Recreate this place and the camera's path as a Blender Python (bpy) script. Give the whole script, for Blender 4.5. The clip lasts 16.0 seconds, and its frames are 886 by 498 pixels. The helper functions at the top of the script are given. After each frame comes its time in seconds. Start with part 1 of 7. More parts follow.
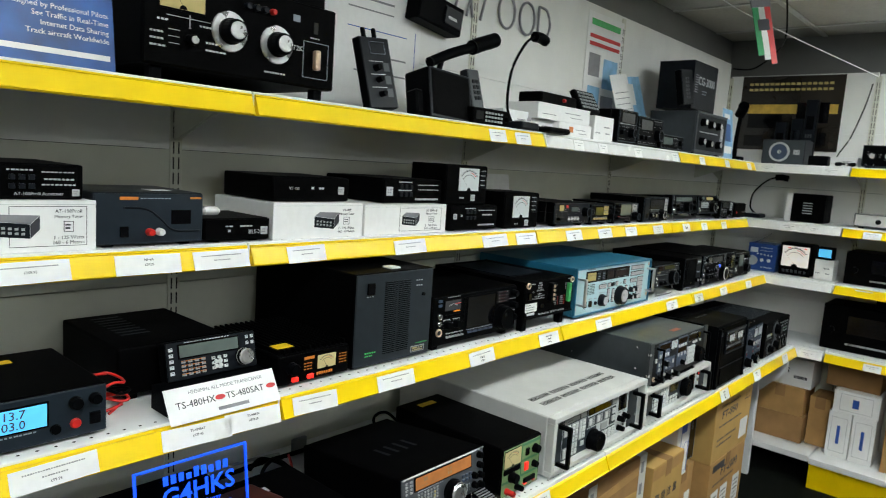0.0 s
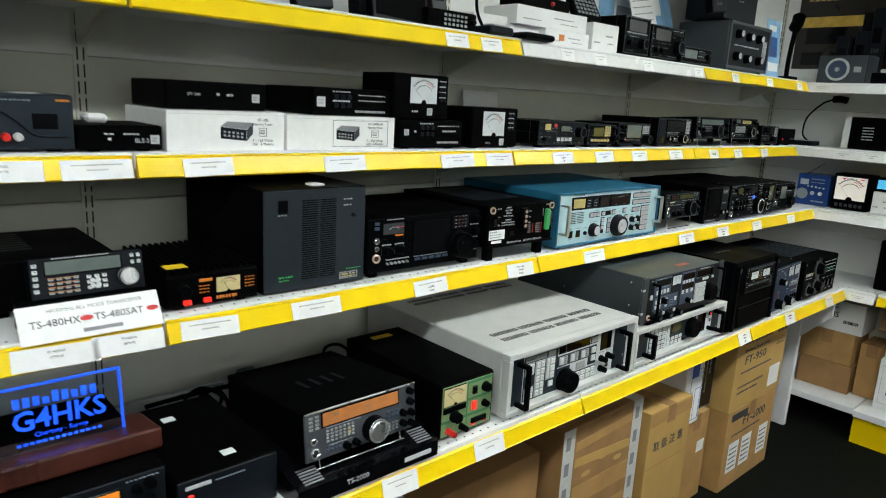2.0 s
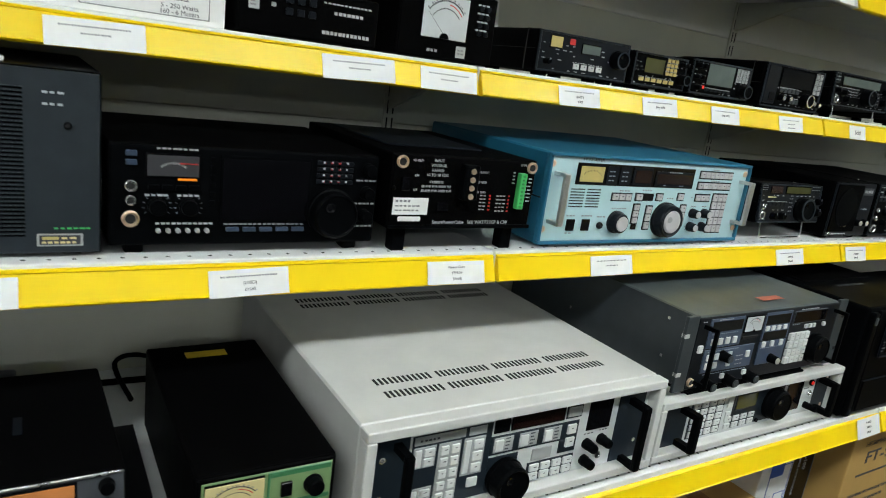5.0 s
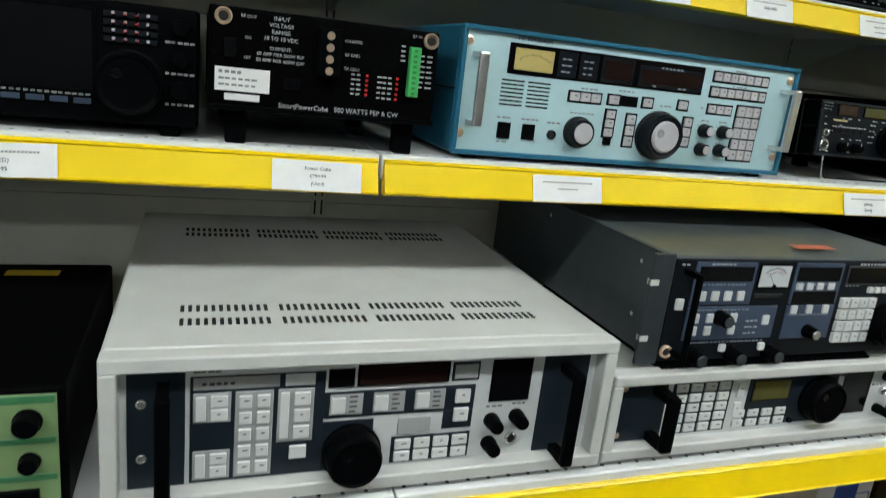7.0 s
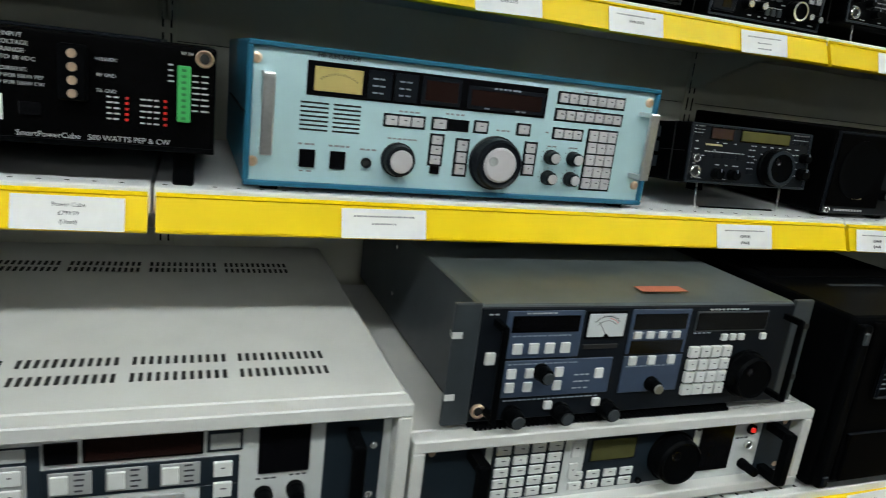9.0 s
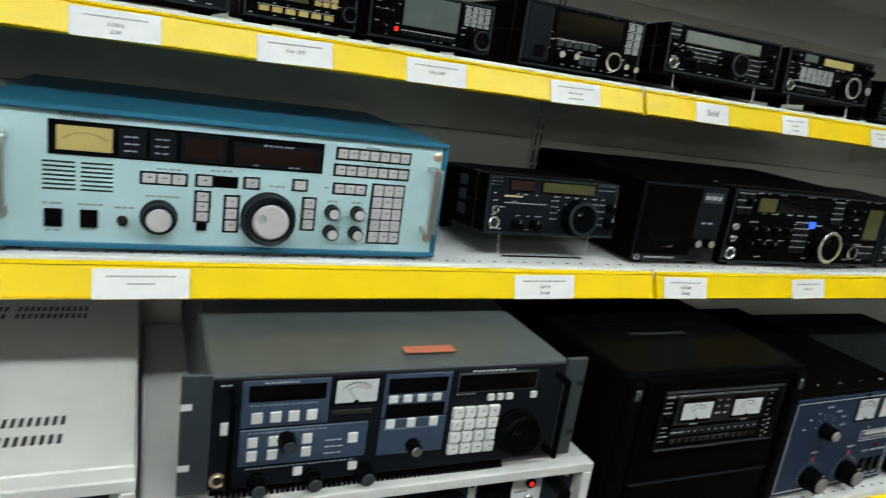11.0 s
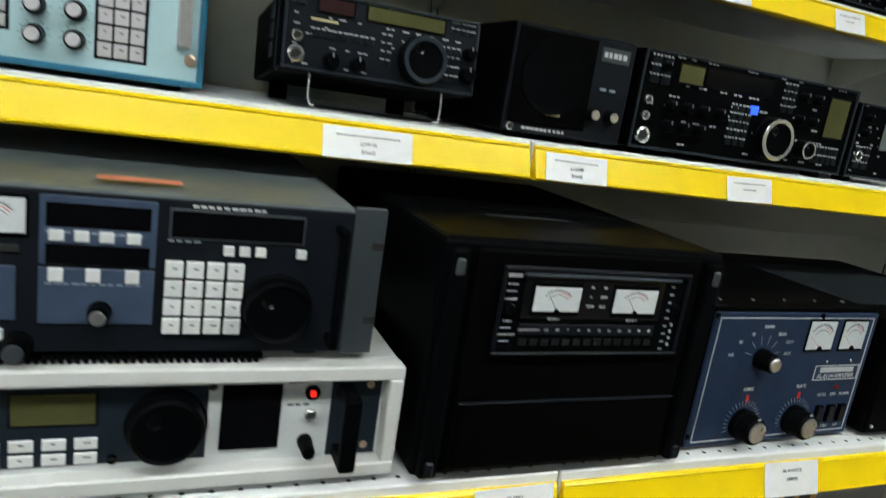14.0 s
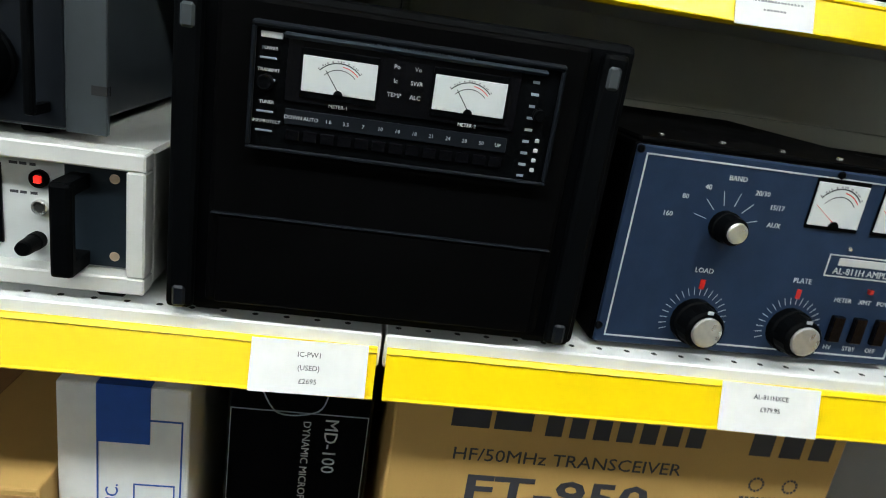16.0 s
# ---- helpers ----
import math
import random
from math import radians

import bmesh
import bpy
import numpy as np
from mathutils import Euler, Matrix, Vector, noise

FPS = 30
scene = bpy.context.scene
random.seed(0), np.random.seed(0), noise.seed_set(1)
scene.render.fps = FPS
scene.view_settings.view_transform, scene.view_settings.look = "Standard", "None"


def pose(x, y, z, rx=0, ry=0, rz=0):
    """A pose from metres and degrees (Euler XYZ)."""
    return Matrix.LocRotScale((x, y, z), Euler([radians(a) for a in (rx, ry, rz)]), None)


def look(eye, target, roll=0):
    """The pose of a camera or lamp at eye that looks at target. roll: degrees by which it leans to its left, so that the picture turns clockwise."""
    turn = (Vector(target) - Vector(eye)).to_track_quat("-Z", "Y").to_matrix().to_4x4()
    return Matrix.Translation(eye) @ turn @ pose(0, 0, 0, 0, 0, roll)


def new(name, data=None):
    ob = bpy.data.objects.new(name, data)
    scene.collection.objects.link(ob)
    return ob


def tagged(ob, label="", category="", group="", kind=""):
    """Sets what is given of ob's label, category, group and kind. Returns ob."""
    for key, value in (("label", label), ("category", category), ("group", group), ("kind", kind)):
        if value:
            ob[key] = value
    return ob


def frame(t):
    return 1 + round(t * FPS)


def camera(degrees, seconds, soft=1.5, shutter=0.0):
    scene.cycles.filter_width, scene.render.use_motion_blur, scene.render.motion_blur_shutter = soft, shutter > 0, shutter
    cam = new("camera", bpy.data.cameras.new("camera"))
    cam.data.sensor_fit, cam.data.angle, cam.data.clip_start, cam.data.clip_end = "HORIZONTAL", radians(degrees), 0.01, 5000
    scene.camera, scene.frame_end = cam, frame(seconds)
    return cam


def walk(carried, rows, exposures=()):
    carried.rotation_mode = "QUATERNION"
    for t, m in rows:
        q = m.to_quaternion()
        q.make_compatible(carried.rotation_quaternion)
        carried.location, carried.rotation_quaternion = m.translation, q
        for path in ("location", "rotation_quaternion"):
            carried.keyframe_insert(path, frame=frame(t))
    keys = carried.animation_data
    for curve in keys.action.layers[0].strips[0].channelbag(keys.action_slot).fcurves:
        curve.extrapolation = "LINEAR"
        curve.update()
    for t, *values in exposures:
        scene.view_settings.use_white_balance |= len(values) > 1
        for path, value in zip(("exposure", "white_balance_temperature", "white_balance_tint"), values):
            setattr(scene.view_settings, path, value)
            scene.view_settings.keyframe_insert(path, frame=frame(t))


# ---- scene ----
cam = camera(66.4, 16.0, soft=1.0, shutter=0.4)
METRES, EYE, TILT, LEAN, TURN = 3.28, 1.5, 0.0, 0.0, 41.3
ROWS = [
    (0.0, 0.0, 0.0, 0.0, 0.5, -7.33, -3.86),
    (0.5, 0.0062, -0.005, 0.0013, -0.94, -8.68, -1.98),
    (1.0, 0.0282, 0.0042, -0.0025, -0.31, -9.91, -2.1),
    (1.5, 0.0644, 0.0266, -0.008, 3.72, -10.89, -2.22),
    (2.0, 0.0932, 0.0533, -0.0186, 6.83, -12.45, -3.07),
    (2.5, 0.1049, 0.1012, -0.0305, 8.4, -13.49, -4.7),
    (3.0, 0.1157, 0.1514, -0.0365, 11.2, -14.86, -4.68),
    (5.5, 0.1993, 0.3202, -0.0851, 21.91, -14.18, -5.34),
    (6.0, 0.2291, 0.354, -0.105, 25.0, -14.83, -5.0),
    (6.5, 0.2497, 0.3841, -0.1186, 26.48, -15.28, -4.94),
    (7.0, 0.25, 0.4028, -0.1073, 29.7, -15.1, -6.3),
    (7.5, 0.2474, 0.4167, -0.0899, 29.18, -14.06, -7.96),
    (8.0, 0.2516, 0.4335, -0.0855, 29.64, -13.04, -8.78),
    (8.5, 0.2696, 0.4483, -0.0944, 29.32, -14.65, -6.98),
    (11.0, 0.3472, 0.5004, -0.063, 25.83, -14.73, -8.28),
    (11.5, 0.3377, 0.5158, -0.0538, 18.86, -15.78, -7.13),
    (12.0, 0.3334, 0.54, -0.0483, 13.39, -13.89, -5.19),
    (12.5, 0.343, 0.5649, -0.0592, 17.13, -12.85, -4.45),
    (13.0, 0.3543, 0.5742, -0.0771, 24.34, -14.16, -3.09),
    (13.5, 0.3814, 0.5773, -0.1024, 26.21, -11.16, -8.68),
    (14.0, 0.3983, 0.5933, -0.1297, 27.26, -12.68, -8.55),
    (14.5, 0.416, 0.6239, -0.1469, 29.71, -13.34, -7.75),
    (15.0, 0.4315, 0.6525, -0.1576, 32.92, -16.87, -10.08),
    (15.5, 0.453, 0.6737, -0.1689, 37.73, -18.28, -8.23),
    (16.0, 0.4664, 0.6897, -0.1708, 43.93, -17.44, -8.42),
]
FITTED = [
    (3.2, look((-0.081, 0.689, 1.384), (-1.565, 1.908, 0.827), 5.9)),
    (5.3, look((-0.210, 1.172, 1.256), (-1.879, 2.162, 0.774), 7.1)),
    (10.8, look((-0.217, 1.983, 1.273), (-2.005, 2.715, 0.753), 7.1)),
]
PATH = [(t, pose(0, 0, EYE, TILT, LEAN, TURN) @ pose(METRES * x, METRES * y, METRES * z, 90 + pitch, roll, yaw)) for t, x, y, z, yaw, pitch, roll in ROWS]
walk(cam, sorted(PATH + FITTED, key=lambda r: r[0]), [(0.0, -0.06), (3.0, -0.1), (6.0, -0.28), (8.5, -0.44), (11.0, -0.26), (12.5, -0.14), (13.5, -0.2), (14.5, -0.02), (15.5, 0.24), (16.0, 0.22)])

# ---- world and light ----
world = bpy.data.worlds.new("world")
scene.world = world
world.use_nodes = True
world.node_tree.nodes["Background"].inputs[0].default_value = (0.8, 0.9, 1.0, 1)
world.node_tree.nodes["Background"].inputs[1].default_value = 0.05
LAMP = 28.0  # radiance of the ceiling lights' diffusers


# ---- materials ----
def mat(name, col, rough=0.5, metal=0.0, vary=0.12, scale=40.0, bump=0.0, bscale=300.0, coat=0.0, emit=0.0, spec=0.5):
    m = bpy.data.materials.new(name)
    m.use_nodes = True
    nt = m.node_tree
    b = nt.nodes["Principled BSDF"]
    b.inputs["Roughness"].default_value, b.inputs["Metallic"].default_value = rough, metal
    b.inputs["Coat Weight"].default_value = coat
    b.inputs["Coat Roughness"].default_value = 0.22
    b.inputs["Specular IOR Level"].default_value = spec
    tc = nt.nodes.new("ShaderNodeTexCoord")
    n1 = nt.nodes.new("ShaderNodeTexNoise")
    n1.inputs["Scale"].default_value, n1.inputs["Detail"].default_value = scale, 5
    n2 = nt.nodes.new("ShaderNodeTexNoise")
    n2.inputs["Scale"].default_value, n2.inputs["Detail"].default_value = scale / 9, 3
    add = nt.nodes.new("ShaderNodeMath")
    add.operation = "ADD"
    ramp = nt.nodes.new("ShaderNodeMapRange")
    ramp.inputs["From Min"].default_value, ramp.inputs["From Max"].default_value = 0.7, 1.3
    ramp.inputs["To Min"].default_value, ramp.inputs["To Max"].default_value = 1 - vary, 1 + vary
    mul = nt.nodes.new("ShaderNodeVectorMath")
    mul.operation = "SCALE"
    mul.inputs[0].default_value = col
    for n in (n1, n2):
        nt.links.new(tc.outputs["Object"], n.inputs["Vector"])
    nt.links.new(n1.outputs["Fac"], add.inputs[0])
    nt.links.new(n2.outputs["Fac"], add.inputs[1])
    nt.links.new(add.outputs[0], ramp.inputs["Value"])
    nt.links.new(ramp.outputs[0], mul.inputs["Scale"])
    nt.links.new(mul.outputs[0], b.inputs["Base Color"])
    r2 = nt.nodes.new("ShaderNodeMapRange")
    r2.inputs["From Min"].default_value, r2.inputs["From Max"].default_value = 0.3, 0.7
    r2.inputs["To Min"].default_value, r2.inputs["To Max"].default_value = max(rough - 0.07, 0.02), min(rough + 0.07, 1)
    nt.links.new(n2.outputs["Fac"], r2.inputs["Value"])
    nt.links.new(r2.outputs[0], b.inputs["Roughness"])
    if emit:
        b.inputs["Emission Color"].default_value = (*col, 1)
        b.inputs["Emission Strength"].default_value = emit
    if bump:
        n3 = nt.nodes.new("ShaderNodeTexNoise")
        n3.inputs["Scale"].default_value, n3.inputs["Detail"].default_value = bscale, 4
        bp = nt.nodes.new("ShaderNodeBump")
        bp.inputs["Strength"].default_value, bp.inputs["Distance"].default_value = bump, 0.002
        nt.links.new(tc.outputs["Object"], n3.inputs["Vector"])
        nt.links.new(n3.outputs["Fac"], bp.inputs["Height"])
        nt.links.new(bp.outputs[0], b.inputs["Normal"])
    return m


BLACK = mat("black_plastic", (0.0018, 0.0021, 0.0026), 0.46, vary=0.3, bump=0.08, bscale=900, spec=0.025)
CASE = mat("black_painted_steel", (0.0016, 0.0016, 0.0018), 0.5, vary=0.35, bump=0.12, bscale=1400, spec=0.02)
GLOSS = mat("glossy_black", (0.003, 0.003, 0.004), 0.14, vary=0.2, spec=0.2)
CHAR = mat("charcoal_face", (0.006, 0.008, 0.0115), 0.4, vary=0.2, bump=0.06, bscale=1200, spec=0.14)
SLATE = mat("slate_blue_face", (0.045, 0.068, 0.115), 0.38, vary=0.15, bump=0.05, bscale=1000)
AMPBLUE = mat("blue_grey_amplifier_paint", (0.015, 0.029, 0.062), 0.4, vary=0.15, bump=0.05, bscale=1000, spec=0.15)
NAVYGREY = mat("dark_blue_grey_paint", (0.012, 0.019, 0.027), 0.4, vary=0.15, bump=0.05, bscale=1000, spec=0.3)
PSUGREY = mat("dark_grey_steel", (0.017, 0.023, 0.029), 0.45, vary=0.2, bump=0.1, bscale=1200, spec=0.35)
GREYTOP = mat("worn_grey_paint", (0.080, 0.096, 0.100), 0.40, vary=0.2, scale=25, bump=0.08, bscale=800)
DGREY = mat("dark_grey_paint", (0.034, 0.042, 0.048), 0.42, vary=0.15, bump=0.08, bscale=800)
LGREY = mat("pale_grey_enamel", (0.62, 0.62, 0.60), 0.42, vary=0.06, scale=20, bump=0.05, bscale=700)
PALEFACE = mat("pale_anodised_face", (0.58, 0.60, 0.60), 0.4, vary=0.05)
KEYWHITE = mat("white_key", (0.68, 0.69, 0.68), 0.45, vary=0.06)
KEYGREY = mat("grey_key", (0.36, 0.37, 0.37), 0.45, vary=0.08)
KEYPINK = mat("pinkish_grey_key", (0.52, 0.50, 0.52), 0.45, vary=0.08)
BLUECASE = mat("blue_paint", (0.018, 0.14, 0.235), 0.38, vary=0.12, scale=25, bump=0.05, bscale=900)
CYANFACE = mat("pale_blue_face", (0.45, 0.64, 0.68), 0.42, vary=0.06, scale=25)
GREENFACE = mat("dark_green_panel", (0.05, 0.20, 0.085), 0.42, vary=0.12)
LGREEN = mat("pale_green_panel", (0.19, 0.30, 0.13), 0.45, vary=0.1)
SILVERFACE = mat("silver_grey_face", (0.085, 0.092, 0.105), 0.35, metal=0.3, vary=0.12)
CHROME = mat("chrome", (0.75, 0.75, 0.74), 0.25, metal=0.8, vary=0.08)
BRASS = mat("brass_connector", (0.72, 0.53, 0.38), 0.32, metal=0.65, vary=0.15)
BRUSHED = mat("brushed_aluminium", (0.66, 0.66, 0.65), 0.30, metal=0.9, vary=0.12, scale=200)
SHELF = mat("white_shelf_steel", (0.78, 0.79, 0.79), 0.45, vary=0.05, scale=15, bump=0.03, bscale=600)
PANEL = mat("beige_back_panel", (0.67, 0.67, 0.575), 0.6, vary=0.07, scale=10, bump=0.04, bscale=500)
# White panel colour; on the end bays its extra brightness stands in for light.
WHITELITPANEL = mat("white_lit_back_panel", (0.82, 0.82, 0.79), 0.55, vary=0.05, scale=8, bump=0.03, bscale=400)
SLOT = mat("dark_slot", (0.01, 0.01, 0.01), 0.8)
YELLOW = mat("yellow_strip_plastic", (0.93, 0.645, 0.002), 0.34, vary=0.06, scale=12, coat=0.15, spec=0.25)
CLEAR = mat("clear_strip_edge", (0.62, 0.60, 0.50), 0.2, vary=0.05, coat=0.4)
WHITESTRIP = mat("white_strip_plastic", (0.84, 0.84, 0.83), 0.25, vary=0.05, coat=0.4)
CARD = mat("white_card", (0.84, 0.84, 0.83), 0.6, vary=0.04, scale=60)
PAPERBLUE = mat("blue_print", (0.008, 0.085, 0.33), 0.4, vary=0.6, scale=14)
PAPERSKY = mat("pale_blue_print", (0.25, 0.48, 0.70), 0.4, vary=0.3, scale=18)
INK = mat("printed_ink", (0.04, 0.04, 0.05), 0.6)
GREYINK = mat("grey_print", (0.25, 0.25, 0.27), 0.6)
LETTER = mat("white_lettering", (0.50, 0.51, 0.52), 0.5)
DIMLETTER = mat("dim_lettering", (0.27, 0.31, 0.36), 0.5)
REDINK = mat("red_print", (0.62, 0.03, 0.03), 0.5)
BLUEINK = mat("blue_ink", (0.03, 0.10, 0.42), 0.5)
RED = mat("red_plastic", (0.60, 0.02, 0.015), 0.35)
ORANGE = mat("orange_print", (0.70, 0.22, 0.03), 0.5)
GREENPL = mat("green_terminal_plastic", (0.06, 0.45, 0.12), 0.45)
METERFACE = mat("meter_card", (0.60, 0.63, 0.64), 0.35, vary=0.05)
METERWARM = mat("cream_meter_card", (0.66, 0.56, 0.28), 0.4, vary=0.06)
METERYEL = mat("yellow_meter_card", (0.52, 0.42, 0.15), 0.4, vary=0.08)
AMBER = mat("amber_display", (0.80, 0.24, 0.02), 0.25, vary=0.12, emit=0.45)
AMBERPALE = mat("dull_amber_display", (0.42, 0.16, 0.05), 0.2, vary=0.2, emit=0.25)
LCDGREY = mat("unlit_grey_display", (0.11, 0.135, 0.125), 0.12, vary=0.1)
LCDOLIVE = mat("unlit_olive_display", (0.075, 0.075, 0.03), 0.15, vary=0.1)
LCDBLUE = mat("lit_blue_display", (0.10, 0.50, 0.85), 0.25, emit=0.7)
LCDDARK = mat("dark_red_window", (0.016, 0.007, 0.006), 0.1)
# Emissive red for lamps, also put on some terminals to make them glow.
REDGLOW = mat("glowing_red", (0.95, 0.03, 0.02), 0.3, emit=0.8)
BLUELED = mat("lit_blue_lamp", (0.03, 0.12, 0.95), 0.3, emit=1.5)
BLUESIGN = mat("lit_blue_lettering", (0.01, 0.08, 0.95), 0.3, emit=1.1)
WHITESCREEN = mat("lit_white_screen", (0.72, 0.68, 0.62), 0.3, emit=0.5)
CARTON = mat("brown_cardboard", (0.45, 0.255, 0.09), 0.75, vary=0.16, scale=14, bump=0.1, bscale=250)
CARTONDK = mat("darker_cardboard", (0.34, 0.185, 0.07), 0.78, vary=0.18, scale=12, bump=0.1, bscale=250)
CARTONYEL = mat("yellow_brown_cardboard", (0.52, 0.32, 0.10), 0.72, vary=0.1, scale=10, bump=0.08, bscale=250)
WOOD = mat("dark_red_wood", (0.055, 0.014, 0.009), 0.3, vary=0.4, scale=30, coat=0.3)
CARPET = mat("dark_green_carpet", (0.0035, 0.0046, 0.0033), 0.95, vary=0.6, scale=160, bump=0.6, bscale=700, spec=0.1)
PLASTER = mat("grey_painted_wall", (0.19, 0.19, 0.18), 0.75, vary=0.06, scale=5, bump=0.05, bscale=200)
TILE = mat("ceiling_tile_fibre", (0.45, 0.43, 0.39), 0.85, vary=0.08, scale=60, bump=0.2, bscale=300)
GRIDM = mat("ceiling_grid", (0.60, 0.60, 0.57), 0.5)
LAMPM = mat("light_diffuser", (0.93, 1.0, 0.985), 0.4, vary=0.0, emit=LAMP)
POSTERDK = mat("dark_poster_print", (0.016, 0.012, 0.008), 0.28, vary=0.6, scale=10)
POSTERGOLD = mat("golden_print", (0.55, 0.36, 0.06), 0.4, vary=0.3, scale=25)
TAPE = mat("white_printed_tape", (0.62, 0.61, 0.58), 0.35, vary=0.1)
TAPEYEL = mat("yellow_tape", (0.80, 0.55, 0.02), 0.45)
GREENFLAG = mat("green_flag", (0.02, 0.30, 0.10), 0.6)
GREYTAPE = mat("grey_cable_clip", (0.22, 0.23, 0.24), 0.5)
acrylic = bpy.data.materials.new("clear_acrylic")
acrylic.use_nodes = True
_b = acrylic.node_tree.nodes["Principled BSDF"]
_b.inputs["Base Color"].default_value, _b.inputs["Roughness"].default_value = (0.75, 0.85, 1.0, 1), 0.03
_b.inputs["Transmission Weight"].default_value, _b.inputs["IOR"].default_value = 1.0, 1.2


# ---- shape helpers ----
def finish(bm, name, material):
    me = bpy.data.meshes.new(name)
    bm.normal_update()
    bm.to_mesh(me)
    bm.free()
    me.materials.append(material)
    return me


def add_box(bm, x0, x1, y0, y1, z0, z1, bev=0.0, seg=1):
    r = bmesh.ops.create_cube(bm, size=1, matrix=Matrix.LocRotScale(((x0 + x1) / 2, (y0 + y1) / 2, (z0 + z1) / 2), None, (abs(x1 - x0), abs(y1 - y0), abs(z1 - z0))))
    if bev:
        es = {e for v in r["verts"] for e in v.link_edges}
        bmesh.ops.bevel(bm, geom=list(es), offset=bev, segments=seg, affect="EDGES", profile=0.5)
    return bm


def boxbm(x0, x1, y0, y1, z0, z1, bev=0.0, seg=1):
    return add_box(bmesh.new(), x0, x1, y0, y1, z0, z1, bev, seg)


def tube(points, r, n=8):
    """A mesh of a round cable through the points."""
    bm = bmesh.new()
    pts = [Vector(p) for p in points]
    fine = []
    for i in range(len(pts) - 1):
        a, b = pts[i], pts[i + 1]
        pa = pts[i - 1] if i else a
        pb = pts[i + 2] if i + 2 < len(pts) else b
        for k in range(6):
            s = k / 6
            fine.append(0.5 * ((2 * a) + (b - pa) * s + (2 * pa - 5 * a + 4 * b - pb) * s * s + (3 * a - pa - 3 * b + pb) * s ** 3))
    fine.append(pts[-1])
    rings = []
    for i, p in enumerate(fine):
        d = (fine[min(i + 1, len(fine) - 1)] - fine[max(i - 1, 0)]).normalized()
        up = Vector((0, 0, 1)) if abs(d.z) < 0.9 else Vector((1, 0, 0))
        s = d.cross(up).normalized()
        w = s.cross(d)
        rings.append([bm.verts.new(p + r * (math.cos(2 * math.pi * k / n) * s + math.sin(2 * math.pi * k / n) * w)) for k in range(n)])
    for a, b in zip(rings, rings[1:]):
        for k in range(n):
            bm.faces.new((a[k], a[(k + 1) % n], b[(k + 1) % n], b[k])).smooth = True
    for ring in (rings[0], rings[-1]):
        bm.faces.new(ring)
    return bm


def lathe(profile, n=24, cap=True):
    """A round body about local x; profile: (x, radius) from back to front."""
    bm = bmesh.new()
    rings = [[bm.verts.new((x, r * math.cos(2 * math.pi * k / n), r * math.sin(2 * math.pi * k / n))) for k in range(n)] for x, r in profile]
    for a, b in zip(rings, rings[1:]):
        for k in range(n):
            bm.faces.new((a[k], a[(k + 1) % n], b[(k + 1) % n], b[k]))
    if cap:
        bm.faces.new(rings[-1])
    return bm


CACHE = {}


def cached(key, make, name, material):
    key = (key, material.name)
    if key not in CACHE:
        CACHE[key] = finish(make(), name, material)
    return CACHE[key]


def link(name, mesh, parent=None, loc=(0, 0, 0), label="", rot=None):
    ob = new(name, mesh)
    ob.location = loc
    if rot:
        ob.rotation_euler = rot
    if parent:
        ob.parent = parent
    if label:
        tagged(ob, label)
    return ob


def part(name, bm, material, parent, label="", loc=(0, 0, 0), rot=None):
    return link(name, finish(bm, name, material), parent, loc, label, rot)


def thing(name, label, category, m, group=""):
    ob = new(name)
    ob.empty_display_size = 0.02
    ob.matrix_basis = m
    return tagged(ob, label, category, group)


def structure(name, bm, material, label, category="structure"):
    return tagged(link(name, finish(bm, name, material)), label, category, kind="structure")


def text_mesh(s, h, material, align="CENTER", bold=0.0, squash=1.0):
    key = ("text", s, round(h, 5), material.name, align, bold, squash)
    if key not in CACHE:
        cu = bpy.data.curves.new("lettering", "FONT")
        cu.body, cu.size, cu.align_x, cu.align_y, cu.extrude, cu.resolution_u = s, h * 1.4, align, "CENTER", 0.0002, 2
        cu.offset = bold
        ob = bpy.data.objects.new("lettering", cu)
        me = bpy.data.meshes.new_from_object(ob)
        me.transform(Matrix(((0, 0, 1, 0), (squash, 0, 0, 0), (0, 1, 0, 0), (0, 0, 0, 1))))
        me.materials.clear()
        me.materials.append(material)
        bpy.data.objects.remove(ob)
        CACHE[key] = me
    return CACHE[key]


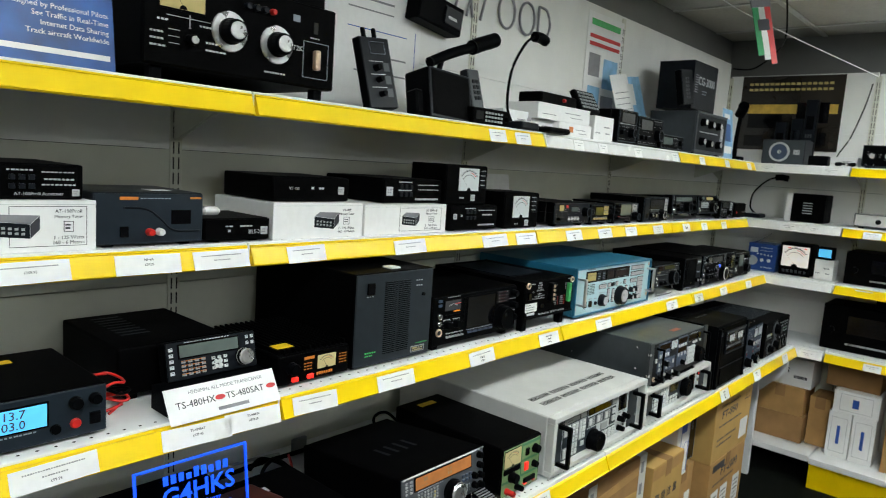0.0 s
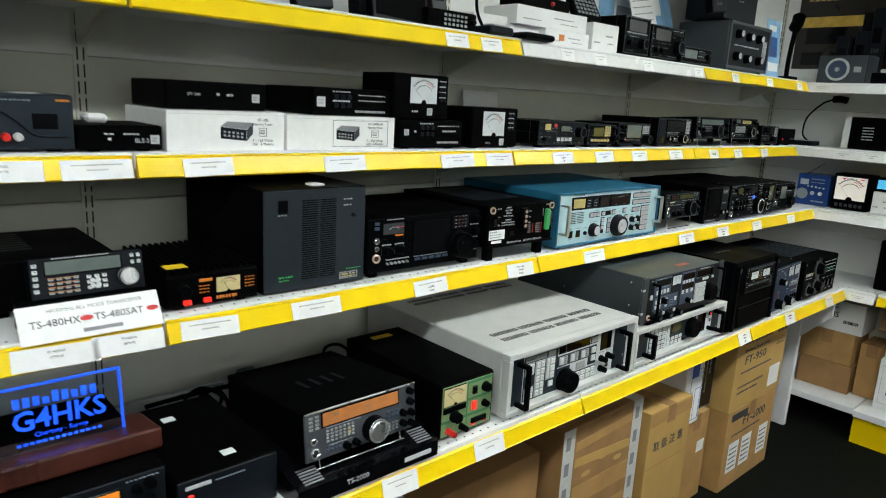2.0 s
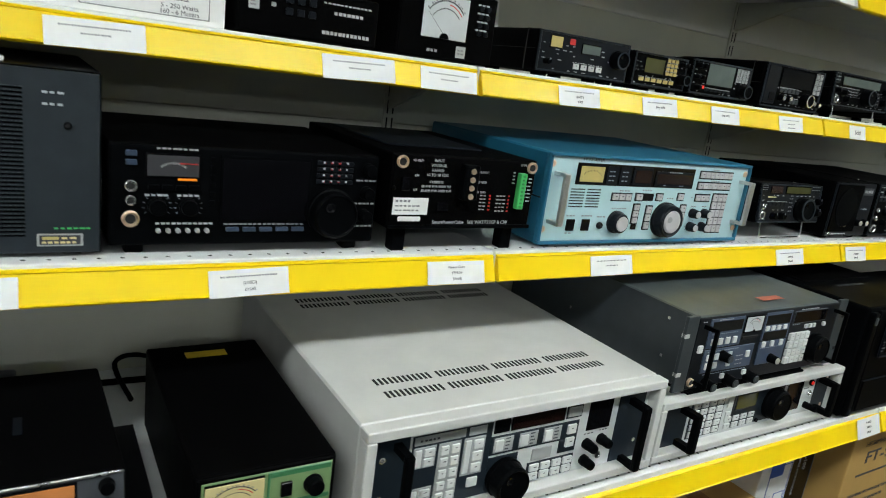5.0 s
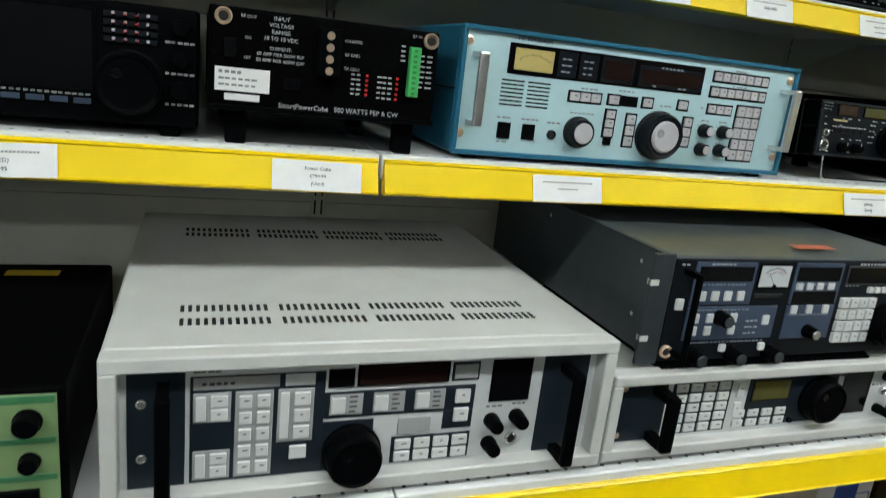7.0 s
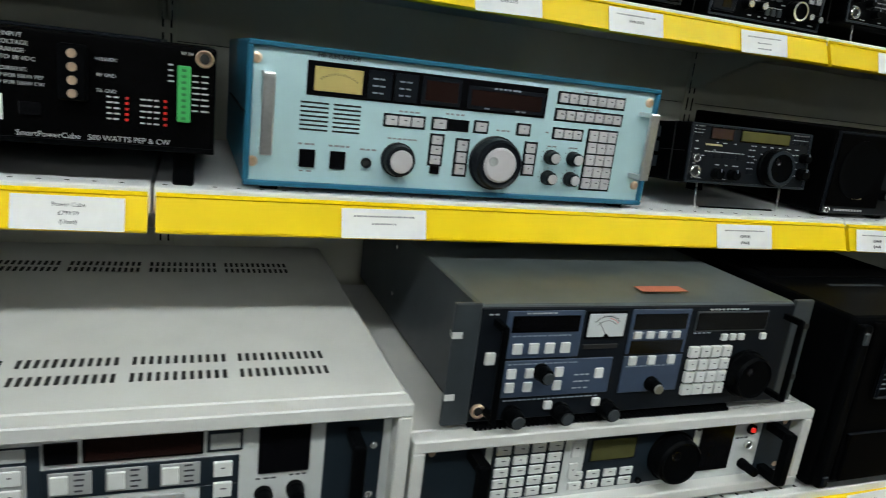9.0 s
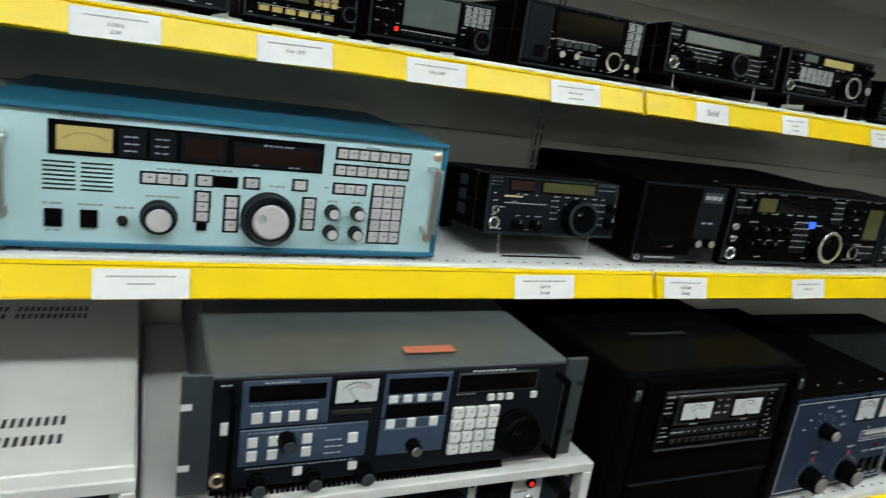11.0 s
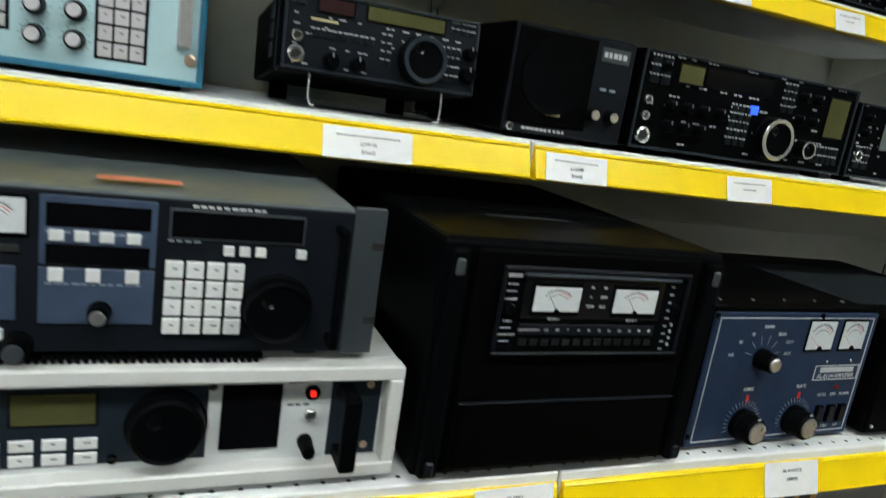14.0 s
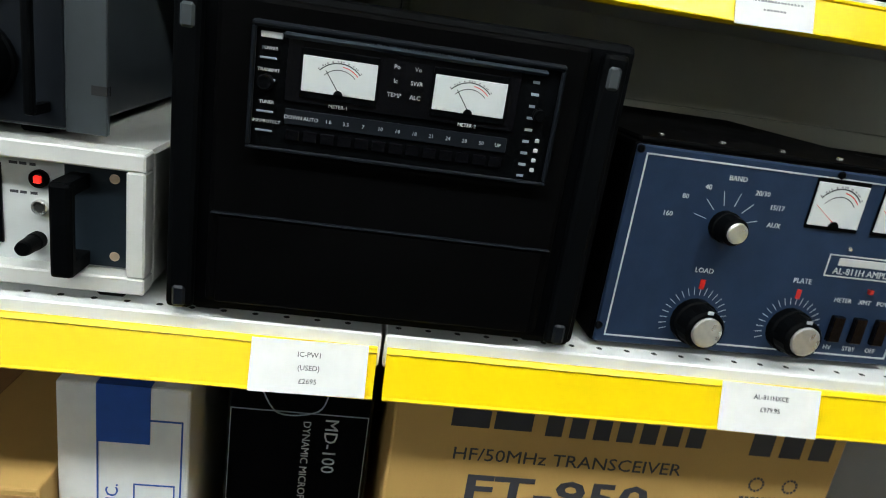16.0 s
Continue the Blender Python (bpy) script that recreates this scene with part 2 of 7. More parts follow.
class Unit:
    """A cased apparatus: origin at the lower left corner of its front, local y to the right, z up, front towards +x."""

    def __init__(self, name, label, category, m, w, h, d, case, face=None, inset=0.0, bev=0.004, foot=0.0, group="", margin=0.0, front_feet=True):
        self.w, self.h, self.f = w, h - foot, -inset
        self.du = self.dv = 0.0
        self.root = thing(name, label, category, m @ pose(0, 0, foot), group)
        hh = self.h
        if inset:
            t = margin or 0.012
            part("case", boxbm(-d, -inset - 0.003, 0, w, 0, hh, 0.003), case, self.root)
            for a in ((0, w, hh - t, hh), (0, w, 0, t), (0, t, t, hh - t), (w - t, w, t, hh - t)):
                part("frame_rail", boxbm(-inset - 0.003, 0, *a, 0.0015), case, self.root)
            part("front_panel", boxbm(-inset - 0.003, -inset, t, w - t, t, hh - t), face or case, self.root)
        else:
            part("case", boxbm(-d, -0.003 if face else 0, 0, w, 0, hh, bev, 2), case, self.root)
            if face:
                part("front_panel", boxbm(-0.004, 0, 0.002, w - 0.002, 0.002, hh - 0.002, 0.0015), face, self.root)
        if foot:
            fm = cached(("foot", round(foot, 4)), lambda: boxbm(-0.011, 0.011, -0.011, 0.011, 0, foot, 0.002), "foot", BLACK)
            for x in ((-0.025, -d + 0.03) if front_feet else (-d + 0.03,)):
                for y in (0.03, w - 0.03):
                    link("foot", fm, self.root, (x, y, -foot))

    def at(self, u, v, out=0.0):
        return (self.f + out, (u + self.du) * self.w, (v + self.dv) * self.h)

    def knob(self, u, v, r, l=0.014, m=None, cap=None, skirt=None, pointer=None):
        m = m or BLACK
        k = link("knob", cached(("knob", round(r, 4), round(l, 4)), lambda: lathe([(0, r), (l * 0.3, r), (l * 0.35, r * 0.92), (l * 0.9, r * 0.86), (l, r * 0.76)], 20), "knob", m), self.root, self.at(u, v))
        if cap:
            link("cap", cached(("cap", round(r, 4)), lambda: lathe([(0, r * 0.66), (0.0012, r * 0.66), (0.002, r * 0.6)], 20), "cap", cap), k, (l, 0, 0))
        if skirt:
            link("skirt", cached(("skirt", round(r, 4)), lambda: lathe([(0, r * 1.55), (0.002, r * 1.5)], 24), "skirt", skirt), k, (0.0002, 0, 0))
        if pointer:
            link("pointer", cached(("pointer", round(r, 4)), lambda: boxbm(0, 0.0008, -r * 0.08, r * 0.08, r * 0.35, r * 0.86), "pointer", pointer), k, (l * 0.96, 0, 0))
        return k

    def dial(self, u, v, r, l=0.02, m=None, ring=None, dimple=True):
        m = m or BLACK
        k = link("tuning_knob", cached(("dial", round(r, 4), round(l, 4)), lambda: lathe([(0, r), (l * 0.25, r * 1.02), (l * 0.3, r * 0.95), (l * 0.85, r * 0.92), (l, r * 0.84), (l * 0.93, r * 0.76), (l * 0.92, r * 0.05)], 32), "tuning_knob", m), self.root, self.at(u, v))
        if ring:
            link("ring", cached(("ring", round(r, 4)), lambda: lathe([(0, r * 0.93), (0.001, r * 0.9), (0.0006, r * 0.74)], 32, False), "ring", ring), k, (l, 0, 0))
        if dimple:
            link("finger_dimple", cached(("dimple", round(r, 4)), lambda: lathe([(0, r * 0.22), (0.0015, r * 0.2), (0.0005, r * 0.12)], 14), "finger_dimple", GLOSS), k, (l * 0.94, -r * 0.3, r * 0.35))
        return k

    def box(self, name, u0, v0, u1, v1, m, d=0.002, bev=0.0006, back=0.0, label=""):
        w, h = (u1 - u0) * self.w, (v1 - v0) * self.h
        me = cached(("b", round(w, 4), round(h, 4), d, bev), lambda: boxbm(0, d, 0, w, 0, h, min(bev, d * 0.4)), name, m)
        return link(name, me, self.root, self.at(u0, v0, back), label)

    def keys(self, u0, v0, u1, v1, nu, nv, m, fill=0.78, d=0.003, base=None):
        if base:
            self.box("key_surround", u0 - 0.004, v0 - 0.01, u1 + 0.004, v1 + 0.01, base, 0.0008)
        du, dv = (u1 - u0) / nu, (v1 - v0) / nv
        for i in range(nu):
            for j in range(nv):
                a, b = u0 + du * (i + 0.5 - fill / 2), v0 + dv * (j + 0.5 - fill / 2)
                self.box("key", a, b, a + du * fill, b + dv * fill, m, d)
        if du * self.w > 0.006 and m in (KEYWHITE, KEYPINK, KEYGREY):
            bm = bmesh.new()
            for i in range(nu):
                for j in range(nv):
                    y, z, s = (u0 + du * (i + 0.42)) * self.w, (v0 + dv * (j + 0.55)) * self.h, du * self.w * random.uniform(0.12, 0.3)
                    bm.faces.new([bm.verts.new(p) for p in ((0, y, z), (0, y + s, z), (0, y + s, z + 0.0013), (0, y, z + 0.0013))])
            tagged(part("key_legend", bm, INK, self.root, loc=(self.f + d + 0.0003, self.du * self.w, self.dv * self.h)), kind="stuff")

    def screen(self, u0, v0, u1, v1, m, bezel=None, b=0.008):
        if bezel:
            self.box("bezel", u0 - b, v0 - b * self.w / self.h, u1 + b, v1 + b * self.w / self.h, bezel, 0.002)
        return self.box("display", u0, v0, u1, v1, m, 0.0026 if bezel else 0.0023, 0.0003)

    def meter(self, u0, v0, u1, v1, face=None, angle=-20, red=False):
        face = face or METERFACE
        self.box("meter_bezel", u0 - 0.004, v0 - 0.02, u1 + 0.004, v1 + 0.02, BLACK, 0.002)
        f = self.box("meter", u0, v0, u1, v1, face, 0.003, 0.0003)
        w, h = (u1 - u0) * self.w, (v1 - v0) * self.h
        bm = bmesh.new()
        r, n = h * 0.95, 12
        for q, m2 in ((0.72, 0.02), (0.55, 0.014)):
            for i in range(n):
                a0, a1 = (math.radians(-48 + 96 * k / n) for k in (i, i + 1))
                rr = h * q / 0.95
                wide = min(1.0, w / h / 1.5)
                v = [bm.verts.new((0, w / 2 + math.sin(a) * s * wide, h * 0.12 + math.cos(a) * s)) for a, s in ((a0, rr), (a1, rr), (a1, rr + h * m2 * 1.6), (a0, rr + h * m2 * 1.6))]
                bm.faces.new(v)
                if i % 2 == 0 and q > 0.6:
                    t = [bm.verts.new((0, w / 2 + math.sin(a0 + e) * s * wide, h * 0.12 + math.cos(a0) * s)) for e, s in ((0, rr), (0.03, rr), (0.03, rr + h * 0.08), (0, rr + h * 0.08))]
                    bm.faces.new(t)
        part("scale", bm, INK, f, loc=(0.0032, 0, 0))
        bm = bmesh.new()
        wide = min(1.0, w / h / 1.5)
        for i in range(10):
            a = math.radians(-46 + 92 * i / 9)
            y, z = w / 2 + math.sin(a) * h * 0.84 * wide, h * 0.10 + math.cos(a) * h * 0.84
            e = h * 0.022
            if z < h * 0.95:
                bm.faces.new([bm.verts.new(p) for p in ((0, y - e, z - e), (0, y + e, z - e), (0, y + e, z + e), (0, y - e, z + e))])
        if len(bm.faces):
            part("scale_figures", bm, GREYINK, f, loc=(0.0032, 0, 0))
        else:
            bm.free()
        bm = bmesh.new()
        for i in range(6):
            a0, a1 = math.radians(6 + 7 * i), math.radians(6 + 7 * (i + 1))
            bm.faces.new([bm.verts.new((0, w / 2 + math.sin(a) * q * wide, h * 0.12 + math.cos(a) * q)) for a, q in ((a0, h * 0.68), (a1, h * 0.68), (a1, h * 0.705), (a0, h * 0.705))])
        part("red_arc", bm, REDINK, f, loc=(0.0033, 0, 0))
        bm = bmesh.new()
        bm.faces.new([bm.verts.new((0, w / 2 + math.cos(k * math.pi / 6) * h * 0.14, math.sin(k * math.pi / 6) * h * 0.14)) for k in range(7)])
        part("pivot_cover", bm, BLACK, f, loc=(0.0038, 0, 0))
        bm = bmesh.new()
        a = math.radians(angle)
        s, c = math.sin(a), math.cos(a)
        e = 0.0004
        bm.faces.new([bm.verts.new((0, w / 2 + x, h * 0.08 + z)) for x, z in ((-e, 0), (e, 0), (s * h * 0.7 + e, c * h * 0.7), (s * h * 0.7 - e, c * h * 0.7))])
        part("needle", bm, REDINK if red else INK, f, loc=(0.0036, 0, 0))
        return f

    def text(self, u, v, s, h, m=None, align="CENTER", back=0.0006, bold=0.0, squash=1.0):
        return link("lettering", text_mesh(s, h, m or LETTER, align, bold, squash), self.root, self.at(u, v, back))

    def bars(self, rows, m=None, back=0.0003):
        """Lines of print too small to read: (u, v, width, height) in shares of the front."""
        bm = bmesh.new()
        for u, v, w, h in rows:
            k = max(1, int(w * self.w / 0.006))
            for i in range(k):
                a = (u + w * i / k) * self.w
                b = a + w * self.w / k * random.uniform(0.6, 0.88)
                z = v * self.h
                bm.faces.new([bm.verts.new(p) for p in ((0, a, z), (0, b, z), (0, b, z + h * self.h), (0, a, z + h * self.h))])
        return tagged(part("lettering", bm, m or DIMLETTER, self.root, loc=(self.f + back, self.du * self.w, self.dv * self.h)), kind="stuff")

    def screw(self, u, v, r=0.004, m=None):
        link("screw", cached(("screw", r), lambda: lathe([(0, r), (0.0015, r), (0.0025, r * 0.6)], 12), "screw", m or CHROME), self.root, self.at(u, v))

    def socket(self, u, v, r=0.006, m=None):
        s = link("socket", cached(("sock", round(r, 4)), lambda: lathe([(0, r), (0.004, r), (0.005, r * 0.85), (0.002, r * 0.62)], 16), "socket", m or CHROME), self.root, self.at(u, v))
        link("socket_core", cached(("sockc", round(r, 4)), lambda: lathe([(0, r * 0.6), (0.003, r * 0.58)], 12), "socket_core", SLOT), s, (0.0005, 0, 0))

    def handle(self, u, v0, v1, out, m, t=0.008, wide=None):
        wide = wide or t
        z0, z1 = v0 * self.h, v1 * self.h
        bm = boxbm(out - t, out, -wide / 2, wide / 2, z0, z1, t * 0.3, 2)
        for z in (z0, z1 - t):
            add_box(bm, 0, out - t * 0.5, -wide * 0.4, wide * 0.4, z, z + t)
        part("handle", bm, m, self.root, loc=(self.f, u * self.w, 0))

    def vents(self, rows, m=None):
        """Slots in the top: (x0, x1, y0, y1, count)."""
        for x0, x1, y0, y1, n in rows:
            w = (y1 - y0) / n * 0.5
            me = cached(("vent", round(x1 - x0, 4), round(w, 5)), lambda: boxbm(0, x1 - x0, 0, w, -0.001, 0.0006), "vent_slot", m or SLOT)
            for i in range(n):
                link("vent_slot", me, self.root, (x0, y0 + (y1 - y0) * i / n, self.h))


# ---- room ----
structure("floor", boxbm(-1.7, 5.6, -2.6, 4.45, -0.06, 0), CARPET, "dark green-black carpet floor of the shop")
structure("wall_west", boxbm(-1.64, -1.54, -2.6, 4.45, 0, 2.34), PLASTER, "unseen grey painted wall added to close the room behind the shelving")
structure("wall_north", boxbm(-1.54, 5.6, 4.27, 4.37, 0, 2.34), PLASTER, "grey painted end wall")
# East and south walls are unseen, added to close the room round its lights.
structure("wall_east", boxbm(5.5, 5.6, -2.5, 4.27, 0, 2.34), PLASTER, "unseen grey painted wall added to close the room")
structure("wall_south", boxbm(-1.54, 5.6, -2.6, -2.5, 0, 2.34), PLASTER, "unseen grey painted wall added to close the room")
bm = boxbm(-1.64, 5.6, -2.6, 4.45, 2.36, 2.42)
for i in range(12):
    for j in range(12):
        x, y = -1.64 + i * 0.6, -2.6 + j * 0.6
        add_box(bm, x + 0.014, x + 0.586, y + 0.014, y + 0.586, 2.336, 2.362, 0.004)
structure("ceiling", bm, TILE, "suspended ceiling of pale mineral fibre tiles")
bm = bmesh.new()
for i in range(13):
    add_box(bm, -1.64 + i * 0.6 - 0.012, -1.64 + i * 0.6 + 0.012, -2.6, 4.37, 2.330, 2.338)
for j in range(12):
    add_box(bm, -1.6, 5.55, -2.6 + j * 0.6 - 0.012, -2.6 + j * 0.6 + 0.012, 2.331, 2.337)
structure("ceiling_grid", bm, GRIDM, "pale metal grid carrying the ceiling tiles")
# All unseen; rows at x 2.6 and 4.7 added to brighten low back panels.
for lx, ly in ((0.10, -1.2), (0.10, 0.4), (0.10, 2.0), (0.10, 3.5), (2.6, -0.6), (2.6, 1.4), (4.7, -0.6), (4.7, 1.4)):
    L = thing("ceiling_light", "assumed white recessed fluorescent ceiling light out of view, switched on", "ceiling light", pose(lx, ly, 2.322), "ceiling lights")
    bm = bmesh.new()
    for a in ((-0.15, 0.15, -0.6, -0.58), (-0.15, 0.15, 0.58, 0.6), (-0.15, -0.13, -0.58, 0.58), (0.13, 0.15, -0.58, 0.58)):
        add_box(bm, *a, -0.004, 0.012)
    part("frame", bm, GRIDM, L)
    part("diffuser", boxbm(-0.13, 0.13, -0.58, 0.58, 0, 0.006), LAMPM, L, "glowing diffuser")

# ---- shelving ----
BACK = -1.46
TOPS = (1.609, 1.317, 1.039, 0.702)      # tops of the four shelves
FRONTS = (-1.143, -1.143, -1.024, -0.835)  # their front edges
LEAN_IN = 0.013


def strip_mesh(length, material, h=0.041):
    """A ticket strip along local y, its face leaning back, with a bead at both edges."""
    def make():
        bm = bmesh.new()
        prof = ((-0.016, 0), (0.0, 0.0), (0.0035, 0.003), (0.0015, 0.0045), (-LEAN_IN + 0.0015, h - 0.0045), (-LEAN_IN + 0.0032, h - 0.003), (-LEAN_IN, h), (-0.0162, h))
        a = [bm.verts.new((x, 0, z)) for x, z in prof]
        b = [bm.verts.new((x, length, z)) for x, z in prof]
        for i in range(len(prof)):
            j = (i + 1) % len(prof)
            bm.faces.new((a[i], b[i], b[j], a[j]))
        bm.faces.new(a)
        bm.faces.new(b[::-1])
        bmesh.ops.recalc_face_normals(bm, faces=bm.faces[:])
        return bm
    return cached(("strip", round(length, 4), h), make, "ticket_strip", material)


def bracket_mesh(depth):
    def make():
        bm = bmesh.new()
        prof = ((0, 0), (depth * 0.9, 0), (depth * 0.9, -0.008), (depth * 0.52, -0.012), (0.02, -0.066), (0, -0.07))
        a = [bm.verts.new((x, -0.002, z)) for x, z in prof]
        b = [bm.verts.new((x, 0.002, z)) for x, z in prof]
        for i in range(len(prof)):
            j = (i + 1) % len(prof)
            bm.faces.new((a[i], a[j], b[j], b[i]))
        bm.faces.new(a[::-1])
        bm.faces.new(b)
        bmesh.ops.recalc_face_normals(bm, faces=bm.faces[:])
        return bm
    return cached(("bracket", round(depth, 3)), make, "bracket", PANEL)


def perforations(length, depth_at):
    def make():
        bm = bmesh.new()
        n = int(length / 0.0252)
        for row in depth_at:
            for i in range(n):
                y = 0.012 + i * 0.0252
                bmesh.ops.create_circle(bm, cap_ends=True, segments=8, radius=0.0027, matrix=Matrix.Translation((row, y, 0.0006)))
        return bm
    return cached(("perf", round(length, 3), tuple(depth_at)), make, "perforation", SLOT)


def bay(m, length, tops, depths, colours, top_z, base=0.16, base_depth=0.5, kick=None, extra=0.0, gap=0.004, white=1.6):
    """One bay of steel shelving; local x out from the back panel, local y along it."""
    B = thing("shelving_bay", "white steel shop shelving bay with ticket strips, filled with radio equipment", "shelving", m, "shelving bays")
    z = 0.0
    for z1 in (0.287, 0.587, 0.887, 1.187, 1.487, 1.787, top_z):
        mt = WHITELITPANEL if z1 > white else PANEL
        part("back_panel", boxbm(-0.02, 0, 0.002, length + extra - 0.002, z + 0.0006, z1 - 0.0006, 0.0008), mt, B)
        z = z1
    # Near-black sheet added behind the panels so their gaps look shaded.
    part("dark_gap_sheet", boxbm(-0.024, -0.0205, 0, length + extra, 0, top_z), SLOT, B)
    for y in (0.0,):
        up = part("upright", boxbm(-0.018, 0.004, y - 0.014, y + 0.014, 0, top_z - 0.01, 0.001), PANEL, B)
        bm = bmesh.new()
        k = 0.05
        while k < top_z - 0.05:
            for s in (-0.0075, 0.0045):
                add_box(bm, 0.003, 0.0046, s, s + 0.003, k, k + 0.026)
            k += 0.034
        part("slot", bm, SLOT, up, "dark bracket slots")
    for zt, d, col in zip(tops, depths, colours):
        d0 = d - 0.0165
        s = part("shelf", boxbm(0.001, d0, 0.0015, length - 0.0015, zt - 0.03, zt, 0.0015), SHELF, B)
        if zt < 1.5:
            tagged(link("perforation", perforations(length, (d0 - 0.014,)), s, (0, 0, zt), "round punched holes along the front"), kind="stuff")
        link("ticket_strip", strip_mesh(length - 2 * gap, col), B, (d, gap, zt - 0.046 - (0.006 if zt < 0.8 else 0)), "yellow plastic ticket strip" if col is YELLOW else "white plastic ticket strip")
        for y in (0.004, length - 0.004):
            link("bracket", bracket_mesh(d), B, (0.002, y, zt - 0.03))
    if base:
        part("base_shelf", boxbm(0.001, base_depth, 0.002, length + extra - 0.002, base - 0.03, base, 0.002), SHELF, B)
    if kick:
        part("kick_plate", boxbm(base_depth - 0.03, base_depth - 0.02, 0.004, length - 0.004, 0.0, base - 0.035), kick, B)
    return B


deps = [f - BACK for f in FRONTS]
for k in range(4):
    y0 = -0.262 + k
    cols = [YELLOW] * 4
    if k == 2:
        cols = [WHITESTRIP, YELLOW, YELLOW, YELLOW]
    last = k == 3
    bay(pose(BACK, y0, 0), 0.965 if last else 1.0, TOPS, deps, cols, 2.17, base=0.0, extra=0.37 if last else 0.0)
# end wall: local x towards -y, local y towards +x
ENDTOPS = (1.606, 1.317, 1.039, 0.702)
# Low `white` puts the brighter light of the end bays into panel colour.
bay(pose(-1.455, 4.08, 0, 0, 0, -90), 0.735, ENDTOPS, (0.375, 0.372, 0.385, 0.38), [WHITESTRIP] * 4, 2.10, base_depth=0.38, white=0.8)
bay(pose(-0.718, 4.08, 0, 0, 0, -90), 1.0, ENDTOPS, (0.375, 0.372, 0.385, 0.38), [YELLOW] * 4, 2.09, base_depth=0.40, kick=YELLOW, white=0.8)
bay(pose(0.284, 4.08, 0, 0, 0, -90), 1.0, ENDTOPS, (0.375, 0.372, 0.385, 0.38), [YELLOW] * 4, 2.09, base_depth=0.40, kick=YELLOW, white=0.8)
# white end panel that closes the foot of the long run
E = thing("end_panel", "white steel end panel and post under the shelf", "shelving", pose(-1.0, 3.62, 0))
part("post", boxbm(-0.03, 0.03, -0.015, 0.015, 0, 0.66, 0.003), SHELF, E)
part("side_panel", boxbm(-0.44, -0.03, -0.008, 0.008, 0.0, 0.60, 0.002), SHELF, E)
bm = bmesh.new()
pr = ((0.03, 0.64), (0.15, 0.64), (0.15, 0.58), (0.03, 0.45))
a = [bm.verts.new((x, -0.008, z)) for x, z in pr]
b = [bm.verts.new((x, 0.008, z)) for x, z in pr]
for i in range(4):
    bm.faces.new((a[i], a[(i + 1) % 4], b[(i + 1) % 4], b[i]))
bm.faces.new(a[::-1])
bm.faces.new(b)
part("gusset", bm, SHELF, E)


# ---- price tickets ----
def ticket(row, y, w, lines, tilt=0.0, h=0.0345, m=None):
    zt = TOPS[row] - 0.044 - (0.006 if row == 3 else 0)
    base = m or (pose(FRONTS[row] + 0.003, y, zt) @ pose(0, 0, 0, tilt, -17.5, 0))
    T = thing("price_ticket", "white printed price ticket tucked into the ticket strip", "price ticket", base, "price tickets")
    bm = boxbm(0, 0.0008, -w / 2, w / 2, 0, h)
    part("card", bm, CARD, T)
    n = len(lines)
    for i, s in enumerate(lines):
        z = h * ((0.74 if n > 1 else 0.5) - 0.25 * i)
        if s.strip("-"):
            link("lettering", text_mesh(s, 0.011 if s == "Sold" else 0.0042, INK), T, (0.0012, 0, z))
        else:
            bm = bmesh.new()
            L = w * (0.72 if i == 0 else 0.30)
            k = max(3, int(L / 0.0034))
            for j in range(k):
                p = -L / 2 + L * j / k
                q = p + L / k * random.uniform(0.55, 0.85)
                bm.faces.new([bm.verts.new(c) for c in ((0, p, z - 0.0010), (0, q, z - 0.0010), (0, q, z + 0.0010), (0, p, z + 0.0010))])
            part("lettering", bm, GREYINK, T, loc=(0.0011, 0, 0))


TWO, THREE = ("-", "-"), ("-", "-", "-")
for y in (1.50, 1.62, 1.93, 2.09, 2.354, 2.685, 2.976, 3.287, 3.60):
    ticket(0, y, 0.075 if y < 1.8 else 0.06, TWO, random.uniform(-2, 2))
for y, w, l in ((0.351, 0.10, ("-", "£209.95")), (0.535, 0.10, ("MP-6A", "£39.95")), (0.675, 0.10, TWO), (0.872, 0.085, TWO), (1.183, 0.095, TWO), (1.525, 0.10, TWO), (1.678, 0.09, TWO), (1.953, 0.085, ("-", "(USED)", "£289")), (2.163, 0.085, ("-", "Only £375")), (2.363, 0.08, ("-", "Only £435")), (2.60, 0.08, THREE), (2.885, 0.065, ("Sold",)), (3.09, 0.06, THREE), (3.34, 0.06, TWO)):
    ticket(1, y, w * 1.15, l, random.uniform(-2, 2))
for y, w, l in ((0.345, 0.10, ("-", "-", "£99.95")), (0.567, 0.105, ("TS-480SAT", "£779.95")), (0.676, 0.095, ("TS-480HX", "£879.95")), (0.817, 0.09, TWO), (1.041, 0.095, TWO), (1.349, 0.085, ("-", "(USED)", "£1595")), (1.662, 0.085, ("Power Cube", "£799.99", "(Used)")), (1.989, 0.085, TWO), (2.53, 0.085, ("-", "£399.95", "(Used)")), (2.80, 0.075, ("-", "£150.00", "(Used)")), (3.09, 0.07, TWO), (3.43, 0.065, TWO)):
    ticket(2, y, w * 1.2, l, random.uniform(-2, 2))
for y, w, l in ((1.126, 0.09, TWO), (1.385, 0.095, TWO), (2.681, 0.093, ("IC-PW1", "(USED)", "£2695")), (3.08, 0.093, ("AL-811HXCE", "£979.95")), (3.50, 0.085, TWO)):
    ticket(3, y, w, l, random.uniform(-1.5, 1.5), h=0.043)
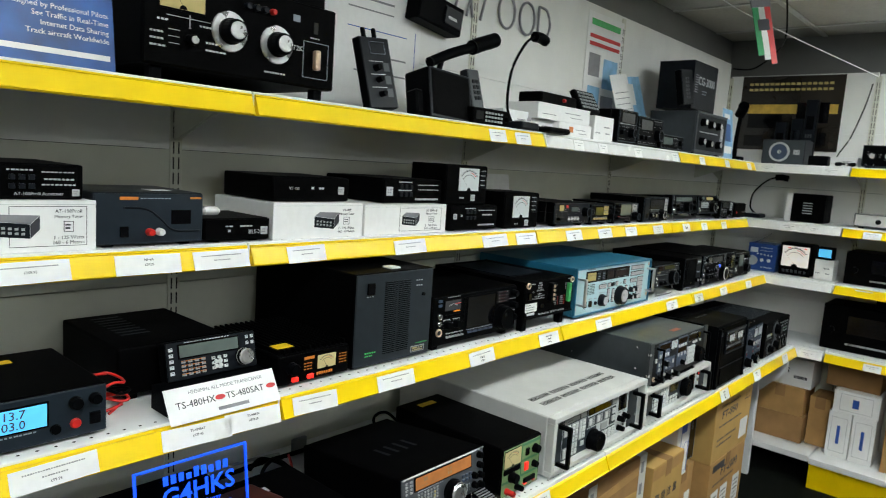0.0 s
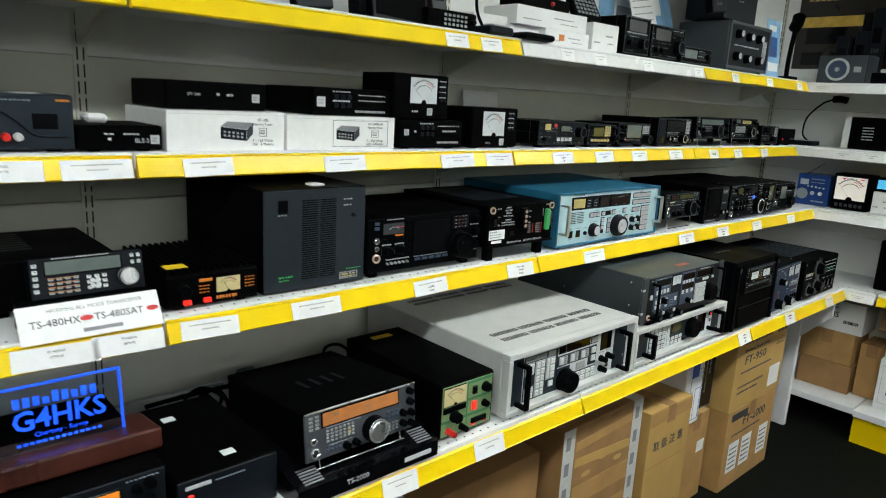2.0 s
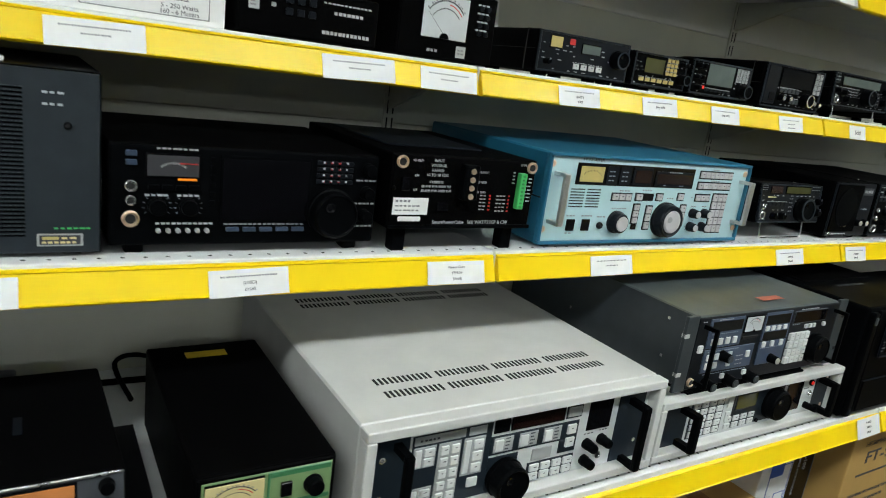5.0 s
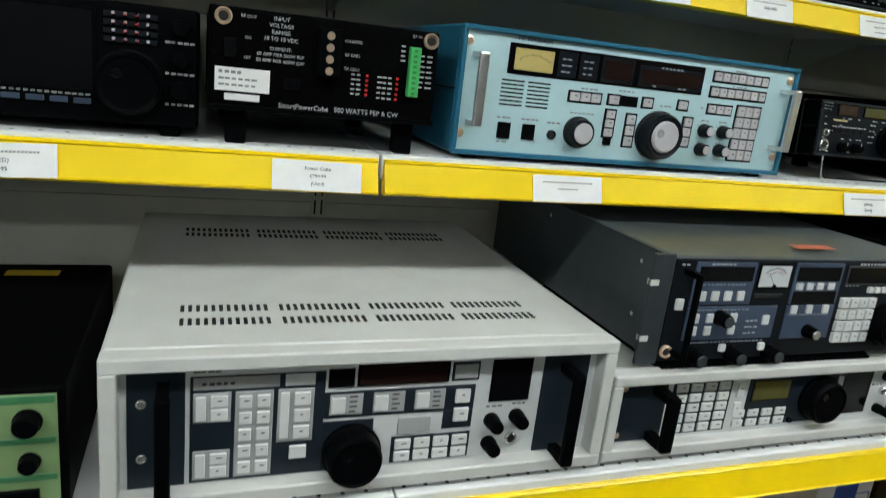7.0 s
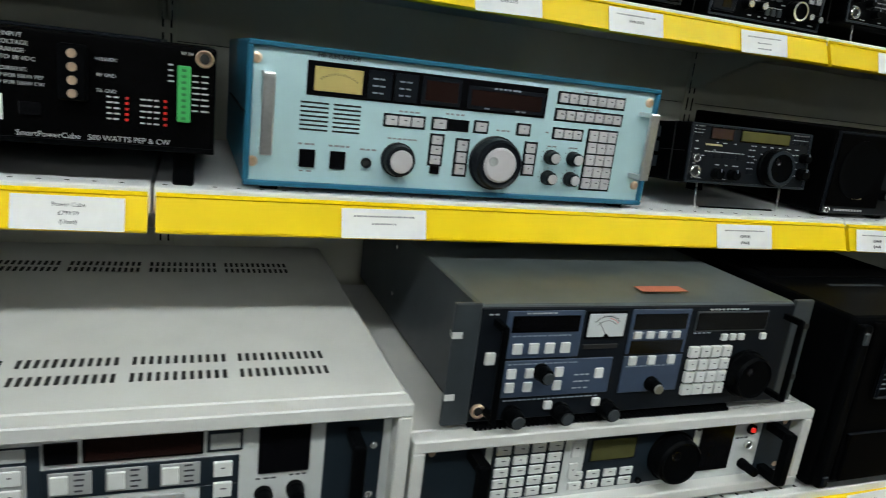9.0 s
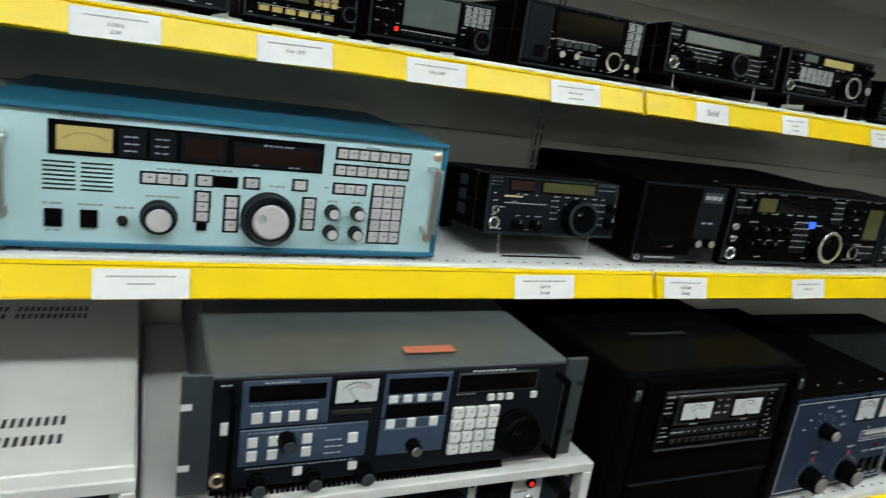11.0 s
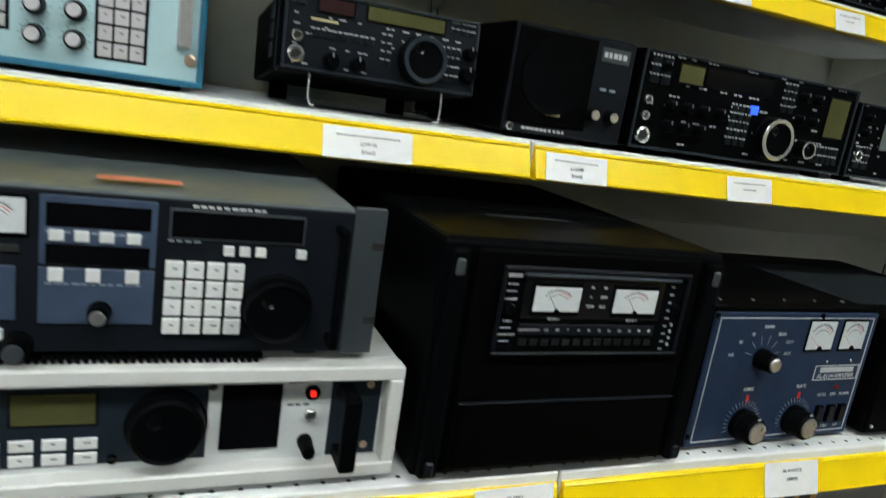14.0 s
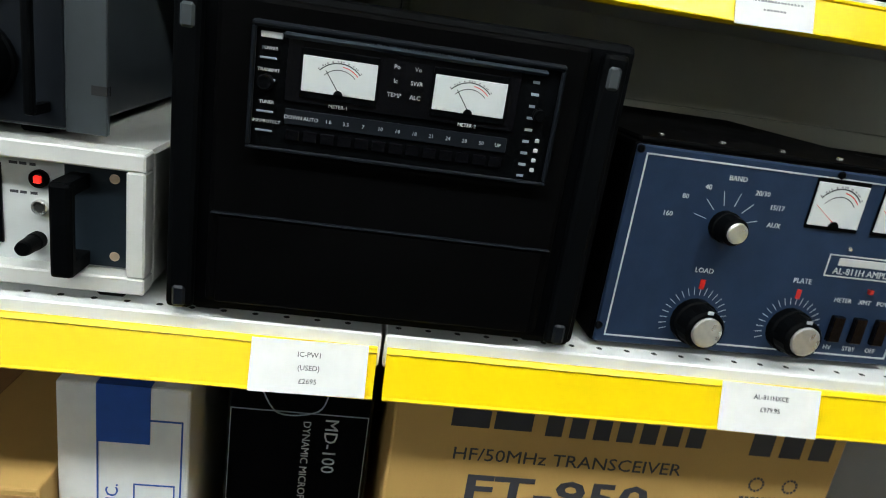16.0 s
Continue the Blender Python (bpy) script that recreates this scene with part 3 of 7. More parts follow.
for z, xs in ((1.606, (-1.09, -0.80)), (1.317, (-0.957, -0.841, -0.59)), (1.039, (-0.88, -0.785, -0.59, -0.45)), (0.702, (-0.79, -0.51, -0.3))):
    for x in xs:
        ticket(1, 0, 0.075, TWO, m=pose(x, 4.08 - 0.384 + (0.008 if z > 1.2 else 0), z - 0.044 - (0.006 if z < 0.8 else 0)) @ pose(0, 0, 0, 0, 0, -90) @ pose(0, 0, 0, 0, -17.5, 0))


# ---- lowest shelf ----
Z4, Z3, Z2, Z1 = TOPS[3], TOPS[2], TOPS[1], TOPS[0]

# large pale receiver in a cabinet
U = Unit("radio_receiver", "large pale grey rack receiver with keypad front and black handles", "radio receiver", pose(-0.856, 1.453, Z4), 0.536, 0.168, 0.56, LGREY, PALEFACE, inset=0.020, foot=0.008, margin=0.015)
U.vents([(-0.094 - k * 0.038, -0.076 - k * 0.038, 0.065 + j * 0.103, 0.065 + j * 0.103 + 0.094, 12) for k in (0, 1) for j in range(4)] + [(-0.435 - k * 0.028, -0.418 - k * 0.028, 0.065 + j * 0.103, 0.065 + j * 0.103 + 0.094, 12) for k in (0, 1) for j in range(4)])
U.box("ear_panel", 0.04, 0.10, 0.135, 0.89, NAVYGREY, 0.002)
U.box("ear_panel", 0.845, 0.10, 0.955, 0.89, NAVYGREY, 0.002)
U.du, U.dv = -0.037, -0.02
U.handle(0.10, 0.09, 0.80, 0.040, BLACK, 0.010, 0.014)
U.handle(0.895, 0.09, 0.80, 0.040, BLACK, 0.010, 0.014)
for v in (0.32, 0.68):
    U.screw(0.10, v, 0.006)
    U.screw(0.975, v, 0.005)
U.box("keypad_panel", 0.18, 0.12, 0.42, 0.84, NAVYGREY, 0.0012)
U.box("title_plate", 0.185, 0.75, 0.335, 0.83, KEYGREY, 0.002)
U.bars([(0.20, 0.78, 0.06, 0.02)], INK, 0.0022)
U.box("title_plate", 0.345, 0.75, 0.40, 0.83, PALEFACE, 0.002)
for u0, v0, u1, v1 in ((0.185, 0.53, 0.25, 0.73), (0.185, 0.14, 0.25, 0.34)):
    U.box("key_plate", u0, v0, u1, v1, KEYGREY, 0.002)
    U.box("key", u0 + 0.004, v0 + 0.02, u0 + 0.022, v1 - 0.02, KEYWHITE, 0.004)
    U.keys(u0 + 0.026, v0 + 0.01, u1 - 0.002, v1 - 0.01, 1, 2, KEYWHITE, 0.8, 0.0042)
U.box("key_plate", 0.257, 0.14, 0.325, 0.73, KEYGREY, 0.002)
U.keys(0.259, 0.15, 0.323, 0.72, 2, 5, KEYWHITE, 0.72, 0.0042)
U.box("key_plate", 0.333, 0.36, 0.40, 0.73, KEYGREY, 0.002)
U.box("key", 0.337, 0.39, 0.354, 0.71, KEYWHITE, 0.004)
U.keys(0.358, 0.37, 0.398, 0.72, 1, 3, KEYWHITE, 0.75, 0.0042)
U.box("key", 0.358, 0.24, 0.39, 0.33, KEYWHITE, 0.004)
U.box("navy_band", 0.42, 0.12, 0.52, 0.48, NAVYGREY, 0.0012)
U.screen(0.425, 0.72, 0.475, 0.85, GLOSS)
U.screen(0.485, 0.73, 0.665, 0.86, LCDDARK, BLACK, 0.004)
U.box("key_surround", 0.675, 0.72, 0.735, 0.86, NAVYGREY, 0.0015)
U.box("key_plate", 0.68, 0.74, 0.73, 0.84, KEYGREY, 0.003)
U.box("key_surround", 0.42, 0.50, 0.73, 0.69, NAVYGREY, 0.0015)
U.box("key_surround", 0.665, 0.36, 0.73, 0.50, NAVYGREY, 0.0015)
for u in (0.43, 0.515, 0.60):
    U.box("key_plate", u, 0.52, u + 0.065, 0.67, KEYGREY, 0.002)
    U.box("key", u + 0.003, 0.54, u + 0.03, 0.65, KEYWHITE, 0.0045)
    U.bars([(u + 0.038, 0.54 + 0.035 * i, 0.02, 0.012) for i in range(4)], INK, 0.0022)
U.keys(0.68, 0.40, 0.725, 0.68, 1, 2, KEYWHITE, 0.7, 0.0045)
U.box("key_surround", 0.56, 0.13, 0.73, 0.33, NAVYGREY, 0.0015)
U.keys(0.563, 0.14, 0.727, 0.32, 4, 2, KEYWHITE, 0.8, 0.0045)
U.box("key_plate", 0.57, 0.35, 0.64, 0.47, KEYGREY, 0.0025)
U.screen(0.577, 0.42, 0.633, 0.455, LCDOLIVE)
U.dial(0.478, 0.26, 0.031, 0.032, BLACK)
U.screen(0.765, 0.55, 0.853, 0.86, GLOSS, BLACK, 0.002)
for u, v in ((0.775, 0.40), (0.832, 0.42), (0.775, 0.22)):
    U.knob(u, v, 0.009, 0.022)
U.socket(0.826, 0.25, 0.007)
U.bars([(0.185, 0.86, 0.05, 0.015), (0.53, 0.885, 0.07, 0.012), (0.76, 0.50, 0.04, 0.012), (0.82, 0.51, 0.035, 0.012)], INK)

# smaller pale receiver with a grey rack receiver on top
U = Unit("radio_receiver", "low pale grey rack receiver with keypad, dark dial and black handles", "radio receiver", pose(-0.858, 1.994, Z4), 0.552, 0.122, 0.50, LGREY, PALEFACE, inset=0.018, foot=0.009, margin=0.014)
U.box("ear_panel", 0.035, 0.14, 0.165, 0.86, NAVYGREY, 0.002)
U.box("ear_panel", 0.883, 0.14, 0.97, 0.86, NAVYGREY, 0.002)
U.handle(0.135, 0.15, 0.80, 0.040, BLACK, 0.011, 0.016)
U.handle(0.905, 0.15, 0.80, 0.040, BLACK, 0.011, 0.016)
for u in (0.05, 0.95):
    for v in (0.22, 0.78):
        U.screw(u, v, 0.005, BRASS)
U.keys(0.185, 0.18, 0.345, 0.80, 4, 5, KEYWHITE, 0.78, 0.003, NAVYGREY)
U.keys(0.36, 0.30, 0.39, 0.80, 1, 2, KEYWHITE, 0.7, 0.003)
U.box("dial_panel", 0.40, 0.18, 0.685, 0.80, NAVYGREY, 0.0012)
U.screen(0.415, 0.52, 0.525, 0.76, LCDOLIVE, CHAR, 0.004)
U.keys(0.365, 0.18, 0.535, 0.42, 4, 2, KEYWHITE, 0.75, 0.003)
U.dial(0.625, 0.50, 0.033, 0.024, BLACK)
U.screen(0.705, 0.24, 0.80, 0.80, GLOSS)
U.socket(0.85, 0.72, 0.007, BLACK)
U.box("lamp", 0.8455, 0.695, 0.8545, 0.745, REDGLOW, 0.0065)
U.socket(0.85, 0.52, 0.006)
U.knob(0.845, 0.28, 0.007, 0.026)
U.socket(0.69, 0.80, 0.004)
U.socket(0.55, 0.22, 0.004, BLACK)
U.bars([(0.30, 0.87, 0.10, 0.02), (0.81, 0.80, 0.04, 0.02), (0.81, 0.60, 0.04, 0.02)], INK)

T0 = Z4 + 0.123
U = Unit("radio_receiver", "dark grey rack receiver with blue-grey control blocks, meter and keypad", "radio receiver", pose(-0.874, 2.055, T0), 0.43, 0.141, 0.50, GREYTOP, CHAR, foot=0.006)
part("rack_ear", boxbm(-0.006, 0.0, -0.028, 0.002, 0.0, 0.138, 0.001), DGREY, U.root)
part("rack_ear", boxbm(-0.006, 0.0, 0.428, 0.458, 0.0, 0.138, 0.001), DGREY, U.root)
for y in (-0.028, 0.447):
    for z in (0.03, 0.10):
        part("ear_slot", boxbm(-0.007, 0.0008, y, y + 0.011, z, z + 0.007), SLOT if y > 0 else LGREY, U.root)
part("side_panel", boxbm(-0.495, -0.01, -0.0015, 0.002, 0.004, 0.134), DGREY, U.root)
part("side_panel", boxbm(-0.495, -0.01, 0.428, 0.4315, 0.004, 0.134), DGREY, U.root)
part("warning_sticker", boxbm(-0.05, -0.032, 0.22, 0.285, 0.139, 0.1396), mat("red_sticker", (0.55, 0.16, 0.10), 0.5), U.root, "faded red warning sticker")
for x in (-0.06, -0.30):
    for z in (0.04, 0.11):
        part("screw", boxbm(x, x + 0.005, -0.0025, 0.0, z, z + 0.005), CHROME, U.root)
        part("screw", boxbm(x, x + 0.005, 0.43, 0.4325, z, z + 0.005), CHROME, U.root)
U.du = -0.028
U.bars([(0.12, 0.745, 0.17, 0.012), (0.12, 0.505, 0.2, 0.012), (0.47, 0.745, 0.16, 0.012), (0.12, 0.19, 0.28, 0.012), (0.47, 0.44, 0.16, 0.012), (0.67, 0.73, 0.06, 0.012)], DIMLETTER, 0.002)
U.handle(0.045, 0.10, 0.90, 0.028, BLACK, 0.007)
U.handle(0.965, 0.10, 0.90, 0.028, BLACK, 0.007)
for u0, v0, u1, v1 in ((0.10, 0.56, 0.315, 0.96), (0.10, 0.22, 0.425, 0.54), (0.46, 0.56, 0.65, 0.96), (0.46, 0.20, 0.65, 0.54)):
    U.box("control_block", u0, v0, u1, v1, SLATE, 0.0018)
U.screen(0.115, 0.78, 0.305, 0.92, GLOSS)
U.screen(0.47, 0.78, 0.64, 0.92, GLOSS)
U.screen(0.47, 0.56, 0.64, 0.68, GLOSS)
U.screen(0.675, 0.76, 0.92, 0.92, GLOSS, DGREY, 0.004)
for u in (0.125, 0.17, 0.215, 0.26):
    U.box("key", u, 0.60, u + 0.026, 0.69, KEYWHITE, 0.004)
for u in (0.475, 0.515, 0.555, 0.60):
    U.box("key", u, 0.70, u + 0.024, 0.765, KEYWHITE, 0.004)
for u in (0.475, 0.535, 0.60):
    U.box("key", u, 0.46, u + 0.024, 0.54, KEYWHITE, 0.004)
for u in (0.12, 0.17, 0.255):
    for v in (0.27, 0.39):
        U.box("key", u, v, u + 0.024, v + 0.085, KEYWHITE, 0.004)
U.box("key", 0.375, 0.36, 0.40, 0.45, KEYWHITE, 0.004)
U.box("key", 0.055, 0.52, 0.08, 0.62, KEYWHITE, 0.004)
U.meter(0.33, 0.73, 0.44, 0.93, METERFACE, -35)
U.box("nameplate", 0.325, 0.62, 0.43, 0.66, SLOT, 0.002)
U.keys(0.665, 0.14, 0.815, 0.62, 4, 4, KEYWHITE, 0.84, 0.0055)
for u in (0.77, 0.80, 0.83, 0.91):
    U.box("key", u, 0.66, u + 0.02, 0.72, KEYWHITE, 0.004)
U.knob(0.215, 0.44, 0.010, 0.020, cap=DGREY)
U.knob(0.56, 0.28, 0.009, 0.018, cap=BRUSHED)
U.dial(0.88, 0.33, 0.030, 0.022, BLACK)
for u in (0.15, 0.29, 0.43):
    U.knob(u, 0.07, 0.011, 0.020, cap=DGREY)
for u in (0.24, 0.385):
    U.box("key", u, 0.10, u + 0.022, 0.17, KEYWHITE, 0.004)
U.socket(0.055, 0.12, 0.008, BRASS)
U.bars([(0.15, 0.935, 0.09, 0.012), (0.71, 0.945, 0.14, 0.016), (0.315, 0.27, 0.05, 0.012), (0.315, 0.33, 0.05, 0.012), (0.315, 0.39, 0.05, 0.012), (0.05, 0.93, 0.03, 0.012)], LETTER, 0.002)
part("rubber_mat", boxbm(-0.30, -0.004, 0.005, 0.36, -0.006, -0.0015), BLACK, U.root, "ribbed black rubber mat under it")
bm = bmesh.new()
for i in range(60):
    add_box(bm, -0.006, 0.004, 0.01 + i * 0.0058, 0.0135 + i * 0.0058, -0.006, -0.002)
part("mat_fringe", bm, BLACK, U.root)

# tall black linear amplifier
U = Unit("linear_amplifier", "tall black linear amplifier with two white meters", "amplifier", pose(-0.853, 2.563, Z4), 0.334, 0.252, 0.44, BLACK, None, foot=0.006, bev=0.006)
part("front_frame", boxbm(0, 0.008, 0.032, 0.298, 0.010, 0.240, 0.004, 2), CASE, U.root)
part("lower_door", boxbm(0.008, 0.0115, 0.04, 0.29, 0.012, 0.083, 0.0015), CASE, U.root)
part("door_seam", boxbm(0.008, 0.0130, 0.035, 0.295, 0.0834, 0.0844, 0.0003), CHAR, U.root)
for y in (0.004, 0.306):
    part("side_rail", boxbm(0, 0.012, y, y + 0.020, 0.004, 0.238, 0.004, 2), BLACK, U.root)
    for z in (0.212, 0.006):
        part("corner_guard", boxbm(0.010, 0.014, y + 0.005, y + 0.015, z, z + 0.017, 0.002), DGREY if z > 0.1 else CHAR, U.root)
U.f = 0.008
U.dv = -0.02
U.box("control_panel", 0.175, 0.575, 0.835, 0.93, BLACK, 0.004, 0.002)
U.f = 0.012
for a in ((0.172, 0.915, 0.838, 0.935), (0.172, 0.572, 0.838, 0.582), (0.172, 0.58, 0.182, 0.92), (0.828, 0.58, 0.838, 0.92)):
    U.box("panel_rim", *a, CHAR, 0.005, 0.0018)
# Bar added in a paler tone for the sheen along the frame top.
U.box("ledge_sheen_bar", 0.235, 0.895, 0.80, 0.912, NAVYGREY, 0.006, 0.002)
U.box("meter_frame", 0.245, 0.72, 0.745, 0.90, GLOSS, 0.002, 0.001)
U.f = 0.0135
U.meter(0.28, 0.757, 0.435, 0.857, METERFACE, -35)
U.meter(0.558, 0.757, 0.715, 0.857, METERFACE, -35)
U.f = 0.0125
U.box("key_bar", 0.25, 0.655, 0.735, 0.70, CHAR, 0.001)
U.keys(0.25, 0.605, 0.735, 0.645, 13, 1, GLOSS, 0.8, 0.002)
for i, s in enumerate(("DOWN", "AUTO", "1.8", "3.5", "7", "10", "14", "18", "21", "24", "28", "50", "UP")):
    U.text(0.268 + i * 0.0373, 0.676, s, 0.0027, back=0.0014)
U.text(0.36, 0.722, "METER-1", 0.0026, back=0.0016)
U.text(0.64, 0.722, "METER-2", 0.0026, back=0.0016)
U.text(0.50, 0.914, "HF/50MHz ALL BAND 1kW LINEAR AMPLIFIER", 0.0033, DIMLETTER)
for v, s in ((0.86, "POWER"), (0.80, "TRANSMIT"), (0.71, "TUNER"), (0.655, "AMP/PROTECT")):
    U.text(0.21, v, s, 0.0023)
    U.box("lamp_bar", 0.19, v - 0.03, 0.225, v - 0.024, DIMLETTER, 0.001)
for u, v, s in ((0.475, 0.86, "Po"), (0.475, 0.82, "Ic"), (0.475, 0.78, "TEMP"), (0.52, 0.86, "Vo"), (0.52, 0.82, "SWR"), (0.52, 0.78, "ALC")):
    U.text(u, v, s, 0.003, back=0.0022)
U.box("logo_bar", 0.19, 0.888, 0.235, 0.905, LETTER, 0.0006)
U.bars([(0.77, 0.87 - 0.035 * i, 0.02, 0.008) for i in range(9)], DIMLETTER)
U.knob(0.205, 0.765, 0.006, 0.006)
U.knob(0.795, 0.78, 0.005, 0.006)
U.keys(0.79, 0.60, 0.815, 0.72, 1, 4, LETTER, 0.4, 0.001)
U.vents([(-0.13, -0.12, 0.10, 0.21, 22)], DGREY)
part("top_step", boxbm(-0.30, -0.16, 0.03, 0.30, 0.245, 0.2485, 0.001), CASE, U.root)

# blue-grey amplifier
U = Unit("valve_amplifier", "dark blue-grey valve amplifier with round knobs and two meters", "amplifier", pose(-0.868, 2.918, Z4) @ pose(0, 0, 0, 0, 0, 2), 0.298, 0.182, 0.38, CASE, AMPBLUE, foot=0.004)
def outline(U, u0, v0, u1, v1, t, m, d=0.0008):
    w = t / U.w
    h = t / U.h
    for a in ((u0, v0, u1, v0 + h), (u0, v1 - h, u1, v1), (u0, v0, u0 + w, v1), (u1 - w, v0, u1, v1)):
        U.box("border_line", *a, m, d, 0)
outline(U, 0.035, 0.05, 0.965, 0.955, 0.0012, LETTER)
part("top_cover", boxbm(-0.37, -0.004, 0.004, 0.284, 0.176, 0.182, 0.002), CASE, U.root)
for i in range(5):
    part("screw", boxbm(-0.03, -0.026, 0.03 + i * 0.056, 0.034 + i * 0.056, 0.182, 0.184), CHROME, U.root)
U.meter(0.555, 0.72, 0.715, 0.93, METERFACE, -55, True)
U.meter(0.77, 0.72, 0.92, 0.93, METERFACE, -50, True)
U.knob(0.31, 0.66, 0.0135, 0.022, BLACK, BRUSHED)
def ticks(U, u, v, r0, r1, a0, a1, n, m=None, t=0.0006, back=0.0006):
    bm = bmesh.new()
    for i in range(n):
        a = math.radians(a0 + (a1 - a0) * i / (n - 1))
        s, c = math.sin(a), math.cos(a)
        p = [(r0 * s - t * c / 2, r0 * c + t * s / 2), (r0 * s + t * c / 2, r0 * c - t * s / 2), (r1 * s + t * c / 2, r1 * c - t * s / 2), (r1 * s - t * c / 2, r1 * c + t * s / 2)]
        bm.faces.new([bm.verts.new((0, y, z)) for y, z in p])
    part("scale_ticks", bm, m or LETTER, U.root, loc=U.at(u, v, back))
ticks(U, 0.31, 0.66, 0.018, 0.030, -75, 75, 6)
for u, v, s in ((0.135, 0.69, "160"), (0.175, 0.78, "80"), (0.235, 0.835, "40"), (0.40, 0.835, "20/30"), (0.455, 0.775, "15/17"), (0.46, 0.69, "AUX"), (0.315, 0.89, "BAND")):
    U.text(u, v, s, 0.0043)
U.text(0.29, 0.43, "LOAD", 0.0046)
U.text(0.605, 0.43, "PLATE", 0.0046)
for u in (0.295, 0.605):
    ticks(U, u, 0.17, 0.024, 0.031, -110, 110, 21)
    U.knob(u, 0.17, 0.0205, 0.026, BLACK, BRUSHED)
    U.box("red_mark", u - 0.008, 0.335, u + 0.008, 0.385, RED, 0.001)
    U.box("white_mark", u - 0.009, 0.245, u + 0.009, 0.275, LETTER, 0.001, 0.0003, 0.0245)
outline(U, 0.665, 0.47, 0.955, 0.585, 0.001, LETTER)
U.box("logo_bar", 0.70, 0.53, 0.92, 0.57, LETTER, 0.0008)
U.text(0.81, 0.50, "AL-811H AMPLIFIER", 0.006)
for i, (s, q) in enumerate((("METER", "HV"), ("XMT", "STBY"), ("POWER", "OFF"))):
    u = 0.755 + i * 0.075
    U.box("rocker_switch", u - 0.02, 0.13, u + 0.02, 0.27, GLOSS, 0.006, 0.001)
    U.text(u, 0.35, s, 0.0042)
    U.text(u, 0.09, q, 0.0042)
U.box("lamp", 0.825, 0.40, 0.84, 0.425, mat("unlit_red_lamp", (0.25, 0.02, 0.02), 0.2), 0.004)
for u, v in ((0.72, 0.62), (0.88, 0.62)):
    U.screw(u, v, 0.002)
for u, v in ((0.012, 0.10), (0.015, 0.97), (0.62, 0.97)):
    U.screw(u, v, 0.0035, BLACK)

# black amplifier at the far end
U = Unit("linear_amplifier", "wide black amplifier with ribbed top and black pointer knobs", "amplifier", pose(-0.868, 3.238, Z4), 0.37, 0.170, 0.38, CASE, CASE, foot=0.006)
for u, v, r in ((0.18, 0.24, 0.017), (0.40, 0.28, 0.024), (0.40, 0.74, 0.025)):
    U.knob(u, v, r, 0.026, BLACK, CHAR, DGREY, pointer=LETTER)
    ticks(U, u, v, r * 1.65, r * 1.95, -120, 120, 19)
for u in (0.60, 0.72, 0.84):
    U.box("rocker_switch", u, 0.18, u + 0.05, 0.36, GLOSS, 0.006, 0.001)
    U.bars([(u - 0.01, 0.42, 0.07, 0.02), (u, 0.10, 0.05, 0.02)], LETTER)
U.box("logo_bar", 0.06, 0.60, 0.20, 0.67, BRUSHED, 0.0012)
U.box("logo_bar", 0.21, 0.60, 0.26, 0.67, METERYEL, 0.0012)
U.bars([(0.06, 0.53, 0.2, 0.02)], LETTER)
U.box("indicator_panel", 0.55, 0.54, 0.95, 0.88, GLOSS, 0.0012)
U.bars([(0.57, 0.58 + 0.09 * i, 0.36, 0.018) for i in range(4)], LETTER, 0.0015)
for u in (0.58, 0.66, 0.74, 0.82):
    U.box("indicator", u, 0.635, u + 0.03, 0.65, GREENPL, 0.0018)
for u, v in ((0.03, 0.08), (0.03, 0.93), (0.97, 0.93)):
    U.screw(u, v, 0.003)
slot = cached(("rib",), lambda: boxbm(-0.30, -0.08, 0, 0.003, 0.158, 0.1605), "vent_slot", DGREY)
for i in range(21):
    link("vent_slot", slot, U.root, (0, 0.03 + i * 0.0148, 0.0055))
T = thing("cable_coil", "coil of thin red power cable", "cable", pose(-1.10, 3.80, Z4))
for k in range(3):
    pts = [(0.06 * math.cos(a * 0.7 + k) * (1 + 0.2 * math.sin(a * 2.3 + k)), 0.09 * math.sin(a * 0.7 + k), 0.006 + 0.018 * k + 0.014 * math.sin(a * 1.3 + k) ** 2) for a in range(12)]
    part("loop", tube(pts, 0.0028, 6), RED if k != 1 else BLACK, T)

# green power supply
U = Unit("bench_power_supply", "green-fronted bench power supply in a black case", "power supply", pose(-0.876, 1.258, Z4), 0.167, 0.136, 0.36, CASE, CASE, foot=0.006)
U.box("green_panel", 0.04, 0.04, 0.96, 0.95, LGREEN, 0.001)
U.box("green_band", 0.50, 0.88, 0.95, 0.94, GREENFACE, 0.0016)
U.box("green_band", 0.50, 0.57, 0.95, 0.62, GREENFACE, 0.0016)
U.box("green_band", 0.04, 0.28, 0.95, 0.33, GREENFACE, 0.0016)
U.box("green_band", 0.485, 0.05, 0.505, 0.94, GREENFACE, 0.0016)
U.meter(0.06, 0.60, 0.46, 0.91, METERWARM, -40)
U.box("meter_base", 0.06, 0.47, 0.46, 0.57, BLACK, 0.004)
U.knob(0.26, 0.38, 0.014, 0.020)
U.box("rocker_switch", 0.58, 0.68, 0.66, 0.82, GLOSS, 0.005)
U.box("rocker_switch", 0.58, 0.38, 0.66, 0.54, REDGLOW, 0.005)
U.knob(0.82, 0.75, 0.012, 0.016)
U.knob(0.82, 0.44, 0.009, 0.014)
U.box("terminal_bar", 0.58, 0.13, 0.86, 0.22, BLACK, 0.006)
# This terminal is no lamp; the glow is put into its red.
U.box("terminal", 0.58, 0.10, 0.64, 0.13, REDGLOW, 0.006)
U.box("terminal", 0.80, 0.10, 0.86, 0.13, RED, 0.006)
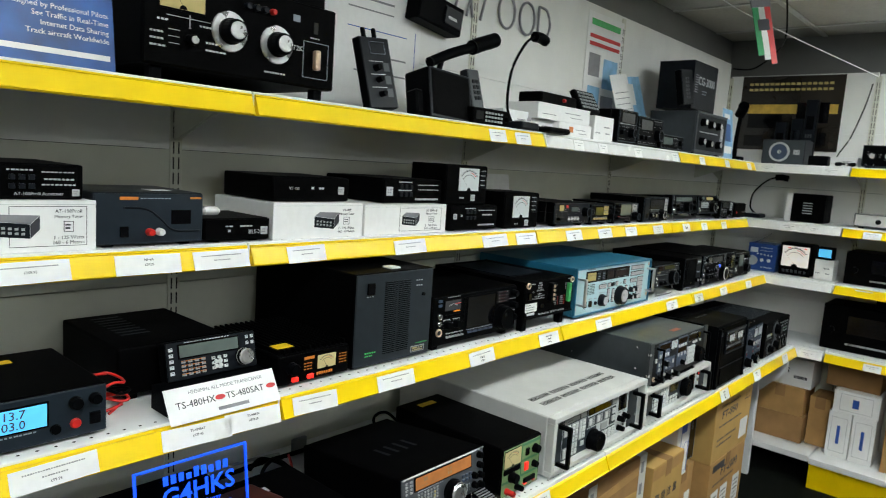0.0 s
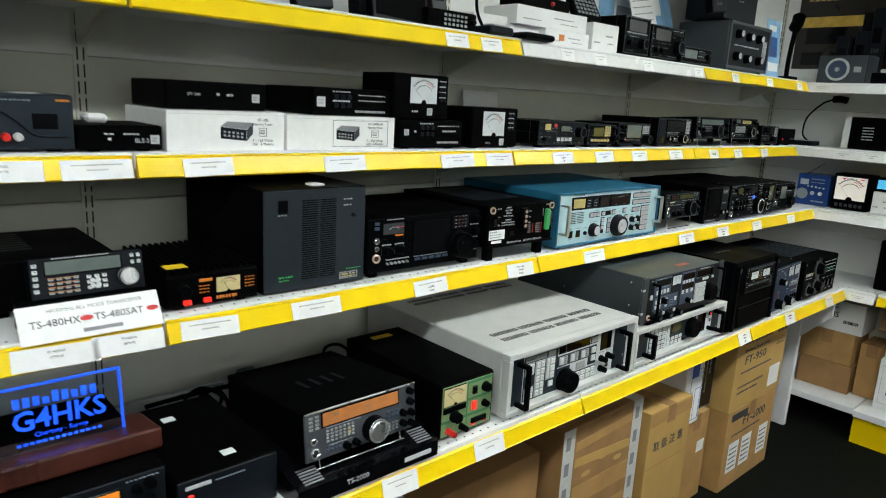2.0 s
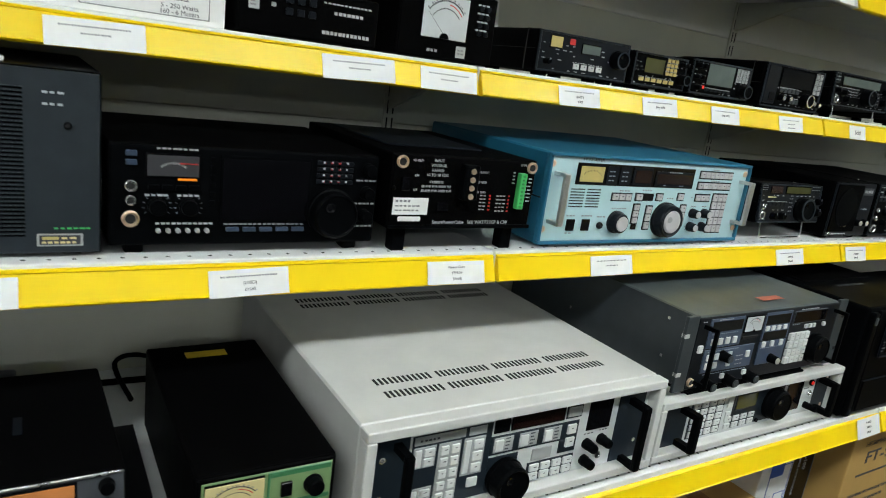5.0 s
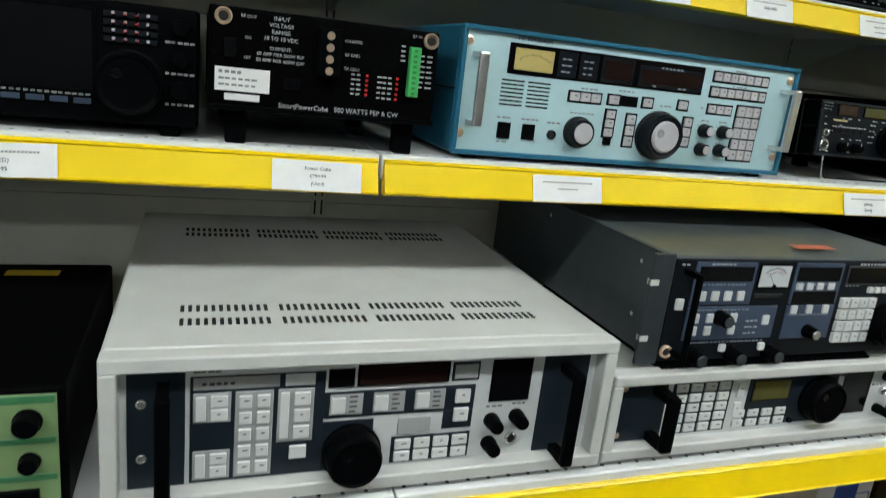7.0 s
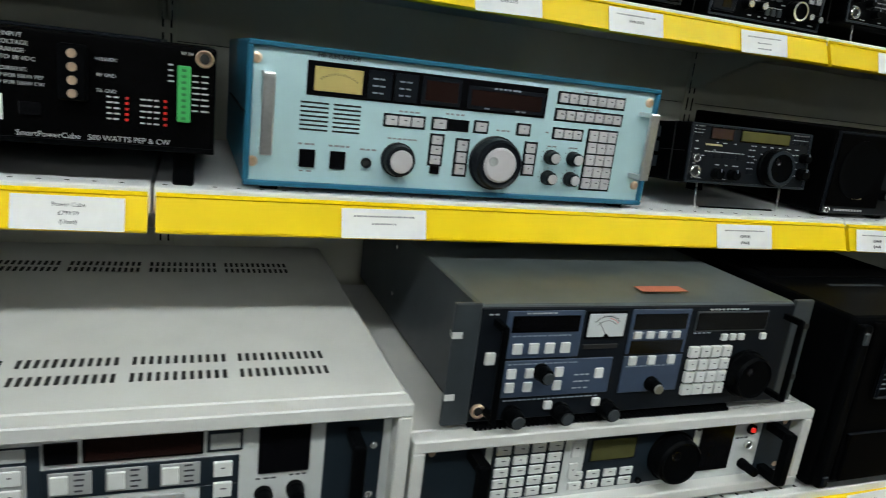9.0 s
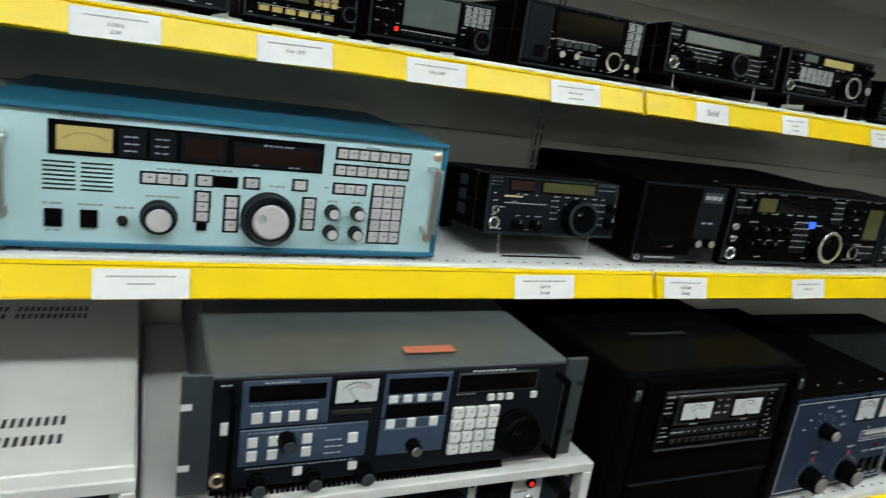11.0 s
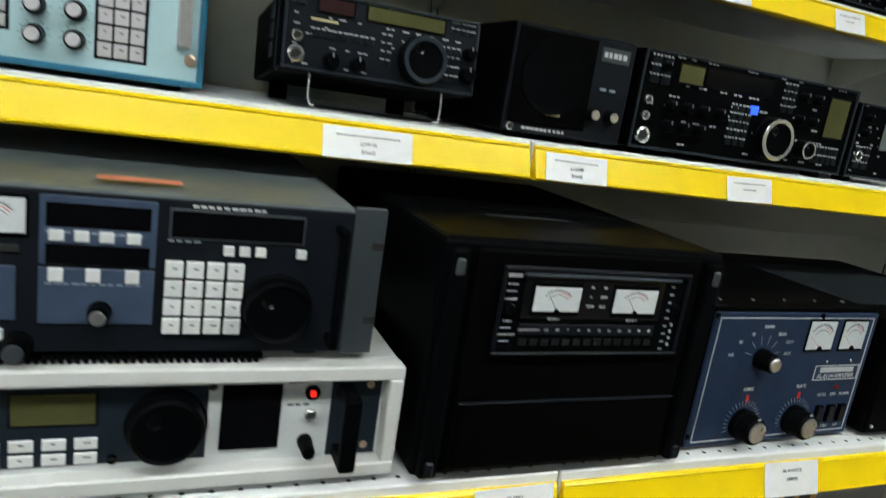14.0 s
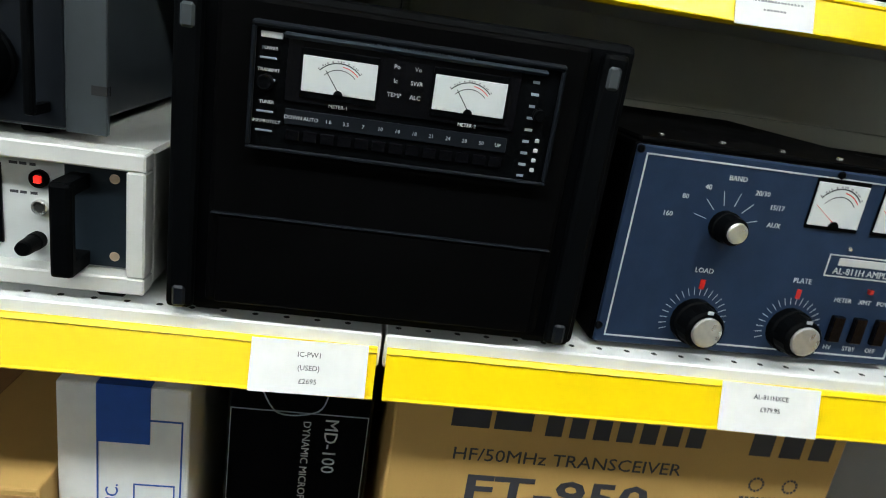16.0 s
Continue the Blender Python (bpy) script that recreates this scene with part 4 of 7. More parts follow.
U.knob(0.16, 0.14, 0.008, 0.026, RED)
U.knob(0.40, 0.14, 0.008, 0.022, BLACK)
part("yellow_label", boxbm(-0.33, -0.31, 0.05, 0.11, 0.130, 0.1306), TAPEYEL, U.root, "yellow sticker")

# silver transceiver on a black display stand
P = thing("display_stand", "black printed display stand under the amber transceiver", "display stand", pose(-0.845, 0.895, Z4))
bm = bmesh.new()
pr = ((0, 0), (0, 0.035), (-0.10, 0.062), (-0.30, 0.062), (-0.30, 0))
a = [bm.verts.new((x, 0, z)) for x, z in pr]
b = [bm.verts.new((x, 0.335, z)) for x, z in pr]
for i in range(5):
    bm.faces.new((a[i], a[(i + 1) % 5], b[(i + 1) % 5], b[i]))
bm.faces.new(a[::-1])
bm.faces.new(b)
bmesh.ops.recalc_face_normals(bm, faces=bm.faces[:])
part("plinth", bm, GLOSS, P)
link("lettering", text_mesh("TS-2000", 0.011, LETTER), P, (0.001, 0.13, 0.018))
part("logo_bar", boxbm(0.0005, 0.001, 0.245, 0.315, 0.012, 0.022), LETTER, P)
for y in (0.02, 0.285):
    bm = bmesh.new()
    for i in range(6):
        add_box(bm, -0.012 - i * 0.007, -0.009 - i * 0.007, y, y + 0.04, 0.036 + i * 0.0019, 0.0395 + i * 0.0019)
    part("stripe_mark", bm, GREYINK, P)
U = Unit("transceiver", "silver-fronted transceiver with a wide amber display", "transceiver", pose(-0.872, 0.925, Z4 + 0.066) @ pose(0, 0, 0, 0, -6, 0), 0.265, 0.098, 0.32, CASE, SILVERFACE)
U.screen(0.15, 0.66, 0.82, 0.92, AMBERPALE, BLACK, 0.01)
U.dial(0.58, 0.30, 0.026, 0.022, BLACK, CHROME)
U.knob(0.58, 0.30, 0.0225, 0.025, BRUSHED)
U.box("top_lip", 0.01, 0.965, 0.99, 1.0, BRUSHED, 0.003, 0.001)
U.bars([(0.19, 0.72, 0.10, 0.02), (0.24, 0.80, 0.05, 0.08), (0.52, 0.72, 0.06, 0.06), (0.52, 0.82, 0.06, 0.04), (0.33, 0.70, 0.14, 0.015)], CARTONDK, 0.0029)
for u, v in ((0.36, 0.44), (0.36, 0.36)):
    U.box("lit_key", u, v, u + 0.02, v + 0.05, METERYEL, 0.0025)
U.keys(0.17, 0.30, 0.42, 0.58, 7, 4, KEYGREY, 0.6, 0.002)
U.keys(0.17, 0.12, 0.30, 0.26, 4, 2, SLATE, 0.6, 0.002)
U.keys(0.72, 0.10, 0.82, 0.30, 3, 3, KEYGREY, 0.55, 0.002)
U.keys(0.70, 0.35, 0.84, 0.55, 3, 2, SLATE, 0.7, 0.002)
U.keys(0.03, 0.62, 0.13, 0.92, 2, 4, KEYGREY, 0.6, 0.002)
for u, v in ((0.93, 0.85), (0.93, 0.62), (0.86, 0.42), (0.94, 0.38), (0.86, 0.2), (0.94, 0.15), (0.34, 0.14), (0.42, 0.14)):
    U.knob(u, v, 0.008, 0.012, BLACK)
U.socket(0.07, 0.42, 0.007)
U.socket(0.08, 0.18, 0.010)
U.bars([(0.18, 0.60, 0.3, 0.015), (0.2, 0.24, 0.2, 0.015)], LETTER)
bm = tube([(0.03, 0.02, 0.0), (0.031, 0.02, -0.012), (0.032, 0.0205, -0.0175), (0.032, 0.026, -0.018), (0.032, 0.204, -0.018), (0.032, 0.2095, -0.0175), (0.031, 0.21, -0.012), (0.03, 0.21, 0.0)], 0.0012, 6)
part("bail_stand", bm, CHROME, U.root, "bent steel wire stand", loc=(-0.03, 0.01, 0.004))
U.vents([(-0.17, -0.12, 0.08 + i * 0.028, 0.08 + i * 0.028 + 0.018, 1) for i in range(4)], CHAR)

# black supply and the amber set under the sign
U = Unit("power_supply", "black power supply box with a red indicator", "power supply", pose(-0.90, 0.70, Z4), 0.185, 0.098, 0.30, CASE, CHAR, foot=0.004)
U.box("rocker_switch", 0.10, 0.25, 0.17, 0.60, GLOSS, 0.005)
U.box("lamp", 0.10, 0.62, 0.15, 0.70, REDGLOW, 0.003)
U.box("logo_bar", 0.08, 0.80, 0.32, 0.88, LETTER, 0.0008)
U.bars([(0.36, 0.82, 0.3, 0.03)])
for x, y in ((-0.06, 0.10), (-0.24, 0.06)):
    part("white_label", boxbm(x, x + 0.02, y, y + 0.024, 0.094, 0.0946), CARD, U.root)
U = Unit("transceiver", "black transceiver with a glowing amber display", "transceiver", pose(-0.905, 0.425, Z4), 0.262, 0.136, 0.34, CASE, CHAR, foot=0.008)
U.screen(0.12, 0.58, 0.72, 0.86, AMBER, GLOSS, 0.012)
U.text(0.42, 0.70, "18.110", 0.018, INK, back=0.0032)
U.dial(0.45, 0.24, 0.026, 0.022, BLACK, CHROME)
U.keys(0.10, 0.10, 0.30, 0.48, 4, 4, CHAR, 0.7)
U.keys(0.60, 0.10, 0.78, 0.48, 4, 4, CHAR, 0.7)
for v in (0.85, 0.60, 0.35, 0.14):
    U.knob(0.90, v, 0.010, 0.014)
    U.knob(0.82, v - 0.04, 0.008, 0.012)
U.bars([(0.76, 0.92, 0.2, 0.02), (0.12, 0.50, 0.6, 0.02)])
S = thing("illuminated_sign", "edge-lit blue acrylic sign on a dark red wooden base", "sign", pose(-1.0, 0.455, Z4 + 0.1365) @ pose(0, 0, 0, 0, -8, 0))
part("wooden_base", boxbm(-0.06, 0.05, -0.02, 0.245, 0, 0.036, 0.005, 2), WOOD, S)
pane = part("acrylic_pane", boxbm(-0.003, 0.003, 0.0, 0.20, 0.036, 0.138, 0.0008), acrylic, S)
bm = boxbm(-0.0032, 0.0034, -0.001, 0.002, 0.036, 0.139)
add_box(bm, -0.0032, 0.0034, 0.198, 0.201, 0.036, 0.139)
add_box(bm, -0.0032, 0.0034, 0, 0.20, 0.1365, 0.139)
part("lit_edge", bm, BLUESIGN, S)
link("lettering", text_mesh("G4HKS", 0.031, BLUESIGN, bold=0.0008), S, (0.0036, 0.108, 0.083))
link("lettering", text_mesh("Chertsey - Surrey", 0.0075, BLUESIGN), S, (0.0036, 0.108, 0.060))
bm = bmesh.new()
for i in range(9):
    add_box(bm, 0.0034, 0.0038, 0.045 + i * 0.0135, 0.054 + i * 0.0135, 0.106, 0.106 + random.uniform(0.010, 0.018))
for i in range(14):
    add_box(bm, 0.0034, 0.0038, 0.045 + i * 0.0088, 0.051 + i * 0.0088, 0.046, 0.050)
part("lettering", bm, BLUESIGN, S)

# cables behind the lowest shelf
T = thing("power_cable", "black power cables running along the back panel", "cable", pose(0, 0, 0))
part("run", tube([(-1.387, 0.813, 0.714), (-1.394, 0.926, 0.714), (-1.388, 1.037, 0.714), (-1.385, 1.212, 0.714), (-1.377, 1.385, 0.714)], 0.006), BLACK, T)
part("run", tube([(-1.408, 0.706, 0.716), (-1.429, 0.801, 0.716), (-1.425, 0.902, 0.716), (-1.405, 1.007, 0.716)], 0.004), KEYGREY, T, "pale grey flex")
part("run", tube([(-1.365, 0.894, 0.722), (-1.398, 0.949, 0.722), (-1.325, 0.968, 0.722), (-1.247, 0.901, 0.722), (-1.235, 0.86, 0.722), (-1.332, 0.907, 0.722), (-1.372, 0.975, 0.722), (-1.255, 0.953, 0.722), (-1.199, 0.884, 0.722)], 0.005), BLACK, T)
part("run", tube([(-1.28, 1.245, 0.73), (-1.28, 1.22, 0.798), (-1.28, 1.266, 0.805), (-1.28, 1.341, 0.749), (-1.28, 1.399, 0.77)], 0.004), BLACK, T)
part("clip", boxbm(-1.405, -1.393, 1.040, 1.088, 0.702, 0.748, 0.004), GREYTAPE, T, "grey adhesive cable clip")
part("lead", tube([(-1.383, 1.021, 0.716), (-1.327, 0.99, 0.716), (-1.268, 0.952, 0.716)], 0.0035), RED, T)


# ---- third shelf ----
def trim_front(U):
    """Raised edging, case seam and lines of small white legends on a set's front."""
    w, h = U.w, U.h
    bm = bmesh.new()
    for a in ((0.001, w - 0.001, h - 0.004, h - 0.001), (0.001, w - 0.001, 0.001, 0.004), (0.001, 0.004, 0.004, h - 0.004), (w - 0.004, w - 0.001, 0.004, h - 0.004)):
        add_box(bm, 0, 0.0028, *a, 0.0008)
    # Bezel coloured paler than the face, standing in for edge highlights.
    part("front_bezel", bm, NAVYGREY, U.root)
    part("case_seam", boxbm(-0.034, -0.032, -0.0006, w + 0.0006, -0.0004, h + 0.0005), SLOT, U.root)
    part("case_seam", boxbm(-0.150, -0.006, -0.0008, 0.0, h * 0.52, h * 0.53), SLOT, U.root)
    for y in (0.012, w - 0.012):
        link("screw", cached(("csc",), lambda: lathe([(0, 0.0028), (0.001, 0.0026)], 10), "screw", CHROME), U.root, (-0.06, y, h), rot=(0, -math.pi / 2, 0))
    rows = []
    for v in (0.965, 0.70, 0.575, 0.47, 0.335, 0.10):
        u = 0.05
        while u < 0.9:
            k = random.uniform(0.02, 0.055)
            if random.random() < 0.55:
                rows.append((u, v - 0.012, k, 0.016))
            u += k + random.uniform(0.02, 0.06)
    U.bars(rows, LETTER, 0.0004)


def radio(name, label, m, w, h, d, screens=(), dials=(), knobs=(), keys=(), sockets=(), case=None, face=None, foot=0.008, bail=False, extra=None, category="transceiver", group=""):
    """A cased set; screens (u0, v0, u1, v1, material), dials (u, v, r, ring), knobs (u, v, r, cap), keys (u0, v0, u1, v1, nu, nv, material), sockets (u, v, r)."""
    U = Unit(name, label, category, m, w, h, d, case or CASE, face or BLACK, foot=foot, group=group, front_feet=not bail)
    for u0, v0, u1, v1, mt in screens:
        U.screen(u0, v0, u1, v1, mt, GLOSS, 0.007)
    for u, v, r, ring in dials:
        # Dials without a ring get a paler one, painting in the rim's highlight.
        U.dial(u, v, r, 0.020, BLACK, ring or NAVYGREY)
    for u, v, r, cap in knobs:
        U.knob(u, v, r, 0.012, BLACK, cap, pointer=None if cap else DIMLETTER)
    for k in keys:
        U.keys(*k, 0.74, 0.002)
        u0, v0, u1, v1, nu, nv = k[:6]
        U.bars([(u0, v1 - (v1 - v0) / nv * j - 0.004, u1 - u0, 0.016) for j in range(nv)], LETTER)
    for u, v, r in sockets:
        U.socket(u, v, r)
    if bail:
        # Crossbar of the steel wire coloured black for the shade under the set.
        bail_part = part("bail_stand", tube([(0.0, 0.028, -foot + 0.0018), (0.0, w * 0.5, -foot + 0.0018), (0.0, w - 0.058, -foot + 0.0018)], 0.0014, 6), BLACK, U.root, "bent steel wire stand", loc=(-0.012, 0.015, 0))
        for y in (0.02, w - 0.05):
            e = 0.008 if y < w / 2 else -0.008
            part("leg", tube([(0, y, 0.004), (0.001, y, -foot * 0.6), (0.001, y + e * 0.3, -foot + 0.003), (0.0, y + e, -foot + 0.0015)], 0.0013, 6), BRUSHED, bail_part)
    trim_front(U)
    return U


U = Unit("bench_power_supply", "blue-grey switched mode supply with a lit blue display", "power supply", pose(-1.06, 0.232, Z3), 0.20, 0.083, 0.24, CASE, NAVYGREY, foot=0.005)
U.screen(0.12, 0.38, 0.56, 0.82, LCDBLUE, GLOSS, 0.015)
U.text(0.34, 0.70, "13.7", 0.013, INK, back=0.0032)
U.text(0.34, 0.50, "03.0", 0.013, INK, back=0.0032)
U.knob(0.76, 0.72, 0.010, 0.014)
U.knob(0.90, 0.74, 0.009, 0.014)
U.knob(0.76, 0.30, 0.008, 0.006, RED)
U.knob(0.62, 0.26, 0.008, 0.006)
U.box("rocker_switch", 0.86, 0.22, 0.94, 0.46, GLOSS, 0.005)
U.box("logo_bar", 0.05, 0.10, 0.24, 0.19, LETTER, 0.0008)
U.bars([(0.1, 0.28, 0.4, 0.03)])
part("yellow_label", boxbm(-0.20, -0.18, 0.05, 0.12, 0.078, 0.0786), TAPEYEL, U.root)
T = thing("cable_coil", "tangled red and black power lead", "cable", pose(-1.13, 0.46, Z3))
for k in range(4):
    pts = [(0.035 * math.cos(a * 0.8 + k) - 0.03, 0.035 * math.sin(a * 0.8 + k * 2), 0.004 + 0.014 * k + 0.012 * math.sin(a * 1.3 + k) ** 2) for a in range(10)]
    part("loop", tube(pts, 0.0025, 6), RED if k != 2 else BLACK, T)

U = Unit("transceiver", "black mobile transceiver body behind its control head", "transceiver", pose(-1.165, 0.492, Z3), 0.21, 0.10, 0.26, CASE, CASE, foot=0.012)
U.vents([(-0.23 + i * 0.02, -0.222 + i * 0.02, 0.04, 0.15, 1) for i in range(8)], CHAR)
U = Unit("control_head", "black detachable radio control panel with grey display", "radio control panel", pose(-1.105, 0.552, Z3 + 0.042) @ pose(0, 0, 0, 0, -14, 0), 0.183, 0.072, 0.03, BLACK, CHAR, bev=0.006)
U.screen(0.14, 0.58, 0.78, 0.88, LCDGREY, GLOSS, 0.015)
U.dial(0.83, 0.34, 0.017, 0.014, BLACK, CHROME, False)
U.knob(0.83, 0.34, 0.0165, 0.018, BRUSHED)
U.keys(0.14, 0.10, 0.42, 0.52, 4, 4, KEYGREY, 0.62, 0.002)
U.keys(0.46, 0.12, 0.66, 0.50, 3, 3, KEYWHITE, 0.6, 0.002)
U.keys(0.02, 0.15, 0.09, 0.88, 1, 5, KEYWHITE, 0.6, 0.002)
U.keys(0.86, 0.60, 0.98, 0.92, 2, 2, KEYWHITE, 0.55, 0.002)
U.bars([(0.2, 0.93, 0.5, 0.02)], LETTER)
for i in range(4):
    U.knob(0.52 + 0.05 * (i % 2), 0.22 + 0.12 * (i // 2), 0.0042, 0.003, KEYWHITE)
U.bars([(0.15, 0.16 + 0.105 * i, 0.26, 0.02) for i in range(4)], ORANGE, 0.0022)
W = thing("head_stand", "black sloped stand carrying the control panel", "display stand", pose(-1.09, 0.53, Z3))
bm = bmesh.new()
pr = ((-0.03, 0), (0.03, 0.0), (0.012, 0.036), (-0.03, 0.042))
a = [bm.verts.new((x, 0, z)) for x, z in pr]
b = [bm.verts.new((x, 0.21, z)) for x, z in pr]
for i in range(4):
    bm.faces.new((a[i], a[(i + 1) % 4], b[(i + 1) % 4], b[i]))
bm.faces.new(a[::-1])
bm.faces.new(b)
bmesh.ops.recalc_face_normals(bm, faces=bm.faces[:])
part("wedge", bm, BLACK, W)
C = thing("display_card", "white printed card for the mobile transceivers", "sign", pose(-1.028, 0.520, Z3 - 0.004) @ pose(0, 0, 0, 0, -32, 0))
part("card", boxbm(0, 0.001, 0, 0.215, 0, 0.062), CARD, C)
link("lettering", text_mesh("HF/50MHz ALL MODE TRANSCEIVER", 0.0065, GREYINK), C, (0.0014, 0.115, 0.050))
link("lettering", text_mesh("TS-480HX", 0.012, INK), C, (0.0014, 0.052, 0.030))
link("lettering", text_mesh("TS-480SAT", 0.012, INK), C, (0.0014, 0.148, 0.030))
for y in (0.098, 0.202):
    part("red_badge", lathe([(0, 0.009), (0.0004, 0.009)], 16), REDINK, C, loc=(0.0012, y, 0.031)).scale = (1, 1.1, 0.5)
part("logo_bar", boxbm(0.0011, 0.0014, 0.09, 0.15, 0.008, 0.014), GREYINK, C)

U = Unit("power_supply", "black power supply with orange lettering and a meter", "power supply", pose(-1.062, 0.752, Z3), 0.178, 0.066, 0.26, CASE, CASE, foot=0.005)
U.meter(0.52, 0.36, 0.78, 0.82, METERWARM, -30)
U.knob(0.17, 0.55, 0.013, 0.018)
U.box("logo_bar", 0.34, 0.74, 0.48, 0.84, ORANGE, 0.0008)
U.bars([(0.34, 0.40 + 0.1 * i, 0.12, 0.03) for i in range(3)] + [(0.84, 0.40 + 0.1 * i, 0.12, 0.03) for i in range(4)] + [(0.52, 0.14, 0.24, 0.10)], ORANGE)
# Red terminals given emission so they glow, though they are no lamps.
for u in (0.17, 0.38):
    U.box("terminal", u, 0.10, u + 0.08, 0.24, REDGLOW, 0.006)
fin = cached(("fin",), lambda: boxbm(-0.25, -0.01, 0, 0.004, 0.060, 0.070), "cooling_fin", CASE)
for i in range(14):
    link("cooling_fin", fin, U.root, (0, 0.006 + i * 0.0125, 0))
part("yellow_label", boxbm(-0.05, -0.02, 0.01, 0.05, 0.0705, 0.071), TAPEYEL, U.root)

U = Unit("power_supply", "tall dark grey power supply with vertical louvres and a rocker switch", "power supply", pose(-1.062, 0.94, Z3), 0.242, 0.212, 0.375, CASE, PSUGREY, foot=0.004, bev=0.003)
U.box("rocker_switch", 0.13, 0.78, 0.21, 0.90, GLOSS, 0.006)
U.bars([(0.13, 0.75, 0.09, 0.012), (0.76, 0.87, 0.09, 0.012), (0.76, 0.81, 0.09, 0.012)], LETTER)
bm, lips = bmesh.new(), bmesh.new()
for c in range(2):
    for i in range(36):
        y, z = 0.086 + c * 0.043, 0.022 + i * 0.0046
        add_box(bm, 0.0, 0.0006, y, y + 0.037, z, z + 0.0022)
        add_box(lips, 0.0, 0.0016, y, y + 0.037, z + 0.0022, z + 0.0031)
tagged(part("louvre", bm, BLACK, U.root, "dark louvre slots"), kind="stuff")
tagged(part("louvre_lip", lips, PSUGREY, U.root), kind="stuff")
U.socket(0.86, 0.71, 0.004, BLACK)
U.bars([(0.14, 0.14, 0.14, 0.016), (0.14, 0.11, 0.1, 0.012), (0.80, 0.145, 0.16, 0.010)], GREENPL)
U.box("rating_plate", 0.73, 0.05, 0.92, 0.12, KEYGREY, 0.0008)
U.box("rating_print", 0.74, 0.058, 0.91, 0.112, INK, 0.0012)
U.box("rating_print", 0.75, 0.085, 0.82, 0.105, METERYEL, 0.0015)
U.bars([(0.75, 0.066, 0.15, 0.012), (0.83, 0.09, 0.07, 0.012)], METERWARM, 0.0016)
part("white_label", boxbm(-0.05, -0.02, 0.12, 0.15, 0.2085, 0.213, 0.001), CARD, U.root)

U = Unit("transceiver", "black desk transceiver with large dark screen and big tuning knob", "transceiver", pose(-1.062, 1.188, Z3), 0.345, 0.137, 0.31, CASE, BLACK, foot=0.012)
U.screen(0.375, 0.26, 0.70, 0.90, GLOSS, BLACK, 0.010)
U.screen(0.12, 0.70, 0.29, 0.90, mat("dark_meter_window", (0.05, 0.05, 0.055), 0.15), GLOSS, 0.006)
ticks(U, 0.205, 0.66, 0.020, 0.0225, -40, 40, 16, LETTER, 0.0007, 0.003)
bm = boxbm(0, 0.0008, 0.225 * 0.345, 0.285 * 0.345, 0.822 * 0.125, 0.832 * 0.125)
part("red_scale", bm, REDINK, U.root, loc=(0.003, 0, 0))
U.box("lamp_bar", 0.22, 0.66, 0.285, 0.68, AMBER, 0.003)
U.keys(0.12, 0.55, 0.30, 0.62, 4, 1, BLACK, 0.8)
for u in (0.155, 0.26):
    U.knob(u, 0.40, 0.011, 0.014)
    ticks(U, u, 0.40, 0.014, 0.017, -120, 120, 11, DIMLETTER)
    U.bars([(u - 0.04, 0.50, 0.08, 0.02)], LETTER)
U.keys(0.04, 0.78, 0.10, 0.95, 1, 2, SLATE, 0.6)
U.socket(0.07, 0.60, 0.007)
U.socket(0.07, 0.46, 0.006)
U.socket(0.07, 0.28, 0.010, BRASS)
U.keys(0.325, 0.40, 0.355, 0.92, 1, 6, BLACK, 0.6)
U.keys(0.385, 0.14, 0.70, 0.20, 5, 1, SLATE, 0.75)
U.bars([(0.385, 0.215, 0.31, 0.018), (0.15, 0.955, 0.14, 0.016), (0.15, 0.22, 0.20, 0.02)], LETTER)
U.keys(0.725, 0.66, 0.885, 0.93, 5, 4, CHAR, 0.7)
U.bars([(0.73, 0.69 + 0.068 * i, 0.15, 0.022) for i in range(4)], LETTER, 0.0024)
U.bars([(0.76, 0.69 + 0.068 * i, 0.09, 0.010) for i in range(4)], REDINK, 0.0026)
U.dial(0.80, 0.35, 0.034, 0.026, BLACK, None)
for v in (0.84, 0.58, 0.32):
    U.knob(0.945, v, 0.010, 0.016)
U.bars([(0.90, 0.71 - 0.26 * i, 0.09, 0.018) for i in range(3)], LETTER)
for i in range(6):
    U.knob(0.16 + i * 0.033, 0.16, 0.003, 0.006, KEYGREY)
part("side_grip", boxbm(-0.06, -0.045, -0.006, 0.0, 0.04, 0.075, 0.002), CHROME, U.root)

U = Unit("power_amplifier", "black amplifier with white lettering, terminal block and brass sockets", "amplifier", pose(-1.042, 1.542, Z3), 0.256, 0.146, 0.34, CASE, CASE, foot=0.038, bev=0.002)
for u in (0.055, 0.955):
    U.socket(u, 0.90, 0.009, BRASS)
for u in (0.02, 0.98):
    U.screw(u, 0.55, 0.003, BLACK)
bm = boxbm(0, 0.016, 0.435 * 0.26, 0.53 * 0.26, 0.045, 0.098, 0.002)
part("terminal_block", bm, BLACK, U.root)
for i in range(4):
    link("terminal_screw", cached(("tscrew",), lambda: lathe([(0, 0.0045), (0.002, 0.004)], 12), "terminal_screw", BRASS), U.root, (0.016, 0.483 * 0.26, 0.052 + i * 0.0125))
U.box("rocker_switch", 0.06, 0.52, 0.11, 0.70, GLOSS, 0.005)
U.box("label", 0.025, 0.19, 0.25, 0.42, CARD, 0.0006)
U.box("label", 0.065, 0.10, 0.21, 0.165, CARD, 0.0006)
U.bars([(0.04, 0.36, 0.10, 0.03), (0.04, 0.30, 0.16, 0.02), (0.04, 0.24, 0.16, 0.02)], GREYINK, 0.0008)
for i, s in enumerate(("INPUT", "VOLTAGE", "RANGE:", "10 TO 18 VDC")):
    U.text(0.29, 0.93 - 0.065 * i, s, 0.0042)
